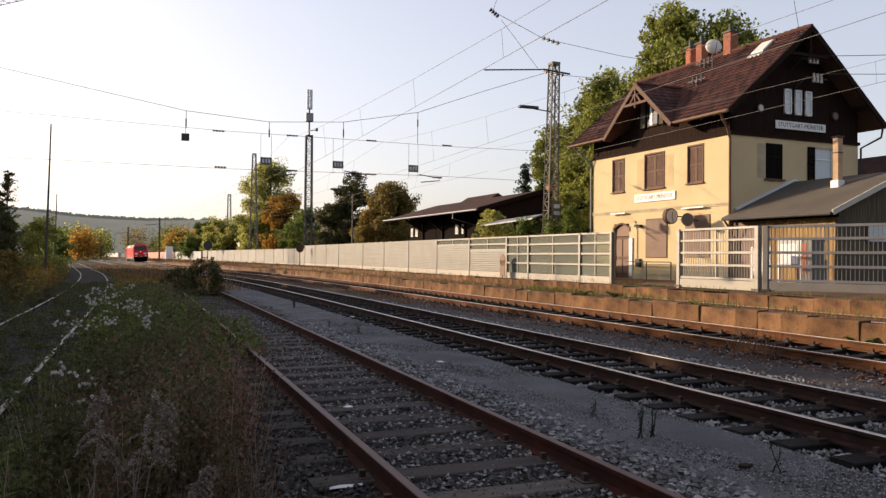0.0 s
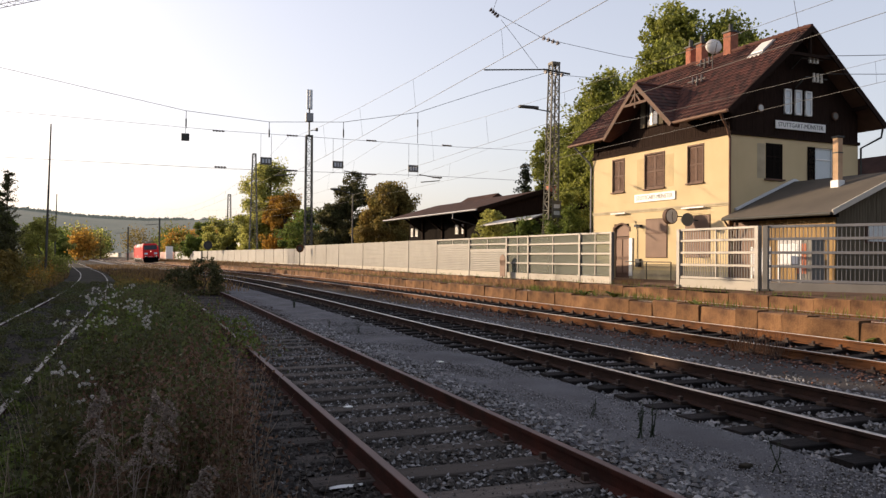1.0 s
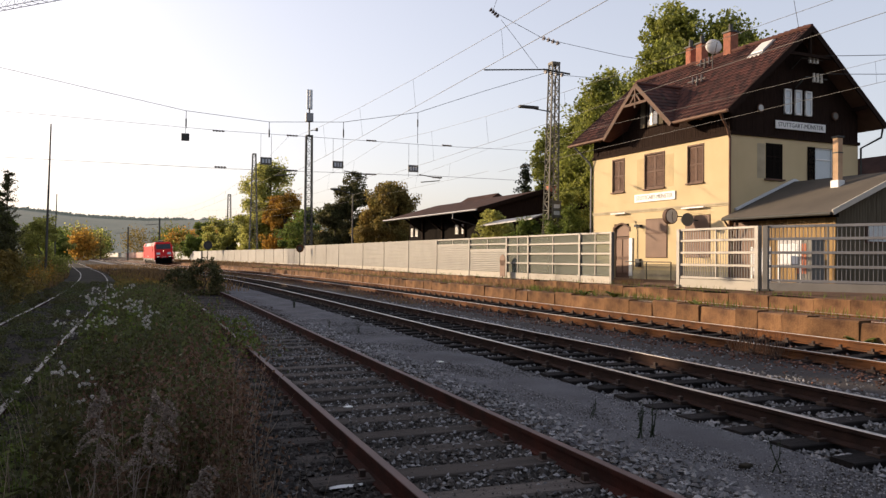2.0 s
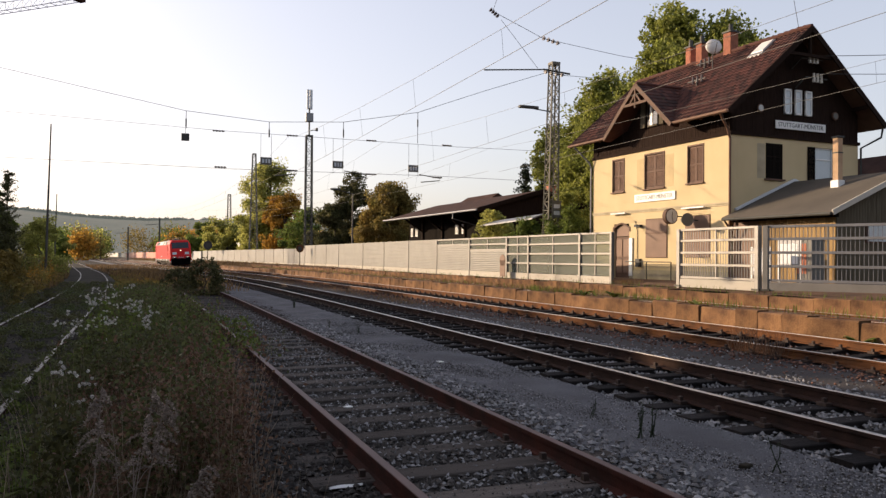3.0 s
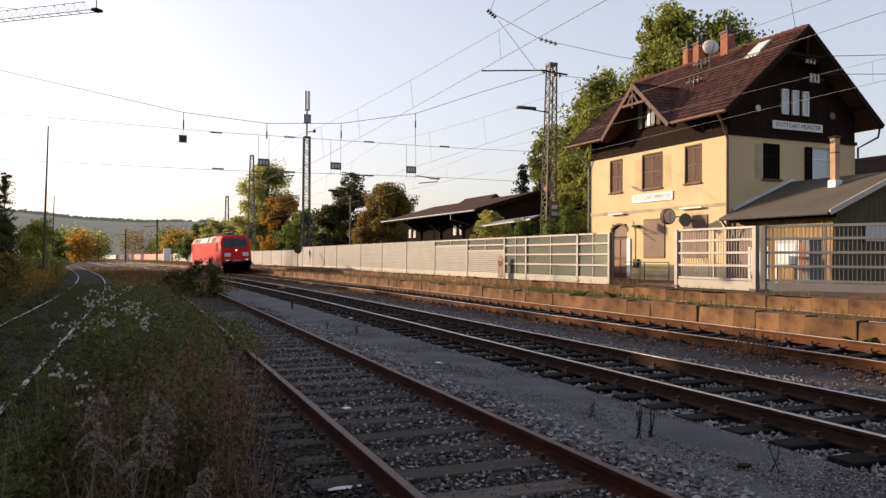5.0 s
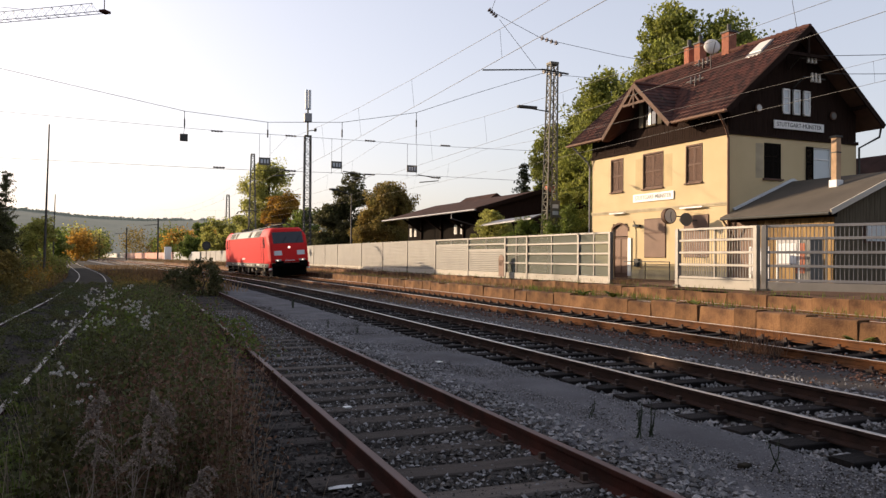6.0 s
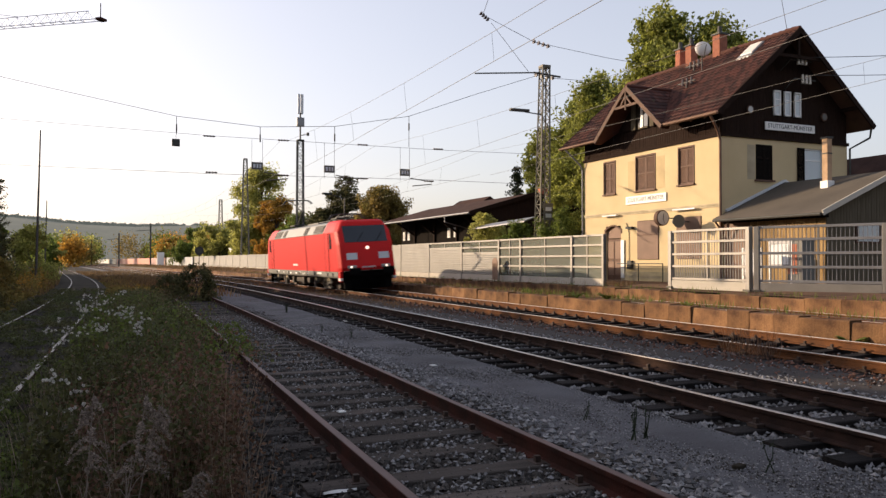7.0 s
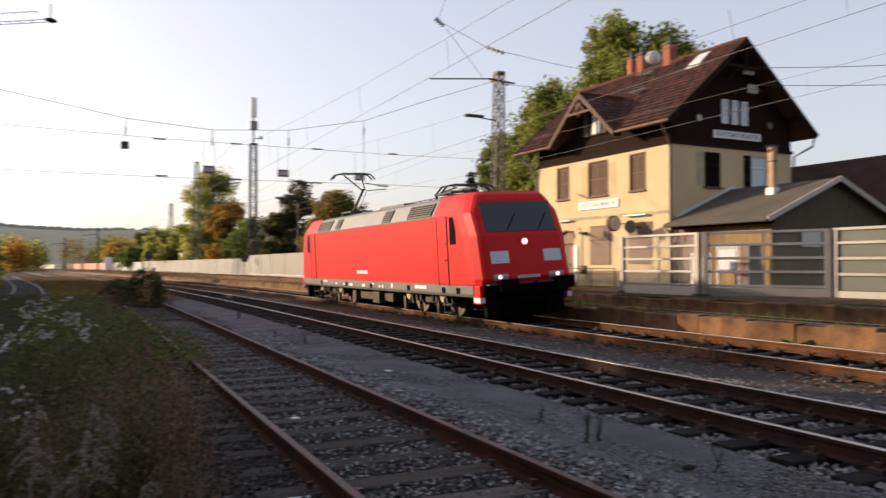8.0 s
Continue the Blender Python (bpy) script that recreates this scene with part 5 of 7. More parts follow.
            for yy in (c - 1.3, c + 1.3):
                fr.box(x - 0.12, x + 0.14, yy - 0.2, yy + 0.2, 0.42, 0.78)
        fr.box(-1.1, 1.1, c - 0.25, c + 0.25, 0.42, 0.7)
        bg = part("bogie_frame", fr, M["bogie"], lo, "dusty brown bogie frame", bevel=0.02)
        for s in (-1, 1):
            for yy in (c - 0.75, c - 0.45, c + 0.45, c + 0.75):
                part("spring", Shape().tube([(s * 1.2, yy, 0.45), (s * 1.2, yy, 0.86)], 0.10, 8), M["bogie"], bg)
            for yy in (c - 1.3, c + 1.3):
                part("damper", Shape().tube([(s * 1.27, yy - 0.3, 0.35), (s * 1.27, yy - 0.1, 0.95)], 0.045, 6), M["steel"], bg)
                part("sand_pipe", Shape().box(s * 1.2 - 0.05, s * 1.2 + 0.05, yy + 0.42, yy + 0.60, 0.10, 0.55), M["bogie"], bg)
                part("axle_box", Shape().tube([(s * 1.15, yy, 0.632), (s * 1.32, yy, 0.632)], 0.17, 10), M["plinth_house"], bg, "dusty axle box")
    wheels = []
    for yy in (2.85, 5.45, LEN - 5.45, LEN - 2.85):
        w = Shape()
        for s in (-1, 1):
            w.tube([(s * 0.68, 0, 0), (s * 0.82, 0, 0)], 0.625, 28)
            w.tube([(s * 0.66, 0, 0), (s * 0.69, 0, 0)], 0.655, 28)
            w.tube([(s * 0.81, 0, 0), (s * 0.90, 0, 0)], 0.16, 12)
            for k in range(6):
                an = k * math.pi / 3
                w.tube([(s * 0.815, 0.42 * math.cos(an), 0.42 * math.sin(an)), (s * 0.83, 0.42 * math.cos(an), 0.42 * math.sin(an))], 0.06, 6)
        w.tube([(-0.8, 0, 0), (0.8, 0, 0)], 0.1, 10)
        ob = part("wheelset", w, M["wheel"], lo, "rolling steel wheelset", at=pose(0, yy, 0.632))
        wheels.append((ob, yy))
    # roof gear
    gear = Shape()
    gear.box(-0.5, 0.5, 7.4, 9.8, 3.6, 3.75)
    for y in np.arange(5.6, 12.6, 0.9):
        gear.tube([(0.55, y, 3.6), (0.55, y, 3.86)], 0.05, 8)
    gear.tube([(0.55, 5.6, 3.87), (0.55, 12.5, 3.87)], 0.025, 6)
    part("roof_gear", gear, M["skirt"], lo, "grey boxes and busbar on the roof")

    def pantograph(y, up, d):
        p = Shape()
        for s in (-0.45, 0.45):
            for yy in (-0.55, 0.55):
                p.tube([(s, y + yy, 3.58), (s, y + yy, 3.80)], 0.05, 8)
        part("pantograph_feet", p, M["porcelain"], lo)
        p = Shape()
        for s in (-0.45, 0.45):
            p.bar((s, y - 0.65, 3.83), (s, y + 0.65, 3.83), 0.06)
        p.bar((-0.5, y + 0.6 * d, 3.83), (0.5, y + 0.6 * d, 3.83), 0.06)
        p.bar((-0.5, y - 0.6 * d, 3.83), (0.5, y - 0.6 * d, 3.83), 0.06)
        k = (0, y - 0.95 * d, 4.72) if up else (0, y - 1.0 * d, 3.93)
        hd = (0, y + 0.35 * d, 5.50) if up else (0, y + 0.75 * d, 4.00)
        root = (0, y + 0.5 * d, 3.86)
        p.tube([root, k], 0.055, 8)
        for s in (-1, 1):
            p.tube([(s * 0.08, k[1], k[2]), (s * 0.38, hd[1], hd[2] - 0.05)], 0.032, 6)
        p.tube([(0.15, y + 0.2 * d, 3.86), (0.1, k[1] - 0.15 * d, k[2] - 0.05)], 0.015, 6)
        part("pantograph_arm", p, M["mast_dk"], lo, "raised current collector arm" if up else "folded current collector")
        h = Shape()
        for q in (-0.18, 0.18):
            h.tube([(-0.97, hd[1] + q, hd[2] - 0.22), (-0.78, hd[1] + q, hd[2] - 0.02), (-0.5, hd[1] + q, hd[2] + 0.03), (0.5, hd[1] + q, hd[2] + 0.03), (0.78, hd[1] + q, hd[2] - 0.02), (0.97, hd[1] + q, hd[2] - 0.22)], 0.032, 6)
        for s in (-0.4, 0.4):
            h.bar((s, hd[1] - 0.18, hd[2]), (s, hd[1] + 0.18, hd[2]), 0.03)
        part("collector_head", h, M["mast_dk"], lo)

    pantograph(4.2, False, -1)
    pantograph(LEN - 4.2, True, 1)
    return lo, wheels


LOCO, WHEELS = locomotive()


# ---- freight shed behind the barrier ----
def freight_shed():
    s = thing("freight_shed", "long dark timber freight shed with a wide brown roof", "shed", at=pose(24.55, 55.9, 0, 0, 0, 2))
    # axes: x away from the tracks from the eaves, y along from the near gable
    ln, ze, zr, xr = 22.5, 5.35, 7.05, 5.95
    k = (zr - ze) / xr
    for xx in (0.0, 2 * xr - 1.2):
        zz = zr - abs(xx - xr) * k
        vs = [(xx, 0, zz), (xr, 0, zr), (xr, ln, zr), (xx, ln, zz)]
        part("roof_slope", Shape().add(vs + [(x, y, z - 0.16) for x, y, z in vs], [(0, 1, 2, 3), (7, 6, 5, 4), (0, 4, 5, 1), (1, 5, 6, 2), (2, 6, 7, 3), (3, 7, 4, 0)]), M["tile_dk"], s, "brown tiled roof slope")
        part("bargeboard", Shape().bar((xx, -0.05, zz - 0.1), (xr, -0.05, zr - 0.1), 0.08, 0.32), M["timber"], s)
    part("gutter", Shape().tube([(-0.08, 0, ze - 0.1), (-0.08, ln, ze - 0.1)], 0.08, 8).tube([(-0.08, 4.6, ze - 0.1), (-0.08, 4.6, ze - 0.6), (2.4, 4.6, ze - 1.2)], 0.05, 6), M["zinc"], s, "pale gutter along the eaves")
    core = part("shed_wall", Shape().prism([(2.5, 0.4), (9.5, 0.4), (9.5, zr - 3.55 * k - 0.2), (xr, zr - 0.2), (2.5, zr - 3.45 * k - 0.2)], "y", 1.6, ln - 1.0), M["dark"], s, "dark boarded walls")
    board_run(core, M["dark"], "x", 2.5, 1.6, ln - 1, 0.4, lambda y: zr - 3.45 * k - 0.2, 0.30)
    board_run(core, M["timber"], "y", 1.6, 2.5, 9.5, 0.4, lambda x: zr - abs(x - xr) * k - 0.2, 0.30)
    part("gable_skirt", Shape().prism([(0.3, ze - 0.15), (xr, zr - 0.2), (2 * xr - 1.5, ze + 0.2), (2 * xr - 1.5, 4.4), (3.4, 3.9)], "y", 0.25, 0.35), M["timber"], s, "dark boarded gable end")
    for y in (7.6, 9.0, 19.0, 20.3):
        w = part("window", Shape().box(2.40, 2.46, y, y + 0.6, 3.6, 4.45), M["white"], s, "pale tall window")
        part("pane", Shape().box(2.385, 2.395, y + 0.08, y + 0.52, 3.68, 4.38), M["curtain"], w)
    for y in np.arange(2.5, ln, 5.0):
        part("strut", Shape().bar((2.4, y, 4.0), (0.4, y, ze - 0.05), 0.16).bar((2.4, y, 0.45), (2.4, y, 5.6), 0.22), M["timber"], s)
    part("loading_platform", Shape().box(0.6, 2.45, 2, ln - 2, 0.4, 1.5), M["timber"], s)
    # a second roof further back
    part("rear_roof", Shape().prism([(6.2, 6.6), (8.0, 7.75), (9.8, 6.6)], "y", 12, 19), M["tile_dk"], s, "small brown roof behind the ridge")
    part("rear_wall", Shape().box(6.4, 9.6, 12.4, 18.5, 5.0, 6.7), M["mortar"], s)
    c = part("chimney", Shape().box(7.6, 8.2, 1.8, 2.4, 4.6, 7.6), M["brick"], s, "brick chimney")
    cn = thing("loading_canopy", "low pale sheet canopy behind the barrier", "canopy", at=pose(0, 0, 0, 0, 0, 2))
    vs = [(23.5, 41.2, 3.92), (23.5, 48.4, 3.72), (24.3, 48.4, 4.0), (24.3, 41.2, 4.2)]
    part("sheet", Shape().add(vs + [(x, y, z - 0.08) for x, y, z in vs], [(0, 1, 2, 3), (7, 6, 5, 4), (0, 4, 5, 1), (1, 5, 6, 2), (2, 6, 7, 3), (3, 7, 4, 0)]), M["zinc"], cn)
    for y in (41.5, 45.0, 48.2):
        part("post", Shape().bar((24.4, y, 0.45), (24.4, y, 4.1), 0.1), M["timber"], cn)


freight_shed()


def distant_house():
    h = thing("neighbour_house", "house with dark brown tiled roof and dormer beyond the annex", "house", at=pose(52, 40, 0.5, 0, 0, 2))
    part("walls", Shape().box(-4, 8, -18, 14, 0, 4.0), M["plinth_house"], h)
    part("roof", Shape().prism([(-5.2, 3.6), (2, 9.2), (9.2, 3.6)], "y", -19, 15), M["tile_dk"], h, "dark brown roof")
    d = part("dormer_gable", Shape().prism([(-8.4, 4.6), (-11.0, 8.1), (-13.6, 4.6)], "x", -4.0, 1.0), M["greyboard"], h, "grey dormer gable")
    for s in (-1, 1):
        vs = [(-4.4, -11.0, 8.3), (1.2, -11.0, 8.3), (1.4, -11.0 + s * 3.0, 4.35), (-4.4, -11.0 + s * 3.0, 4.35)]
        part("dormer_roof", Shape().add(vs + [(x, y, z - 0.15) for x, y, z in vs], [(0, 1, 2, 3), (7, 6, 5, 4), (0, 4, 5, 1), (1, 5, 6, 2), (2, 6, 7, 3), (3, 7, 4, 0)]), M["tile_dk"], h)
    part("dormer_window", Shape().box(-4.08, -4.0, -11.4, -10.6, 5.2, 6.4), M["screen"], d)
    part("chimney", Shape().box(1.6, 2.3, -8.4, -7.7, 8.4, 9.9), M["brick"], h)


distant_house()


# ---- masts and overhead line ----
def lattice(sh, x, y, z0, z1, w0, w1, step, leg=0.07, brace=0.035, lean=(0, 0)):
    def corner(z, i):
        u = (z - z0) / (z1 - z0)
        w = (w0 + (w1 - w0) * u) / 2
        return Vector((x + lean[0] * u + (w if i in (0, 1) else -w), y + lean[1] * u + (w if i in (1, 2) else -w), z))
    for i in range(4):
        sh.bar(corner(z0, i), corner(z1, i), leg)
    z, flip = z0, 0
    while z < z1 - 0.1:
        zn = min(z + step, z1)
        for i in range(4):
            j = (i + 1) % 4
            sh.bar(corner(z, i if flip else j), corner(zn, j if flip else i), brace)
            sh.bar(corner(zn, i), corner(zn, j), brace * 0.8)
        z, flip = zn, 1 - flip
    return sh


MX, MY = 20.25, 36.2


def mast(name, label, x, y, z1, w0, w1, mat, step=0.6, lean=(0, 0), leg=0.07):
    m = thing(name, label, "mast", "overhead line masts")
    part("lattice", lattice(Shape(), x, y, 0.4, z1, w0, w1, step, leg, leg * 0.5, lean), mat, m)
    part("footing", Shape().box(x - w0 * 0.8, x + w0 * 0.8, y - w0 * 0.8, y + w0 * 0.8, -0.2, 0.5), M["plinth"], m, bevel=0.03)
    part("mast_cap", Shape().box(x + lean[0] - w1 * 0.6, x + lean[0] + w1 * 0.6, y + lean[1] - w1 * 0.6, y + lean[1] + w1 * 0.6, z1, z1 + 0.12), mat, m)
    return m


m1 = mast("overhead_line_mast", "grey-green lattice steel mast behind the barrier", MX - 0.2, MY, 11.7, 0.62, 0.40, M["mast"], 0.45, (0.2, 0))
part("cross_arm", Shape().bar((16.2, MY, 11.05), (19.9, MY, 11.42), 0.06).bar((19.6, MY, 11.4), (21.2, MY, 11.3), 0.08), M["mast_dk"], m1)
part("lamp_arm", Shape().bar((18.9, MY, 9.30), (20.1, MY, 9.2), 0.05), M["mast_dk"], m1)
part("lamp_head", Shape().box(18.2, 19.3, MY - 0.12, MY + 0.12, 9.28, 9.42), M["mast_dk"], m1, "flat street-lamp head", bevel=0.03)
mk = part("number_plate_blank", Shape().box(19.95, 20.5, MY - 0.42, MY - 0.38, 3.6, 4.5), M["skirt"], m1, "grey mast plate with pale bars")
part("plate_bars", Shape().box(20.05, 20.4, MY - 0.43, MY - 0.425, 3.75, 3.95).box(20.05, 20.4, MY - 0.43, MY - 0.425, 4.1, 4.3), M["panel"], mk)
SPAN = Matrix.Translation(EYE) @ Matrix.Scale(1.125, 4) @ Matrix.Translation(-Vector(EYE))   # the span's drawing, set back beyond the house corner
m1.matrix_basis = SPAN
m2 = mast("radio_mast", "slim lattice mast with aerials beside the line", 18.15, 90.2, 15.45, 0.80, 0.66, M["mast_dk"], 0.7, leg=0.10)
part("mast_tube", Shape().tube([(18.15, 90.2, 15.4), (18.15, 90.2, 18.8)], 0.10, 8), M["mast"], m2)
part("aerial_panel", Shape().box(17.82, 18.12, 90, 90.3, 18.6, 20.9).box(18.19, 18.49, 90.05, 90.35, 18.6, 20.9), M["panel"], m2, "pale aerial panels", bevel=0.04)
part("equipment_box", Shape().box(17.72, 18.58, 89.9, 90.5, 17.15, 18.15), M["zinc"], m2, "grey equipment box", bevel=0.04)
part("side_arm", Shape().bar((18.2, 90.2, 16.1), (19.0, 90.2, 16.25), 0.08).box(18.9, 19.15, 90.0, 90.3, 16.1, 16.45), M["mast_dk"], m2)
mast("overhead_line_mast", "tapered lattice mast beyond the radio mast", 16.85, 127.6, 17.8, 1.35, 0.50, M["mast"], 1.2, leg=0.11)
mast("overhead_line_mast", "small far lattice mast against the trees", 18.0, 176, 14.8, 1.1, 0.55, M["mast"], 1.4, leg=0.13)
for x, y, h in ((-6.1, 60, 10.9), (-8.8, 95, 8.5)):
    p = thing("pole", "thin grey pole standing in the weeds", "pole", at=pose(x, y, -0.4, 0, 1.2, 0))
    part("shaft", Shape().tube([(0, 0, 0), (0, 0, h)], 0.09, 8, 0.05), M["steel"], p)
for x, y, h in ((4.0, 190, 10.5), (-3.2, 230, 9.5), (-14, 320, 10)):
    p = thing("overhead_line_mast", "far thin mast beside the line", "mast", "overhead line masts", at=pose(x, y, -0.4))
    part("shaft", Shape().bar((0, 0, 0), (0, 0, h), 0.35), M["mast_dk"], p)
    part("arm", Shape().bar((0, 0, h - 1.5), (-3.0, 0, h - 1.8), 0.12), M["mast_dk"], p)

# street lamp behind the barrier
lp = thing("street_lamp", "grey street lamp with one short arm behind the barrier", "street lamp", at=pose(20.0, 77, 0.5))
part("pole", Shape().tube([(0, 0, 0), (0, 0, 7.4)], 0.10, 8, 0.06), M["steel"], lp)
part("arm", Shape().tube([(0, 0, 7.35), (-1.7, 0, 7.75)], 0.04, 6), M["steel"], lp)
part("lamp_head", Shape().box(-2.3, -1.3, -0.15, 0.15, 7.65, 7.85), M["mast_dk"], lp, bevel=0.04)


def sag(a, b, d, n=14):
    a, b = Vector(a), Vector(b)
    return [a.lerp(b, i / n) - Vector((0, 0, d * 4 * (i / n) * (1 - i / n))) for i in range(n + 1)]


def insulator(sh, p, q, n=4, r=0.09):
    p, q = Vector(p), Vector(q)
    sh.tube([p, q], 0.018, 6)
    for k in range(n):
        c = p.lerp(q, (k + 0.5) / n)
        d = (q - p).normalized() * 0.05
        sh.tube([c - d, c + d], r, 8, r * 0.6)
    return sh


def headspan():
    """The cross-span that carries the contact lines over all tracks."""
    h = thing("headspan", "cross-span of wires with insulators over the tracks", "overhead line", at=SPAN)
    top = [(-22, MY, 12.2), (-14, MY, 10.6), (-5.41, MY, 9.09), (-2.27, MY, 8.55), (1.81, MY, 7.87), (5.44, MY, 7.63), (8.92, MY, 7.87), (12.65, MY, 8.61), (16.22, MY, 9.97), (20.04, MY, 11.34)]
    part("span_rope", Shape().tube(top, 0.012, 5), M["wire"], h)
    part("upper_wire", Shape().tube([(-22, MY, 7.9), (-5.4, MY, 7.32), (3.26, MY, 7.09), (14.1, MY, 7.03), (20.05, MY, 7.1)], 0.009, 5), M["wire"], h)
    part("lower_wire", Shape().tube([(-22, MY, 5.5), (3.5, MY, 5.39), (13.6, MY, 5.52), (20.05, MY, 5.5)], 0.009, 5), M["wire"], h)
    for z, xs in ((7.07, (3.2, 6.5, 10.3, 14.2)), (5.45, (3.3, 6.5, 10.3, 13.7))):
        for x in xs:
            part("insulator", insulator(Shape(), (x - 0.26, MY, z), (x + 0.26, MY, z), 4, 0.05), M["porcelain"], h)
    for x, zt in ((1.81, 7.87), (5.44, 7.63), (8.92, 7.87), (12.65, 8.61)):
        part("hanger", Shape().tube([(x, MY, zt), (x, MY, 7.08)], 0.015, 5).tube([(x, MY, zt - 0.35), (x, MY, zt - 0.7)], 0.035, 6), M["wire"], h)
    for x in (5.31, 8.67, 12.44):
        pl = part("track_plate", Shape().box(x - 0.26, x + 0.26, MY - 0.02, MY + 0.02, 5.66, 6.0), M["skirt"], h, "dark hanging plate with pale bars")
        part("plate_bars", Shape().box(x - 0.18, x - 0.08, MY - 0.026, MY - 0.022, 5.74, 5.92).box(x - 0.03, x + 0.05, MY - 0.026, MY - 0.022, 5.74, 5.92).box(x + 0.10, x + 0.18, MY - 0.026, MY - 0.022, 5.74, 5.92), M["panel"], pl)
        part("plate_wire", Shape().tube([(x - 0.24, MY, 5.4), (x - 0.24, MY, 7.05)], 0.008, 4).tube([(x + 0.24, MY, 5.45), (x + 0.24, MY, 7.05)], 0.008, 4), M["wire"], h)
        part("steady_arm", Shape().tube([(x + 0.3, MY, 5.55), (x + 1.4, MY, 5.42), (x + 1.4, MY, 5.30), (x + 0.4, MY, 5.18)], 0.025, 5), M["mast"], h)
    part("weight", Shape().box(1.62, 1.95, MY - 0.12, MY + 0.12, 6.55, 6.85).tube([(1.78, MY, 6.85), (1.80, MY, 7.1)], 0.01, 4), M["mast_dk"], h, "small dark hanging block")
    return h


headspan()


def contact_line(x, y0, y1, zc, zm, label):
    """A contact wire under a sagging carrier, with droppers."""
    c = thing("contact_line", label, "overhead line", "contact lines")
    spans = [(-30.0, 36.2), (36.2, 100.0), (100.0, 165.0), (165.0, 230.0)]
    wire, car, drop = Shape(), Shape(), []
    for a, b in spans:
        if a > y1:
            continue
        st = 0.3 if int(a) % 2 else -0.3
        n = 12
        pw, pc = [], []
        for i in range(n + 1):
            y = a + (b - a) * i / n
            u = i / n
            pw.append((x - curve_off(y) + st * (1 - 2 * u), y, zc))
            pc.append((x - curve_off(y) + st * (1 - 2 * u) * 0.5, y, zm - 4 * (zm - zc - 0.45) * u * (1 - u)))
        wire.tube(pw, 0.006, 5)
        car.tube(pc, 0.005, 5)
        for i in range(1, n):
            drop.append(Shape().tube([pw[i], pc[i]], 0.0035, 4))
    part("contact_wire", wire, M["wire"], c)
    part("carrier_wire", car, M["wire"], c)
    for d in drop:
        part("dropper", d, M["wire"], c)
    return c


contact_line(6.65, -30, 230, 5.5, 7.05, "contact line over the middle track")
contact_line(11.25, -30, 230, 5.55, 7.1, "contact line over the main track")
contact_line(16.9, -30, 100, 5.9, 7.1, "contact line over the platform track")


def feeder_wires():
    """The slanting anchor wires at the mast top and the cables to the gable."""
    f = thing("anchor_wires", "slanting anchor wires with insulators at the mast top", "overhead line", at=SPAN)
    part("wire", Shape().tube([(16.66, MY, 14.11), (19.6, MY, 13.02), (24.3, MY, 12.6), (34, MY + 1, 12.5)], 0.013, 5).tube([(17.14, MY, 13.73), (19.28, MY, 11.42)], 0.012, 5).tube([(16.66, MY, 14.11), (14.2, MY - 8, 14.6), (11, MY - 20, 15.2)], 0.012, 5), M["wire"], f)
    for a, b in (((16.5, MY, 14.2), (17.0, MY, 13.85)), ((19.5, MY, 13.06), (20.6, MY, 12.85)), ((19.6, MY, 11.3), (20.9, MY, 11.2))):
        part("insulator", insulator(Shape(), a, b, 4, 0.13), M["porcelain"], f)
    part("mast_wire", Shape().tube([(20.9, MY, 11.2), (30, MY, 11.35), (40, MY, 11.5)], 0.012, 5), M["wire"], f)
    g = thing("telephone_cables", "cables strung to insulators on the station gable", "cable")
    sh = Shape()
    for z, zz in ((10.6, 11.6), (9.8, 10.5)):
        a = HOUSE @ Vector((4.5, -0.6, z))
        sh.tube(sag(a, a + Vector((16, -8, zz - z)), 0.3), 0.015, 5)
    part("cable", sh, M["wire"], g)


feeder_wires()

# ---- trees and growth ----
rng = np.random.default_rng(7)


def unit(n):
    v = rng.normal(size=(n, 3))
    return v / np.linalg.norm(v, axis=1, keepdims=True)


def leaf_quads(name, c, size, mat, parent=None, flat=0.0):
    n = len(c)
    a = unit(n)
    b = np.cross(a, unit(n))
    b /= np.linalg.norm(b, axis=1, keepdims=True) + 1e-6
    s = size * rng.uniform(0.6, 1.3, (n, 1))
    return quads(name, c, a * s, b * s, mat, parent)


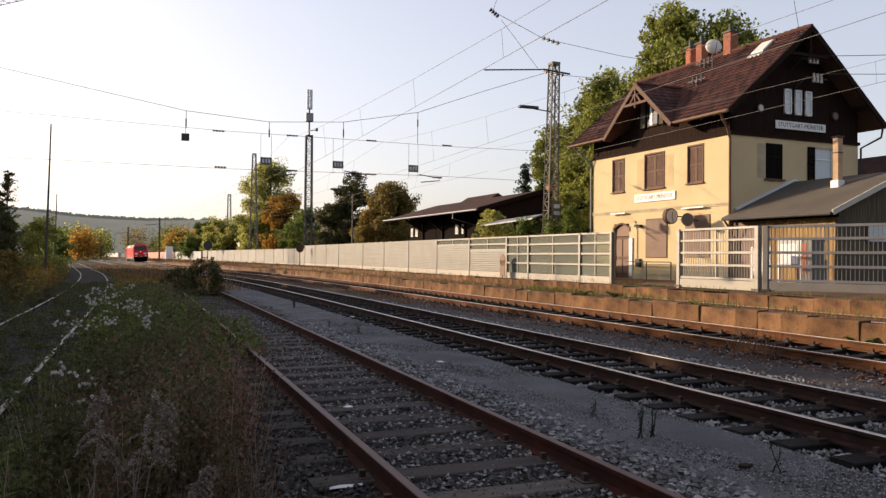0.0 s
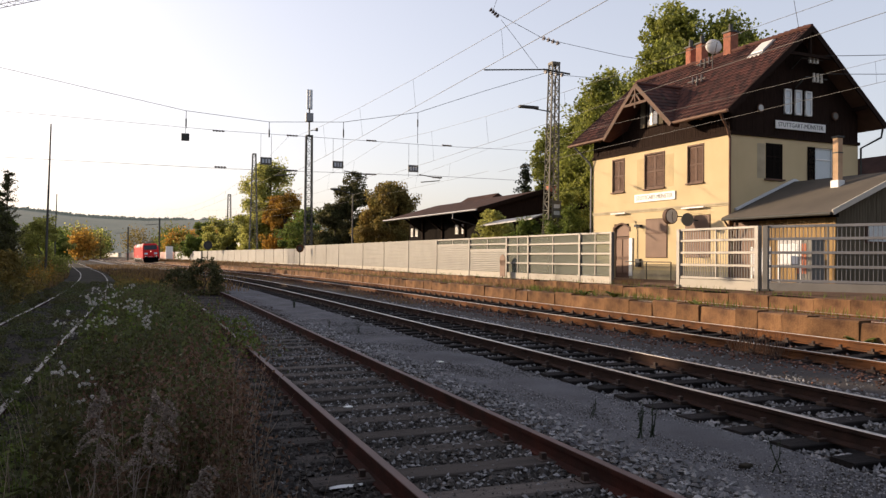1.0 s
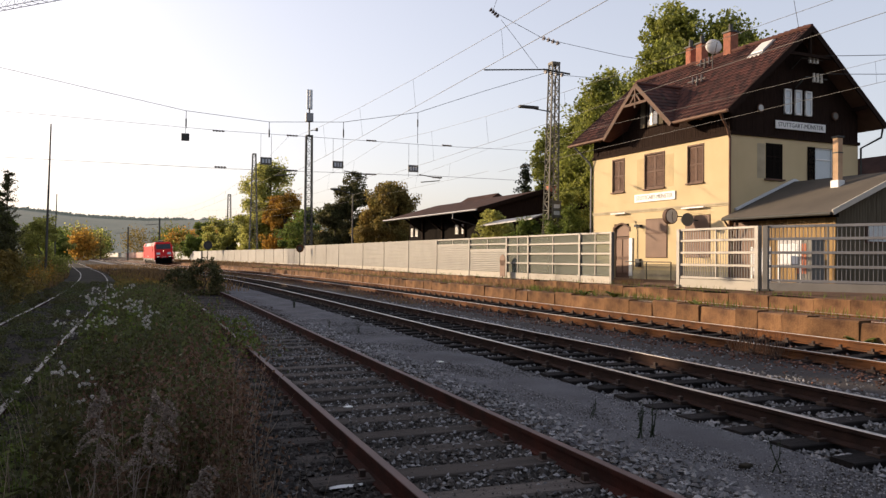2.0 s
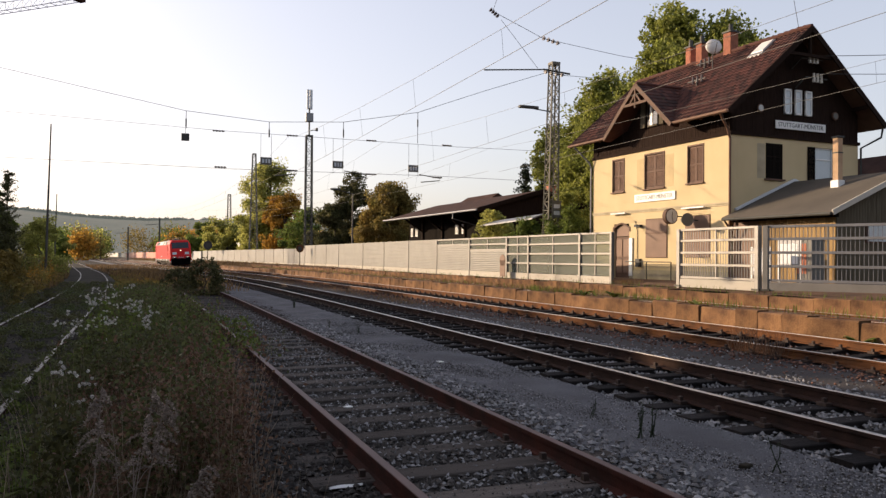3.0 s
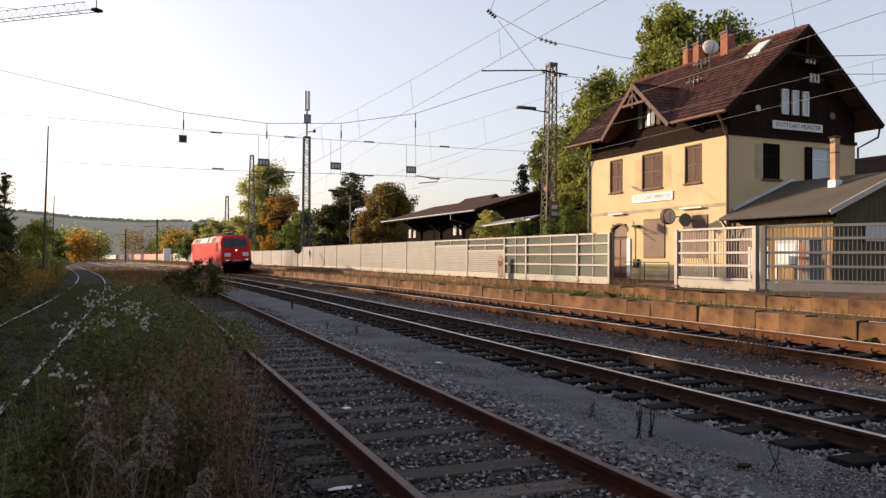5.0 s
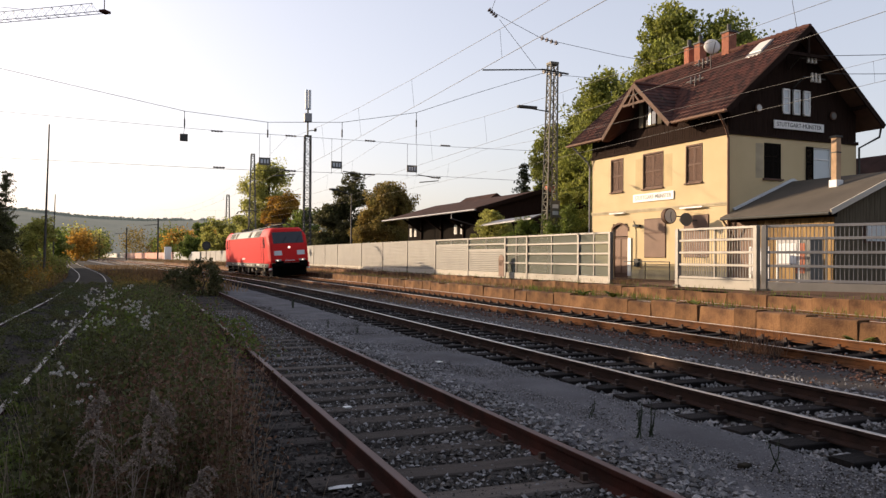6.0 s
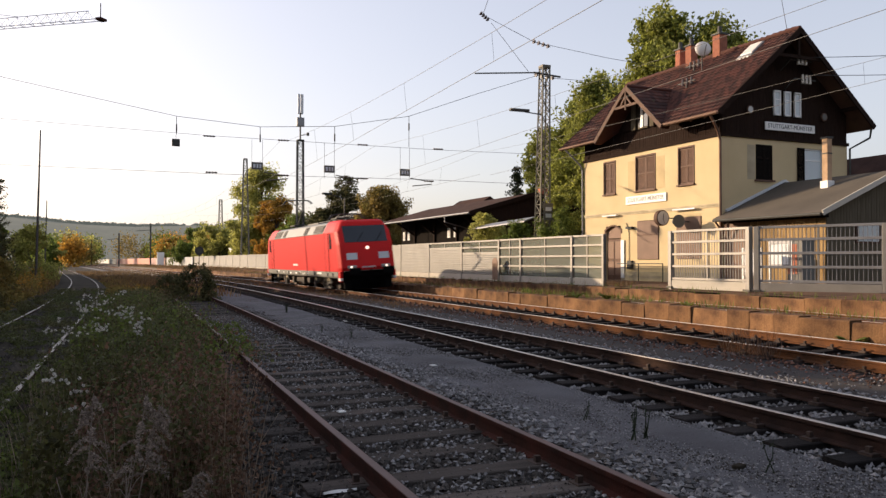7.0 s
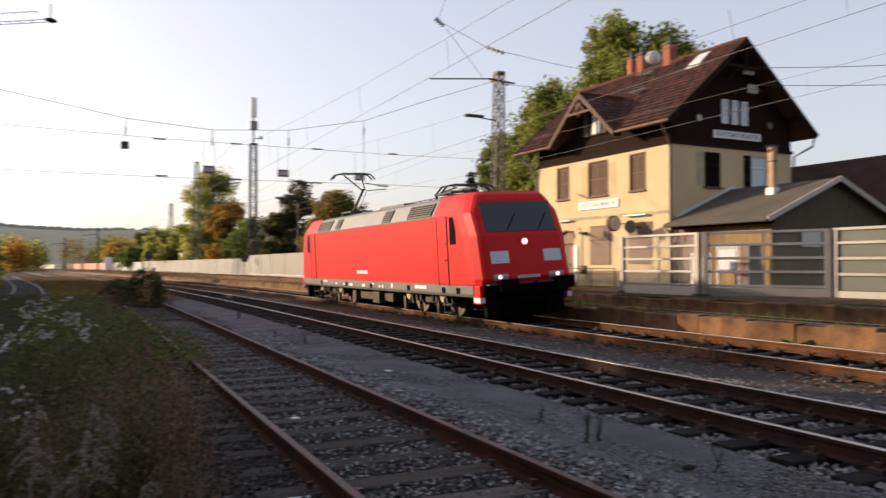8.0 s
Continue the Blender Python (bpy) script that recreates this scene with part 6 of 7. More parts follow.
def tree(name, label, x, y, h, r, mat, leaf=0.30, n=7000, z0=-0.3, trunk=0.25, low=0.25, tall=1.0, clumps=42, group="trees"):
    """A trunk with limbs; each limb ends in clumps of leaves, so that the outline is uneven."""
    t = thing(name, label, "tree", group, at=pose(x, y, z0))
    wood = Shape()
    top = h * 0.85
    pts = [Vector((0, 0, 0)) + Vector((rng.normal() * 0.03 * i, rng.normal() * 0.03 * i, top * i / 6)) for i in range(7)]
    wood.tube(pts, trunk, 8, trunk * 0.2)
    cs = []
    for k in range(clumps):
        u = rng.uniform(0, 1)
        zc = h * (low + (1 - low) * u)
        # the crown is widest a little below its middle
        rr = r * math.sqrt(max(0.03, 1 - ((u - 0.42) / 0.60) ** 2)) * rng.uniform(0.35, 1.0) * (0.85 if u > 0.8 else 1)
        an = rng.uniform(0, 2 * math.pi)
        c = Vector((rr * math.cos(an), rr * math.sin(an), zc - r * 0.1))
        cs.append(c)
        root = pts[min(6, max(1, int(6 * min(1, zc / top * 0.75))))]
        if k % 2 == 0:
            wood.tube([root, root.lerp(c, 0.5) + Vector((0, 0, 0.05 * h)), c], trunk * 0.28, 5, trunk * 0.06)
    part("trunk", wood, M["bark"], t)
    # each limb's end carries a few sprays of leaves round it
    per = n // (clumps * 5)
    pos = []
    for c in cs:
        big = r * rng.uniform(0.16, 0.34)
        for d in unit(5) * big * rng.uniform(0.3, 1.1, (5, 1)):
            q = np.clip(rng.normal(size=(per, 3)), -1.5, 1.5) * big * rng.uniform(0.28, 0.46) * np.array([1, 1, 0.75 * tall])
            pos.append(q + d + np.array(c))
    leaf_quads("crown", np.concatenate(pos), leaf, mat, t)
    return t


# tall poplars and trees behind the station
for i, (x, y, h, r) in enumerate(((37.5, 49, 20.2, 4.3), (40.5, 46, 18.6, 4.0), (40.5, 62, 18.2, 4.2), (41.5, 66.5, 16.8, 4.0), (44.5, 47, 16.6, 3.2), (47.5, 50, 18.0, 3.4), (43, 60, 17.5, 4.6), (41.0, 72, 14.6, 3.8), (38.2, 58, 12.5, 2.6))):
    tree("poplar", "tall green broadleaf tree behind the station", x, y, h, r, M["leaf_pop"], 0.16, 42000, 0.4, 0.35, 0.05, 1.1, 120, "trees behind the station")
for x, y, h in ((36.5, 71, 10.9), (38.3, 70, 9.2)):
    t = thing("spruce", "dark spruce with drooping branches behind the shed roof", "tree", at=pose(x, y, 0.4))
    limbs, pos = Shape().tube([(0, 0, 0), (0, 0, h)], 0.16, 8, 0.02), []
    for k in range(110):
        u = rng.uniform(0.02, 1.0)
        ln, an = (0.25 + 3.0 * u) * rng.uniform(0.55, 1.1), rng.uniform(0, 6.283)
        a = np.array([0, 0, h * (1 - 0.85 * u)])
        b = a + np.array([ln * math.cos(an), ln * math.sin(an), -0.12 * ln])
        limbs.tube([tuple(a), tuple((a + b) / 2 + np.array([0, 0, -0.06 * ln])), tuple(b)], 0.03, 4, 0.008)
        m = int(30 + 60 * u)
        f = rng.uniform(0.15, 1, (m, 1))
        pos.append(a + (b - a) * f + rng.normal(size=(m, 3)) * 0.11 - np.array([0, 0, 0.12]) * rng.uniform(0, 1, (m, 1)))
    part("trunk", limbs, M["bark"], t)
    leaf_quads("needles", np.concatenate(pos), 0.12, M["needle"], t)
# trees beyond the barrier
tree("tree", "tall pale green tree beside the far mast", 22.8, 148, 18.2, 5.9, M["leaf_yl"], 0.21, 42000, 0.4, 0.4, 0.06, 1.2, 90)
tree("tree", "orange-tinted autumn tree beyond the barrier", 24.3, 141, 12.0, 4.4, M["leaf_or"], 0.19, 30000, 0.4, 0.3, 0.03, 1.0, 80)
tree("tree", "green bushy tree beyond the barrier", 25.8, 125, 8.5, 5.0, M["leaf"], 0.18, 20000, 0.4, 0.3, 0.05)
tree("tree", "dark green bushy tree beyond the barrier", 25.5, 108, 8.3, 4.0, M["leaf_dk"], 0.18, 20000, 0.4, 0.3, 0.05)
tree("tree", "dark oval tree beyond the barrier", 27.8, 107, 12.6, 3.2, M["leaf_dk"], 0.16, 30000, 0.4, 0.3, 0.03, 1.2, 80)
tree("tree", "broad brownish autumn tree beyond the barrier", 30.3, 98, 10.2, 4.4, M["leaf_br"], 0.16, 34000, 0.4, 0.3, 0.03, 1.0, 80)
tree("tree", "broad green tree by the shed", 32.5, 100, 8.6, 4.0, M["leaf_br"], 0.17, 14000, 0.4, 0.3, 0.05)
tree("shrub", "light green shrub behind the barrier", 23.2, 49.5, 4.2, 1.7, M["leaf_yl"], 0.075, 12000, 0.5, 0.08, 0.02, group="shrubs")
tree("shrub", "green shrub behind the barrier", 22.2, 42.5, 3.4, 1.4, M["leaf"], 0.07, 11000, 0.5, 0.08, 0.02, group="shrubs")
tree("shrub", "green shrub beside the station corner", 23.0, 39.5, 4.2, 1.5, M["leaf"], 0.07, 11000, 0.5, 0.08, 0.02, group="shrubs")
tree("shrub", "tall bush beside the station corner", 24.2, 41.0, 5.2, 1.6, M["leaf_pop"], 0.07, 11000, 0.5, 0.08, 0.02, group="shrubs")
for x, y, h, r, mt in ((16.5, 165, 9, 5, "leaf_yl"), (12.5, 175, 8, 4.5, "leaf"), (21, 170, 10, 5, "leaf"), (26, 165, 11, 5, "leaf_or")):
    tree("tree", "autumn tree beyond the low wall", x, y, h, r, M[mt], 0.22, 16000, 0.2, 0.3, 0.03)
# trees and bushes on the weedy side
def sapling(name, label, x, y, h, r, mat, twigs, per, leaf):
    """A slim young tree: a leader with many rising twigs, each with small leaves along it."""
    t = thing(name, label, "tree", "trees", at=pose(x, y, -0.4))
    wood, pos = Shape().tube([(0, 0, 0), (0.06, 0, h * 0.5), (0.02, 0.03, h)], 0.05, 7, 0.008), []
    for k in range(twigs):
        u = rng.uniform(0.05, 0.97)
        ln, an = (r * (1 - u) ** 0.8 + 0.18) * rng.uniform(0.5, 1.1), rng.uniform(0, 6.283)
        a = np.array([0.04, 0, h * u])
        b = a + np.array([ln * math.cos(an), ln * math.sin(an), ln * rng.uniform(0.1, 0.7)])
        wood.tube([tuple(a), tuple((a + b) / 2), tuple(b)], 0.012, 4, 0.004)
        f = rng.uniform(0.15, 1.05, (per, 1))
        pos.append(a + (b - a) * f + rng.normal(size=(per, 3)) * 0.06)
    part("trunk", wood, M["bark"], t)
    leaf_quads("leaves", np.concatenate(pos), leaf, mat, t)


for x, y, h, r in ((-6.25, 44, 6.1, 1.15), (-6.75, 43, 5.2, 1.2), (-5.9, 41, 3.6, 1.0), (-5.5, 37, 2.7, 0.9)):
    sapling("sapling", "thin young tree at the edge of the weeds", x, y, h, r, M["leaf_dk"], 110, 60, 0.045)
tree("shrub", "dark shrub among the weeds", -6.6, 40, 2.6, 1.5, M["leaf"], 0.06, 8000, -0.4, 0.06, 0.0, group="shrubs")
tree("shrub", "yellow-green shrub among the weeds", -6.9, 66, 4.4, 2.2, M["leaf_yl"], 0.09, 11000, -0.4, 0.06, 0.0, group="shrubs")
tree("shrub", "dark shrub among the weeds", -7.0, 30, 2.2, 1.8, M["leaf_br"], 0.06, 8000, -0.4, 0.05, 0.0, group="shrubs")
tree("shrub", "dark shrub beside the overgrown siding", -5.6, 26, 2.3, 1.4, M["leaf_dk"], 0.06, 6000, -0.4, 0.05, 0.0, group="shrubs")
tree("shrub", "dark shrub beside the overgrown siding", -5.0, 34, 1.9, 1.2, M["leaf_br"], 0.05, 8000, -0.4, 0.05, 0.0, group="shrubs")
tree("shrub", "low dark shrub beside the overgrown siding", -4.6, 19, 1.3, 1.0, M["leaf_dk"], 0.045, 5000, -0.4, 0.04, 0.0, group="shrubs")
tree("shrub", "dark dense bush growing on the end of the siding", 2.55, 34.2, 1.75, 0.95, M["leaf_dk"], 0.055, 5000, -0.4, 0.04, 0.0, group="shrubs")
tree("shrub", "small dark bush at the end of the siding", 1.5, 35.5, 1.3, 0.7, M["leaf_dk"], 0.05, 2500, -0.4, 0.03, 0.0, group="shrubs")
# the belt of trees on the sunny side, out of sight, whose shade lies over the near tracks
for i, y in enumerate(np.arange(-30, 108, 3.3)):
    tree("tree", "broad tree in the belt along the yard", -18.5 + rng.uniform(-0.8, 0.8), y + rng.uniform(-1, 1), 10.15 + rng.uniform(-0.4, 0.4), 3.4, M["leaf"], 0.75, 3800, -0.4, 0.3, 0.0, group="tree belt")


# unseen trees added behind the camera; they cut sky light and reflections
for i, x in enumerate(np.arange(-16, 62, 6.0)):
    tree("tree", "unseen tree added behind the camera to block sky light", x, -34 + rng.uniform(-3, 3), 20 + rng.uniform(-2, 2), 5.6, M["leaf"], 0.9, 2800, -0.4, 0.3, 0.0, group="tree belt")


def far_woods():
    """The far line of autumn trees, one mass of foliage a colour."""
    for mt, count, seed in (("leaf_br", 40, 1), ("leaf_or", 16, 2), ("leaf", 40, 3), ("leaf_yl", 14, 4)):
        r = np.random.default_rng(seed)
        pos = []
        for k in range(count):
            be = r.uniform(-0.12, 0.22)
            d = r.uniform(240, 420) if be < 0.11 else r.uniform(190, 300)
            hh = r.uniform(7, 12.5) * (d / 300)
            x, y = d * math.sin(be), d * math.cos(be)
            if x < 33 - 0.09 * y and be > -0.035 and x > 10 - 0.09 * y:
                x += 22
            q = unit(1100) * (r.uniform(0.15, 1, (1100, 1)) ** 0.5) * np.array([hh * 0.45, hh * 0.45, hh * 0.5]) * (1 + 0.18 * r.normal(size=(1100, 1)))
            q[:, 2] = np.abs(q[:, 2] + hh * 0.5)
            pos.append(q + np.array([x, y, 0]))
        ob = leaf_quads("far_woods", np.concatenate(pos), 0.5, M[mt])
        tagged(ob, "far line of autumn trees along the railway", "woods", kind="stuff")


far_woods()


def hills():
    sh = Shape()
    nx, rows = 90, []
    for j, (d, k) in enumerate(((900, 0.0), (1050, 0.25), (1200, 0.55), (1330, 0.82), (1450, 1.0), (1700, 1.02), (2200, 0.9))):
        row = []
        for i in range(nx):
            an = -0.9 + 2.3 * i / (nx - 1)
            peak = np.interp(an, [-0.9, -0.12, -0.06, 0.0, 0.08, 0.25, 0.6, 1.4], [78, 75, 66, 64, 66, 64, 55, 50])
            z = -1 + peak * k + noise.noise((an * 9, d * 0.003, 0)) * 3.5 * k
            row.append((d * math.sin(an), d * math.cos(an), z))
        rows.append(row)
    sh.add([p for r in rows for p in r], [(i * nx + k, i * nx + k + 1, (i + 1) * nx + k + 1, (i + 1) * nx + k) for i in range(len(rows) - 1) for k in range(nx - 1)])
    tagged(part("hill", sh, M["hill"], smooth=True), "long vineyard hill with a wooded crest, glowing in place of haze", "hill", kind="structure")
    pos = []
    for k in range(420):
        an = rng.uniform(-0.3, 0.35)
        if rng.uniform() < 0.45:
            an = rng.choice([-0.14, -0.1, -0.075, -0.05, -0.02, 0.035]) + rng.normal() * 0.018
        peak = np.interp(an, [-0.9, -0.12, -0.06, 0.0, 0.08, 0.25, 0.6, 1.4], [78, 75, 66, 64, 66, 64, 55, 50])
        hh = rng.uniform(3, 9)
        q = unit(60) * rng.uniform(0.4, 1, (60, 1)) * np.array([hh * 0.6, hh * 0.6, hh * 0.5])
        pos.append(q + np.array([1450 * math.sin(an), 1450 * math.cos(an), peak - 3 + hh * 0.3]))
    tagged(leaf_quads("hill_trees", np.concatenate(pos), 1.5, M["crest"]), "row of trees on the hill crest, glowing in place of haze", "woods", kind="stuff")


hills()

# ---- loose stones ----
def stones(name, zones, mat, label, seed):
    """Angular stones, one mesh a kind; zones: x0, x1, y0, y1, z, count, size, thinning."""
    r = np.random.default_rng(seed)
    base = np.array([(1, 0, 0), (-1, 0, 0), (0, 1, 0), (0, -1, 0), (0, 0, 1), (0, 0, -1)], float)
    tri = np.array([(0, 2, 4), (2, 1, 4), (1, 3, 4), (3, 0, 4), (2, 0, 5), (1, 2, 5), (3, 1, 5), (0, 3, 5)])
    vs, fs, k = [], [], 0
    for x0, x1, y0, y1, z, n, size, pw in zones:
        y = y0 + (y1 - y0) * r.uniform(0, 1, n) ** pw
        x = r.uniform(x0, x1, n) - np.array([curve_off(v) for v in y])
        s = size * r.uniform(0.45, 1.25, (n, 1, 3)) * np.array([1, 1, 0.75])
        p = base[None] * s + r.normal(size=(n, 6, 3)) * size * 0.16
        an = r.uniform(0, 6.283, n)
        c, q = np.cos(an)[:, None], np.sin(an)[:, None]
        p = np.stack([p[:, :, 0] * c - p[:, :, 1] * q, p[:, :, 0] * q + p[:, :, 1] * c, p[:, :, 2]], 2)
        p += np.stack([x, y, z + r.uniform(-0.3, 0.35, n) * size], 1)[:, None]
        vs.append(p.reshape(-1, 3))
        fs.append((tri[None] + (k + np.arange(n) * 6)[:, None, None]).reshape(-1, 3))
        k += n * 6
    me = bpy.data.meshes.new(name)
    me.from_pydata(np.concatenate(vs).tolist(), [], np.concatenate(fs).tolist())
    me.materials.append(mat)
    return tagged(new(name, me), label, "ballast", kind="stuff")


stones("ballast_stones", [(-3.4, -0.9, 4, 42, -0.05, 5000, 0.030, 1.5), (0.7, 3.95, -9, 2.4, -0.187, 5000, 0.028, 1.0), (5.1, 9.2, -9, 3, -0.21, 5500, 0.033, 1.0), (0.75, 1.56, 2.2, 24, -0.155, 5000, 0.028, 1.6), (0.45, 1.6, 2.2, 22, -0.182, 7500, 0.027, 1.7), (1.70, 3.10, 2.5, 30, -0.165, 17000, 0.028, 1.7), (3.20, 3.95, 2.5, 30, -0.16, 4200, 0.032, 1.7), (5.1, 5.85, 3, 40, -0.235, 2500, 0.035, 1.6), (3.7, 5.2, 2.3, 20, -0.148, 12000, 0.012, 1.6), (6.0, 7.35, 3, 45, -0.225, 5000, 0.033, 1.6), (7.45, 8.5, 3, 45, -0.21, 3600, 0.035, 1.6)], M["stone"], "dark angular ballast stones", 11)
stones("pale_stones", [(5.05, 5.85, 3, 32, -0.218, 4200, 0.036, 1.5), (6.0, 7.35, 3, 32, -0.210, 5200, 0.035, 1.5), (7.45, 8.5, 3, 40, -0.20, 2600, 0.036, 1.5), (3.25, 4.05, 2.5, 20, -0.14, 2300, 0.033, 1.5), (1.7, 3.1, 2.5, 24, -0.158, 3800, 0.024, 1.5), (1.7, 3.1, 2.5, 24, -0.142, 420, 0.022, 1.4), (0.4, 1.5, 2.2, 14, -0.175, 900, 0.024, 1.3), (3.7, 5.2, 2.3, 22, -0.146, 20000, 0.010, 1.6), (3.7, 5.3, -9, 2.4, -0.146, 3000, 0.010, 1.0), (8.2, 8.75, 4, 40, -0.205, 1600, 0.032, 1.5), (8.8, 10.4, 5, 34, -0.21, 500, 0.024, 1.4), (10.6, 11.9, 5, 34, -0.19, 1000, 0.03, 1.4)], M["stone_pale"], "pale grey ballast stones", 12)
stones("rusty_stones", [(9.5, 10.45, 4, 60, -0.215, 3600, 0.030, 1.4), (8.4, 9.6, 4, 60, -0.225, 700, 0.022, 1.4), (10.6, 12.0, 4, 50, -0.20, 5000, 0.030, 1.4), (12.1, 13.2, 4, 50, -0.20, 2500, 0.036, 1.4)], M["stone_rust"], "rust-coloured ballast stones and leaf litter", 13)


# ---- weeds, as masses that nobody could count ----
def in_weeds(r, n, x0, x1, y0, y1, pw=1.5):
    y = y0 + (y1 - y0) * r.uniform(0, 1, n) ** pw
    x = r.uniform(x0, x1, n)
    return x, y


def height_at(x, y, seed):
    return np.array([0.5 + 0.5 * noise.noise((a * 1.1 + seed, b * 0.55, seed)) for a, b in zip(x, y)])


def weed_mass(name, mat, zones, leaf, label, seed, tall=0.85):
    """Leaves on many stems; zones: x0, x1, y0, y1, stems, height, leaves on each."""
    r = np.random.default_rng(seed)
    cen, stem_a, stem_b = [], [], []
    for x0, x1, y0, y1, n, hh, per in zones:
        x, y = in_weeds(r, n, x0, x1, y0, y1)
        h = hh * np.clip(3.4 * height_at(x, y, seed) - 0.95, 0.16, 1.45) * r.uniform(0.55, 1.15, n)
        if x1 > -1.5:
            h = np.minimum(h, np.maximum(0.15, (1.70 - 0.03 * y) * r.uniform(0.8, 1.0, n)))
        off = np.array([curve_off(v) for v in y])
        lean = r.normal(size=(n, 2)) * 0.16 * h[:, None]
        u = r.uniform(0.12, 1, (n, per)) ** 0.8
        px = (x - off)[:, None] + lean[:, :1] * u + r.normal(size=(n, per)) * 0.055 * (1 + hh * 0.4)
        py = y[:, None] + lean[:, 1:] * u + r.normal(size=(n, per)) * 0.055 * (1 + hh * 0.4)
        pz = -0.28 + h[:, None] * u
        cen.append(np.stack([px, py, pz], 2).reshape(-1, 3))
        base = np.stack([x - off, y, np.full(n, -0.32)], 1)
        tip = base + np.stack([lean[:, 0], lean[:, 1], h], 1)
        stem_a.append((base + tip) / 2)
        stem_b.append((tip - base) / 2)
    ob = leaf_quads(name, np.concatenate(cen), leaf, mat)
    tagged(ob, label, "weeds", kind="stuff")
    return np.concatenate(stem_a), np.concatenate(stem_b)


def blades(name, c, half, width, mat, label, cat="grass"):
    """Thin upright blades or stalks from their middles and half-lengths."""
    n = len(c)
    side = np.cross(half, unit(n))
    side = side / (np.linalg.norm(side, axis=1, keepdims=True) + 1e-6) * width
    ob = quads(name, c, half, side, mat)
    return tagged(ob, label, cat, kind="stuff")


a1, b1 = weed_mass("weed_thicket", M["weed"], [(-0.8, 0.35, 2.6, 4.8, 700, 0.28, 26), (-0.55, 0.40, 4.6, 8, 700, 0.9, 34), (-0.55, 0.60, 7, 30, 2300, 1.2, 30), (-0.95, -0.5, 5, 28, 600, 0.5, 26), (-7.5, -3.9, 6, 42, 1500, 0.8, 26), (0.4, 1.0, 9, 26, 260, 0.7, 26), (-0.7, 1.0, 26, 40, 400, 0.6, 26), (1.6, 2.2, 13, 16, 30, 0.55, 26)], 0.019, "green weeds between the sidings", 21)
a2, b2 = weed_mass("red_weeds", M["redweed"], [(-0.5, 0.60, 2.6, 4.6, 500, 0.3, 20), (-0.4, 0.60, 4.5, 8, 900, 0.9, 20), (-0.5, 1.0, 7, 30, 1200, 1.1, 20), (-7, -3.9, 6, 40, 500, 0.65, 20), (0.1, 0.75, 2.2, 9, 500, 0.45, 14)], 0.015, "reddish withered weeds between the sidings", 22)
a3, b3 = weed_mass("bramble_leaves", M["leaf"], [(-1.5, -0.6, 2.8, 7, 170, 0.40, 14), (-0.5, 0.4, 9, 24, 360, 1.1, 16), (0.5, 1.0, 11, 20, 50, 0.75, 18)], 0.030, "broad green bramble leaves among the weeds", 23)


def weed_clumps(name, mat, zones, leaf, label, seed):
    """Bushy weeds: leaves gathered in lumps, densest at the top; zones: x0, x1, y0, y1, lumps, radius, height, leaves."""
    r = np.random.default_rng(seed)
    pos = []
    for x0, x1, y0, y1, n, rad, hh, per in zones:
        for k in range(n):
            y = y0 + (y1 - y0) * r.uniform() ** 1.2
            x = r.uniform(x0, x1) - curve_off(y)
            h, q = hh * r.uniform(0.55, 1.15), rad * r.uniform(0.6, 1.3)
            if x1 > -1.5:
                h = min(h, max(0.15, 1.62 - 0.03 * y))
            v = unit(per) * r.uniform(0.35, 1.0, (per, 1)) ** 0.5 * np.array([q, q, h * 0.5])
            pos.append(v + np.array([x, y, (-0.05 if x0 < -2.9 and x1 > -2.9 and hh < 0.35 else -0.3) + h * 0.5]))
    tagged(leaf_quads(name, np.concatenate(pos), leaf, mat), label, "weeds", kind="stuff")


weed_clumps("bushy_weeds", M["leaf_dk"], [(-0.5, 0.3, 5.0, 14, 44, 0.20, 1.0, 420), (-0.55, 0.7, 12, 30, 80, 0.28, 1.15, 420), (-7.5, -4.2, 8, 40, 90, 0.35, 0.85, 420), (-3.3, -2.85, 8, 34, 20, 0.14, 0.25, 200)], 0.024, "dark bushy weeds between the sidings", 24)
weed_clumps("leafy_weeds", M["leaf"], [(-1.4, -0.5, 3.2, 7.5, 60, 0.13, 0.42, 150), (-0.5, 0.6, 8, 24, 66, 0.22, 1.2, 360), (0.5, 1.15, 9, 22, 18, 0.16, 0.85, 360), (1.5, 1.9, 12, 16, 4, 0.16, 0.7, 300), (-1.35, -0.85, 5, 18, 18, 0.15, 0.35, 240)], 0.028, "leafy green weeds between the sidings", 25)
weed_clumps("rusty_weeds", M["redweed"], [(-0.4, 0.75, 6, 26, 54, 0.20, 1.05, 360), (0.2, 0.6, 4.2, 7, 22, 0.12, 0.95, 340)], 0.016, "rust-brown withered weeds between the sidings", 26)
weed_clumps("creeping_weeds", M["weed"], [(-3.4, -0.7, 3, 46, 420, 0.20, 0.11, 90), (-3.0, -1.0, 6, 40, 90, 0.16, 0.32, 130)], 0.020, "low weeds creeping over the disused siding", 27)
blades("weed_stems", np.concatenate([a1[::2], a2[::2], a3[::2]]), np.concatenate([b1[::2], b2[::2], b3[::2]]), 0.004, M["dry"], "thin dry weed stems", "weeds")


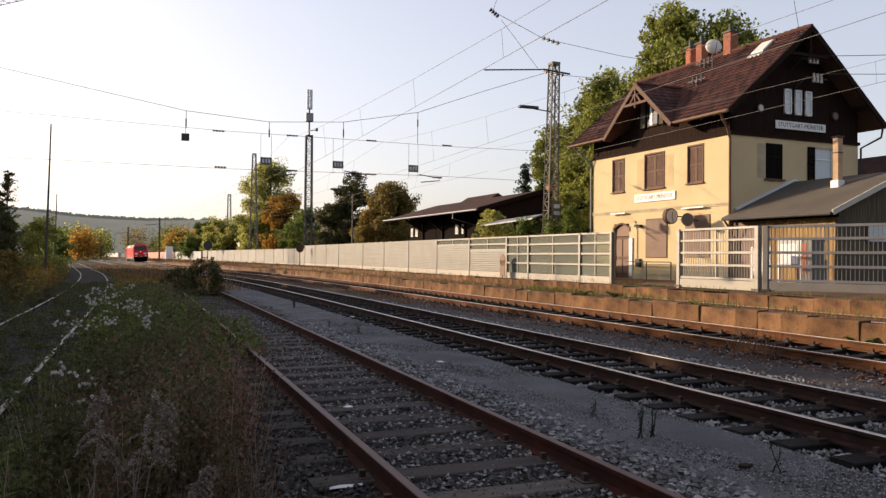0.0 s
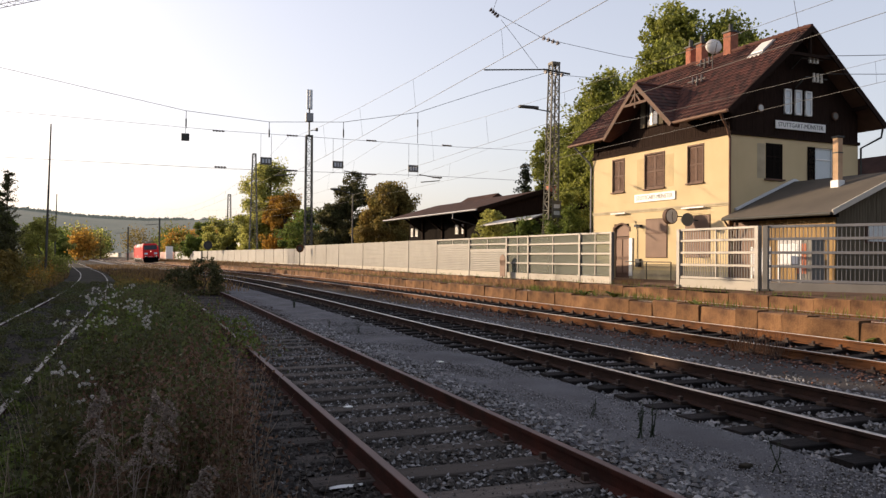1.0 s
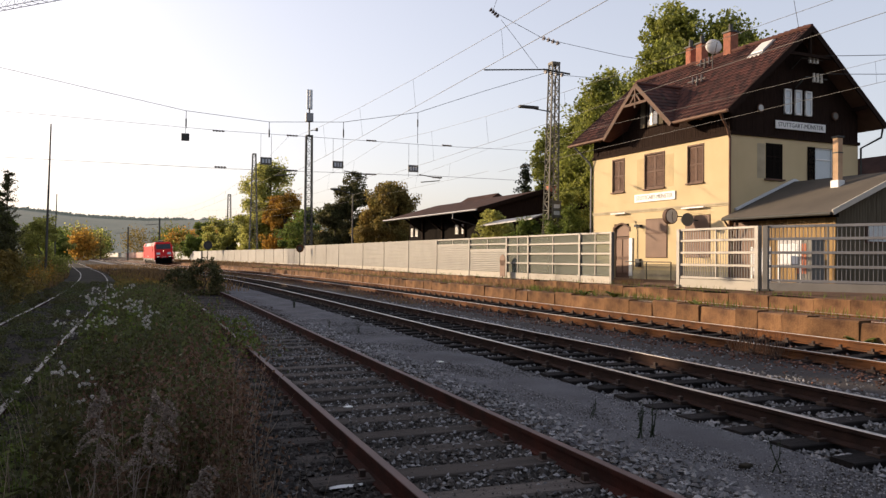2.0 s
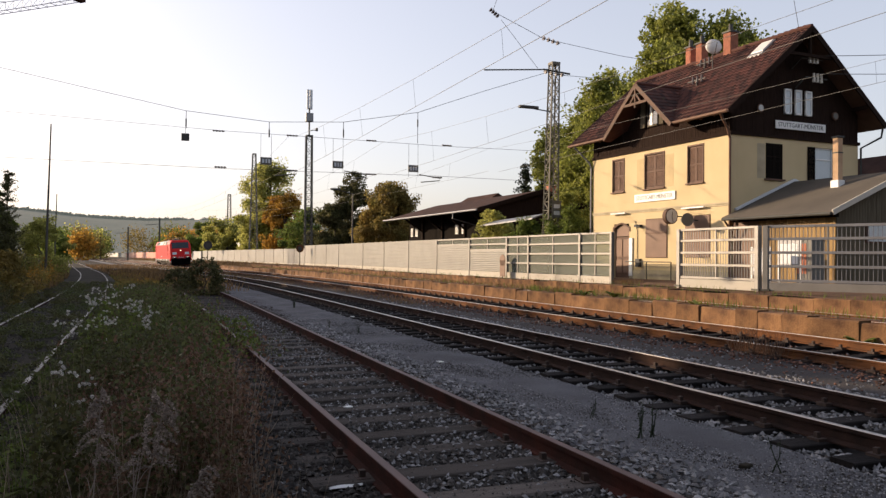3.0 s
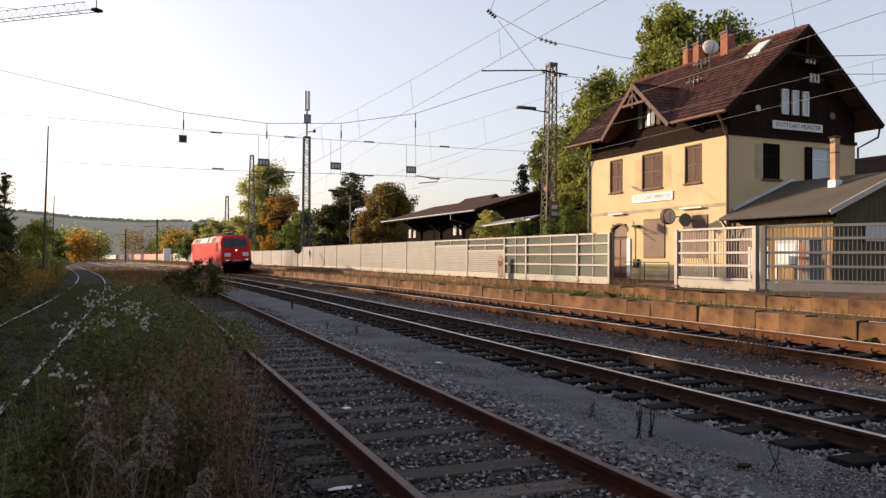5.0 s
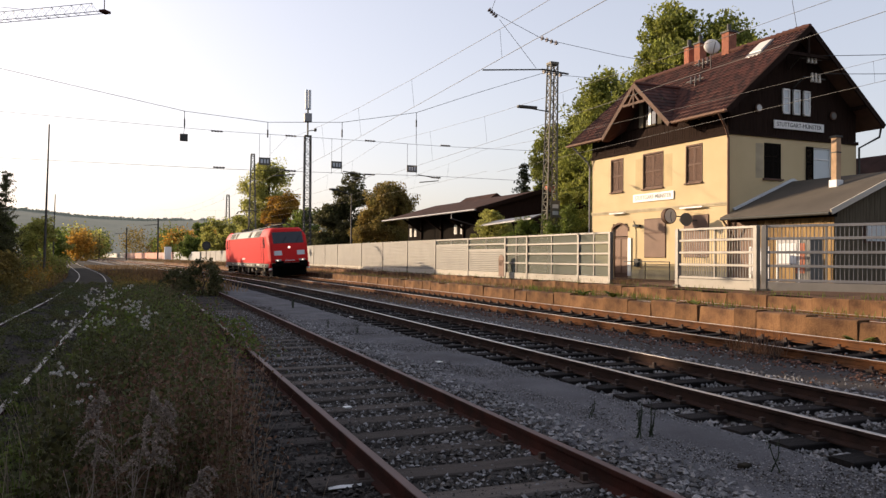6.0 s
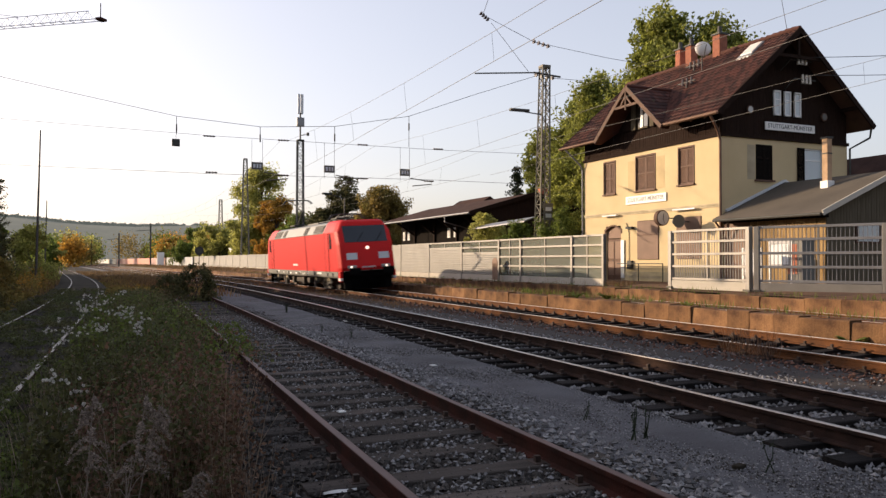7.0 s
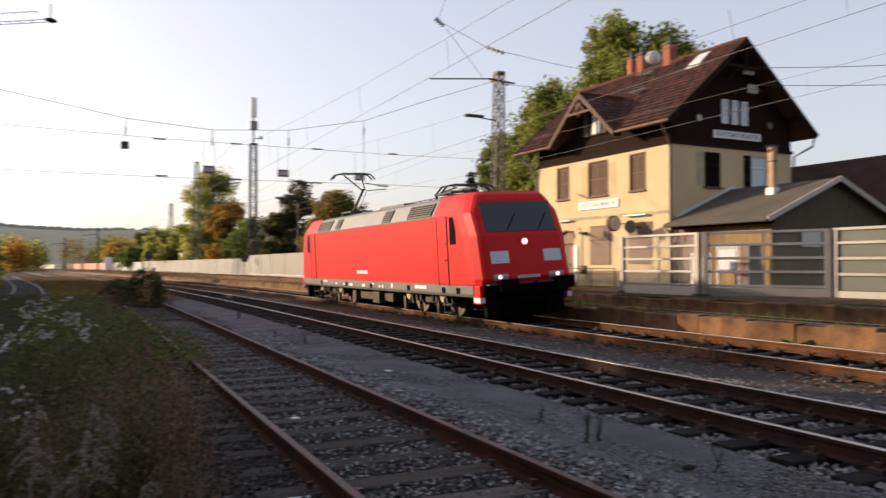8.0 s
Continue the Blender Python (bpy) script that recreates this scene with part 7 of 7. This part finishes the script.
def tufts(name, zones, mat, label, seed, width=0.007):
    r = np.random.default_rng(seed)
    cs, hs = [], []
    for x0, x1, y0, y1, z, n, hh, pw in zones:
        x, y = in_weeds(r, n, x0, x1, y0, y1, pw)
        keep = height_at(x, y, seed + 3) > r.uniform(0.1, 0.75, n)
        x, y = x[keep], y[keep]
        n = len(x)
        h = hh * r.uniform(0.35, 1.2, n)
        half = np.stack([r.normal(size=n) * 0.22 * h, r.normal(size=n) * 0.22 * h, h], 1) / 2
        off = np.array([curve_off(v) for v in y])
        cs.append(np.stack([x - off, y, np.full(n, z)], 1) + half)
        hs.append(half)
    return blades(name, np.concatenate(cs), np.concatenate(hs), width, mat, label)


tufts("dry_stalks", [(-0.8, 0.75, 2.3, 9, -0.3, 2600, 0.75, 1.2), (-0.9, 1.0, 8, 30, -0.3, 2500, 0.7, 1.2)], M["dry"], "dry brown grass stalks among the weeds", 31, 0.0035)
tufts("dry_grass", [(13.5, 14.1, 6, 24, 0.27, 900, 0.12, 1.4), (13.5, 14.1, 24, 150, 0.27, 7000, 0.20, 1.5), (14.3, 18.0, 8, 26, -0.22, 1500, 0.22, 1.2), (14.3, 18.6, 26, 150, -0.2, 15000, 0.48, 1.4), (19.3, 20.2, 28, 140, 0.38, 9000, 0.24, 1.3), (12.6, 13.28, 6, 130, -0.22, 4500, 0.22, 1.3), (8.7, 9.8, 26, 120, -0.25, 5000, 0.2, 1.2)], M["straw"], "low dry grass and weeds on the platforms", 32, 0.012)
tufts("dry_grass", [(14, 24, 100, 240, 0.1, 16000, 0.6, 1.0), (-0.5, 9, 52, 130, -0.35, 12000, 0.45, 1.0), (-9, -3.5, 40, 130, -0.35, 8000, 0.6, 1.0), (1.5, 5, 36, 90, -0.35, 5000, 0.5, 1.1)], M["straw"], "dry autumn grass along the line", 33, 0.05)
tufts("green_tufts", [(13.35, 13.8, 15, 26, 0.27, 700, 0.26, 1.0), (13.4, 14.1, 6, 80, 0.27, 1500, 0.22, 1.5), (18.6, 19.5, 12, 60, 0.3, 1500, 0.25, 1.3)], M["leaf"], "green tufts on the platform edges", 34, 0.014)
weed_mass("autumn_undergrowth", M["leaf_or"], [(-5.5, -4.2, 46, 90, 260, 0.8, 16), (0.5, 6.0, 50, 90, 500, 0.7, 14)], 0.07, "orange autumn undergrowth by the curve", 41)
weed_mass("autumn_undergrowth", M["leaf_br"], [(0.3, 4.0, 40, 85, 600, 0.75, 16), (-0.8, 0.5, 36, 70, 250, 0.6, 16), (-12, -3.6, 30, 90, 900, 1.3, 16)], 0.07, "brownish undergrowth by the curve", 42)


def blooms():
    """White seed heads: small balls of fluff in loose flat clusters."""
    r = np.random.default_rng(51)
    pos = []
    for k in range(60):
        y = 5.2 + 12.5 * r.uniform() ** 0.7
        x = r.uniform(-0.75, 0.15) if y > 7 else r.uniform(-0.6, -0.3)
        z = r.uniform(0.50, 0.98) if y > 7 else r.uniform(0.4, 0.62)
        for j in range(r.integers(3, 9)):
            c = np.array([x, y, z]) + r.normal(size=3) * np.array([0.045, 0.06, 0.016])
            pos.append(c + unit(30) * 0.010)
    ob = leaf_quads("seed_heads", np.concatenate(pos), 0.008, M["bloom"])
    tagged(ob, "clusters of white seed heads above the weeds", "weeds", kind="stuff")


blooms()


def goldenrod(x, y, z, h, lean, label):
    """A dead plant: bare stalk and a drooping feathery plume."""
    g = thing("dead_goldenrod", label, "weed", "dead goldenrod", at=pose(x, y, z))
    r = np.random.default_rng(int(abs(x * 100 + y * 10)))
    pts = [(lean[0] * (i / 6) ** 1.6, lean[1] * (i / 6) ** 1.6, h * i / 6) for i in range(7)]
    part("stalk", Shape().tube(pts, 0.004, 5, 0.002), M["plume"], g)
    pos = []
    for k in range(16):
        u = 0.66 + 0.34 * k / 16
        c = np.array([np.interp(u * 6, range(7), [p[i] for p in pts]) for i in range(3)])
        d = r.normal(size=3) * np.array([1, 1, 0.2]) + np.array([lean[0], lean[1], 0]) * 5
        d /= np.linalg.norm(d)
        for j in range(70):
            v = j / 70
            pos.append(c + d * 0.095 * (1.35 - u) * 1.9 * v + np.array([0, 0, 0.03 * v - 0.085 * v * v]) + r.normal(size=3) * 0.005)
    tagged(leaf_quads("plume", np.array(pos), 0.008, M["plume"], g), kind="stuff")


for x, y, h, l in ((-0.06, 4.2, 1.10, (0.14, 0.06)), (-0.02, 4.3, 1.04, (0.16, 0.0)), (-0.22, 4.2, 1.12, (0.05, 0.05)), (0.0, 4.0, 0.75, (0.32, 0.0)), (0.3, 5.4, 0.85, (0.1, 0.1))):
    goldenrod(x, y, -0.3, h, l, "dead goldenrod with a pale drooping plume")


def bent_stalk(x, y, h, lean, label):
    """A bare dry stalk that arches over, with a few side shoots."""
    g = thing("dry_stalk", label, "weed", "bare stalks", at=pose(x, y, -0.3))
    r = np.random.default_rng(int(abs(x * 310 + y * 170)))
    pts = [Vector((lean[0] * (i / 8) ** 2, lean[1] * (i / 8) ** 2, h * (i / 8) * (1 - 0.12 * (i / 8) ** 2))) for i in range(9)]
    part("stalk", Shape().tube(pts, 0.0035, 5, 0.0015), M["plume"], g)
    for k in range(4):
        a = pts[r.integers(4, 8)]
        b = a + Vector((r.normal() * 0.07, r.normal() * 0.05, r.uniform(0.04, 0.16)))
        part("side_shoot", Shape().tube([a, (a + b) / 2 + Vector((0, 0, 0.02)), b], 0.002, 4, 0.001), M["plume"], g)


for x, y, h, l in ((-0.20, 3.7, 0.95, (-0.10, 0.1)), (-0.12, 3.6, 0.80, (0.28, 0.0)), (-0.05, 3.8, 1.0, (0.06, 0.1)), (-0.28, 3.9, 0.85, (0.10, 0.1)), (-0.15, 3.4, 0.62, (0.30, 0.1)), (0.05, 3.9, 0.7, (0.25, 0.2)), (-0.35, 3.8, 0.7, (-0.12, 0.0)), (-0.08, 4.4, 1.05, (-0.05, 0.0))):
    bent_stalk(x, y, h, l, "bare dry stalk arching over the weeds")


def dead_weed(x, y, z, h, n, label):
    w = thing("dead_weed", label, "weed", "dead weeds in the grit", at=pose(x, y, z))
    r = np.random.default_rng(int(x * 77 + y * 31))
    s, pos = Shape(), []
    for k in range(n):
        d = r.normal(size=2) * 0.12 * h
        top = Vector((d[0], d[1], h * r.uniform(0.7, 1.05)))
        s.tube([(r.normal() * 0.02, r.normal() * 0.02, 0), top * 0.5 + Vector((0.01, 0, 0)), top], 0.006, 5, 0.003)
        for j in range(14):
            pos.append(np.array(top) * r.uniform(0.15, 1) + r.normal(size=3) * 0.018)
    part("stalks", s, M["needle"], w)
    leaf_quads("leaves", np.array(pos), 0.012, M["needle"], w)


for x, y, h, n in ((4.23, 5.96, 0.34, 5), (4.37, 5.98, 0.32, 4), (4.56, 4.65, 0.30, 2), (4.35, 6.9, 0.22, 2), (4.54, 24.7, 0.26, 14), (4.36, 16.2, 0.22, 4), (4.0, 17.5, 0.2, 3)):
    dead_weed(x, y, -0.15, h, n, "dark withered weed growing in the grey grit")


def broad_weed(x, y, z, n, size, mat, label):
    w = thing("dock_plant", label, "weed", "broad weeds", at=pose(x, y, z))
    r = np.random.default_rng(int(abs(x * 13 + y * 7)))
    for k in range(n):
        an, el = r.uniform(0, 6.283), r.uniform(0.3, 1.2)
        ln = size * r.uniform(0.6, 1.1)
        pts, wd = [], []
        sh = Shape()
        rings = []
        for i in range(6):
            u = i / 5
            rr = ln * u * math.cos(el * (1 - 0.5 * u))
            zz = ln * u * math.sin(el) * (1 - 0.45 * u)
            hw = ln * 0.16 * math.sin(math.pi * min(0.98, u * 0.9 + 0.08))
            c = Vector((rr * math.cos(an), rr * math.sin(an), zz))
            sd = Vector((-math.sin(an), math.cos(an), 0)) * hw
            rings.append([c - sd + Vector((0, 0, 0.012)), c, c + sd + Vector((0, 0, 0.012)), c - Vector((0, 0, 0.004))])
        part("leaf", sh.strip(rings), mat, w)


broad_weed(13.0, 11.2, -0.22, 16, 0.5, M["leaf"], "broad-leaved green dock beside the platform edge")
broad_weed(13.5, 16.5, 0.28, 10, 0.35, M["leaf_yl"], "green weed on the platform edge")
broad_weed(13.6, 20.5, 0.28, 12, 0.4, M["leaf"], "green weed on the island platform")
broad_weed(13.5, 22.0, 0.28, 12, 0.4, M["leaf"], "green weed on the island platform")
for x, y, n, size in ((-1.0, 3.9, 14, 0.35), (-0.75, 4.5, 14, 0.32), (-0.95, 5.3, 14, 0.34), (-0.62, 5.7, 12, 0.30), (-1.15, 4.7, 12, 0.30), (-0.55, 3.7, 12, 0.26), (-0.5, 6.6, 12, 0.34), (-0.85, 3.4, 12, 0.28)):
    broad_weed(x, y, -0.25 + 0.12 * (y > 4.2), n, size, M["leaf"], "broad green leaves among the brambles")
# the dry tuft between the rails of the main line
tufts("dry_tuft", [(9.75, 10.25, 10.2, 11.2, -0.22, 260, 0.55, 1.0)], M["redweed"], "withered rust-brown tuft beside the rail", 61, 0.010)


def litter():
    s = thing("plastic_scrap", "crumpled pale strip of plastic on the ballast", "litter", at=pose(1.38, 5.42, -0.165, 0, 0, 8))
    rings = []
    for i in range(9):
        u = i / 8
        w = 0.028 * math.sin(math.pi * (0.08 + 0.86 * u)) + 0.006
        z = 0.004 * math.sin(u * 5) + 0.014
        rings.append([(u * 0.25 - 0.125, -w, z), (u * 0.25 - 0.125, -w * 0.2, z + 0.014), (u * 0.25 - 0.125, w, z + 0.004), (u * 0.25 - 0.125, 0, z - 0.006)])
    part("strip", Shape().strip(rings), M["white"], s)
    for x, y, w in ((4.35, 11.3, 0.06), (2.1, 8.2, 0.05), (5.35, 20.5, 0.06)):
        p = thing("paper_scrap", "small pale scrap of paper on the ground", "litter", "scraps", at=pose(x, y, -0.14, 8, 5, 30))
        part("sheet", Shape().box(-w, w, -w * 0.5, w * 0.5, 0, 0.012), M["white"], p)
    b = thing("stone_slab", "flat dark stone lying in the grit", "stone", at=pose(4.45, 4.86, -0.15, 0, 0, 20))
    part("slab", Shape().box(-0.06, 0.06, -0.035, 0.035, -0.01, 0.03), M["soil"], b, bevel=0.012)


litter()


# ---- signs and small things by the line ----
def round_sign(x, y, z, h, r, mat, label):
    s = thing("signal_disc", label, "railway sign", at=pose(x, y, z))
    part("post", Shape().tube([(0, 0, 0), (0, 0, h)], 0.05, 8), M["mast_dk"], s)
    part("disc", Shape().tube([(0, -0.05, h - r), (0, -0.09, h - r)], r, 20), mat, s)
    part("ring", Shape().tube([(0, -0.095, h - r), (0, -0.10, h - r)], r * 0.55, 20), M["mast_dk"], s)


round_sign(16.4, 86.0, 0.35, 2.4, 0.42, M["rust_or"], "round orange disc on a short post by the barrier")
round_sign(10.8, 140.0, -0.2, 4.2, 0.75, M["ink"], "dark round signal board on a post beside the line")
bx = thing("relay_cabinet", "white painted cabinet behind the far wall", "cabinet", at=pose(18.9, 152, 0.4, 0, 0, 5))
part("cabinet", Shape().box(-1.6, 1.6, -1, 1, 0, 3.4), M["white"], bx, bevel=0.05)
part("cabinet_roof", Shape().box(-1.75, 1.75, -1.15, 1.15, 3.4, 3.55), M["panel"], bx)
bx = thing("relay_cabinet", "small white cabinet beside the far mast", "cabinet", at=pose(6.5, 200, 0.2))
part("cabinet", Shape().box(-0.8, 0.8, -0.6, 0.6, 0, 3.4), M["white"], bx, bevel=0.05)
pb = thing("barrier_sign", "rusty brown plate leaning at the barrier foot", "sign", at=pose(18.65, 39.0, 0.40, 0, 0, 2))
part("plate", Shape().tube([(0, 0, 0.95), (0.03, 0, 0.95)], 0.32, 16).box(0, 0.03, -0.3, 0.3, 0.05, 0.95), M["panel_br"], pb)
part("stake", Shape().tube([(0.015, 0, -0.05), (0.015, 0, 0.2)], 0.03, 6), M["mast_dk"], pb)

# ---- tower crane beyond the trees; only the end of its jib swings into view ----
cr = thing("tower_crane", "pale tower crane whose lattice jib swings slowly", "crane", at=pose(-41, 154, -0.4))
part("tower", lattice(Shape(), 0, 0, 0.0, 38.2, 1.8, 1.8, 2.2, 0.2, 0.09), M["panel"], cr)
part("footing", Shape().box(-2.2, 2.2, -2.2, 2.2, -0.4, 0.3), M["plinth"], cr)
JIB = new("jib")
JIB.parent = cr
jb = Shape()
jb.bar((-12, -0.6, 38.4), (44.9, -0.6, 38.4), 0.10).bar((-12, 0.6, 38.4), (44.9, 0.6, 38.4), 0.10).bar((0, 0, 39.9), (42.5, 0, 39.9), 0.09)
for i in range(24):
    x = i * 1.8
    for s in (-0.6, 0.6):
        jb.bar((x, s, 38.4), (x + 0.9, 0, 39.9), 0.045).bar((x + 0.9, 0, 39.9), (x + 1.8, s, 38.4), 0.045)
    jb.bar((x, -0.6, 38.4), (x, 0.6, 38.4), 0.07)
jb.bar((0, 0, 39.9), (0, 0, 45), 0.3).bar((0, 0, 45), (30, 0, 39.9), 0.08).bar((0, 0, 45), (-12, 0, 38.5), 0.08)
part("jib_lattice", jb, M["panel"], JIB, "pale lattice jib")
part("jib_end", Shape().box(44.2, 45.2, -0.7, 0.7, 38.25, 38.6).bar((44.6, 0, 38.5), (44.6, 0, 40.9), 0.10), M["rust"], JIB, "dark end with a red marker")
part("counterweight", Shape().box(-12, -9.5, -0.8, 0.8, 36.6, 38.3), M["plinth"], JIB)


def motions():
    """The locomotive runs in along the main line; its wheels roll."""
    rows = []
    for i in range(33):
        t = i * 0.25
        y = 18.35 + SPEED * (8.0 - t)
        a, b = y + 2.85, y + LEN - 2.85
        xa, xb = 11.25 - curve_off(a), 11.25 - curve_off(b)
        turn = math.degrees(math.atan((xa - xb) / (b - a)))
        x = xa + (xa - xb) / (b - a) * 2.85
        rows.append((t, pose(x, y, 0.0, 0, 0, turn) @ pose(0, 0, 0, 0, -math.degrees(CANT), 0)))
    walk(LOCO, rows)
    spin = math.degrees(SPEED / 0.632)
    for ob, yy in WHEELS:
        walk(ob, [(i / FPS, pose(0, yy, 0.632) @ pose(0, 0, 0, (spin * i / FPS) % 360)) for i in range(int(8 * FPS) + 1)])
    walk(JIB, [(t, pose(0, 0, 0, 0, 0, -a)) for t, a in ((0.0, 49.2), (1.7, 46.5), (3.0, 43.6), (4.2, 40.4), (6.0, 36.7), (7.0, 35.2), (8.0, 34.0))])


motions()
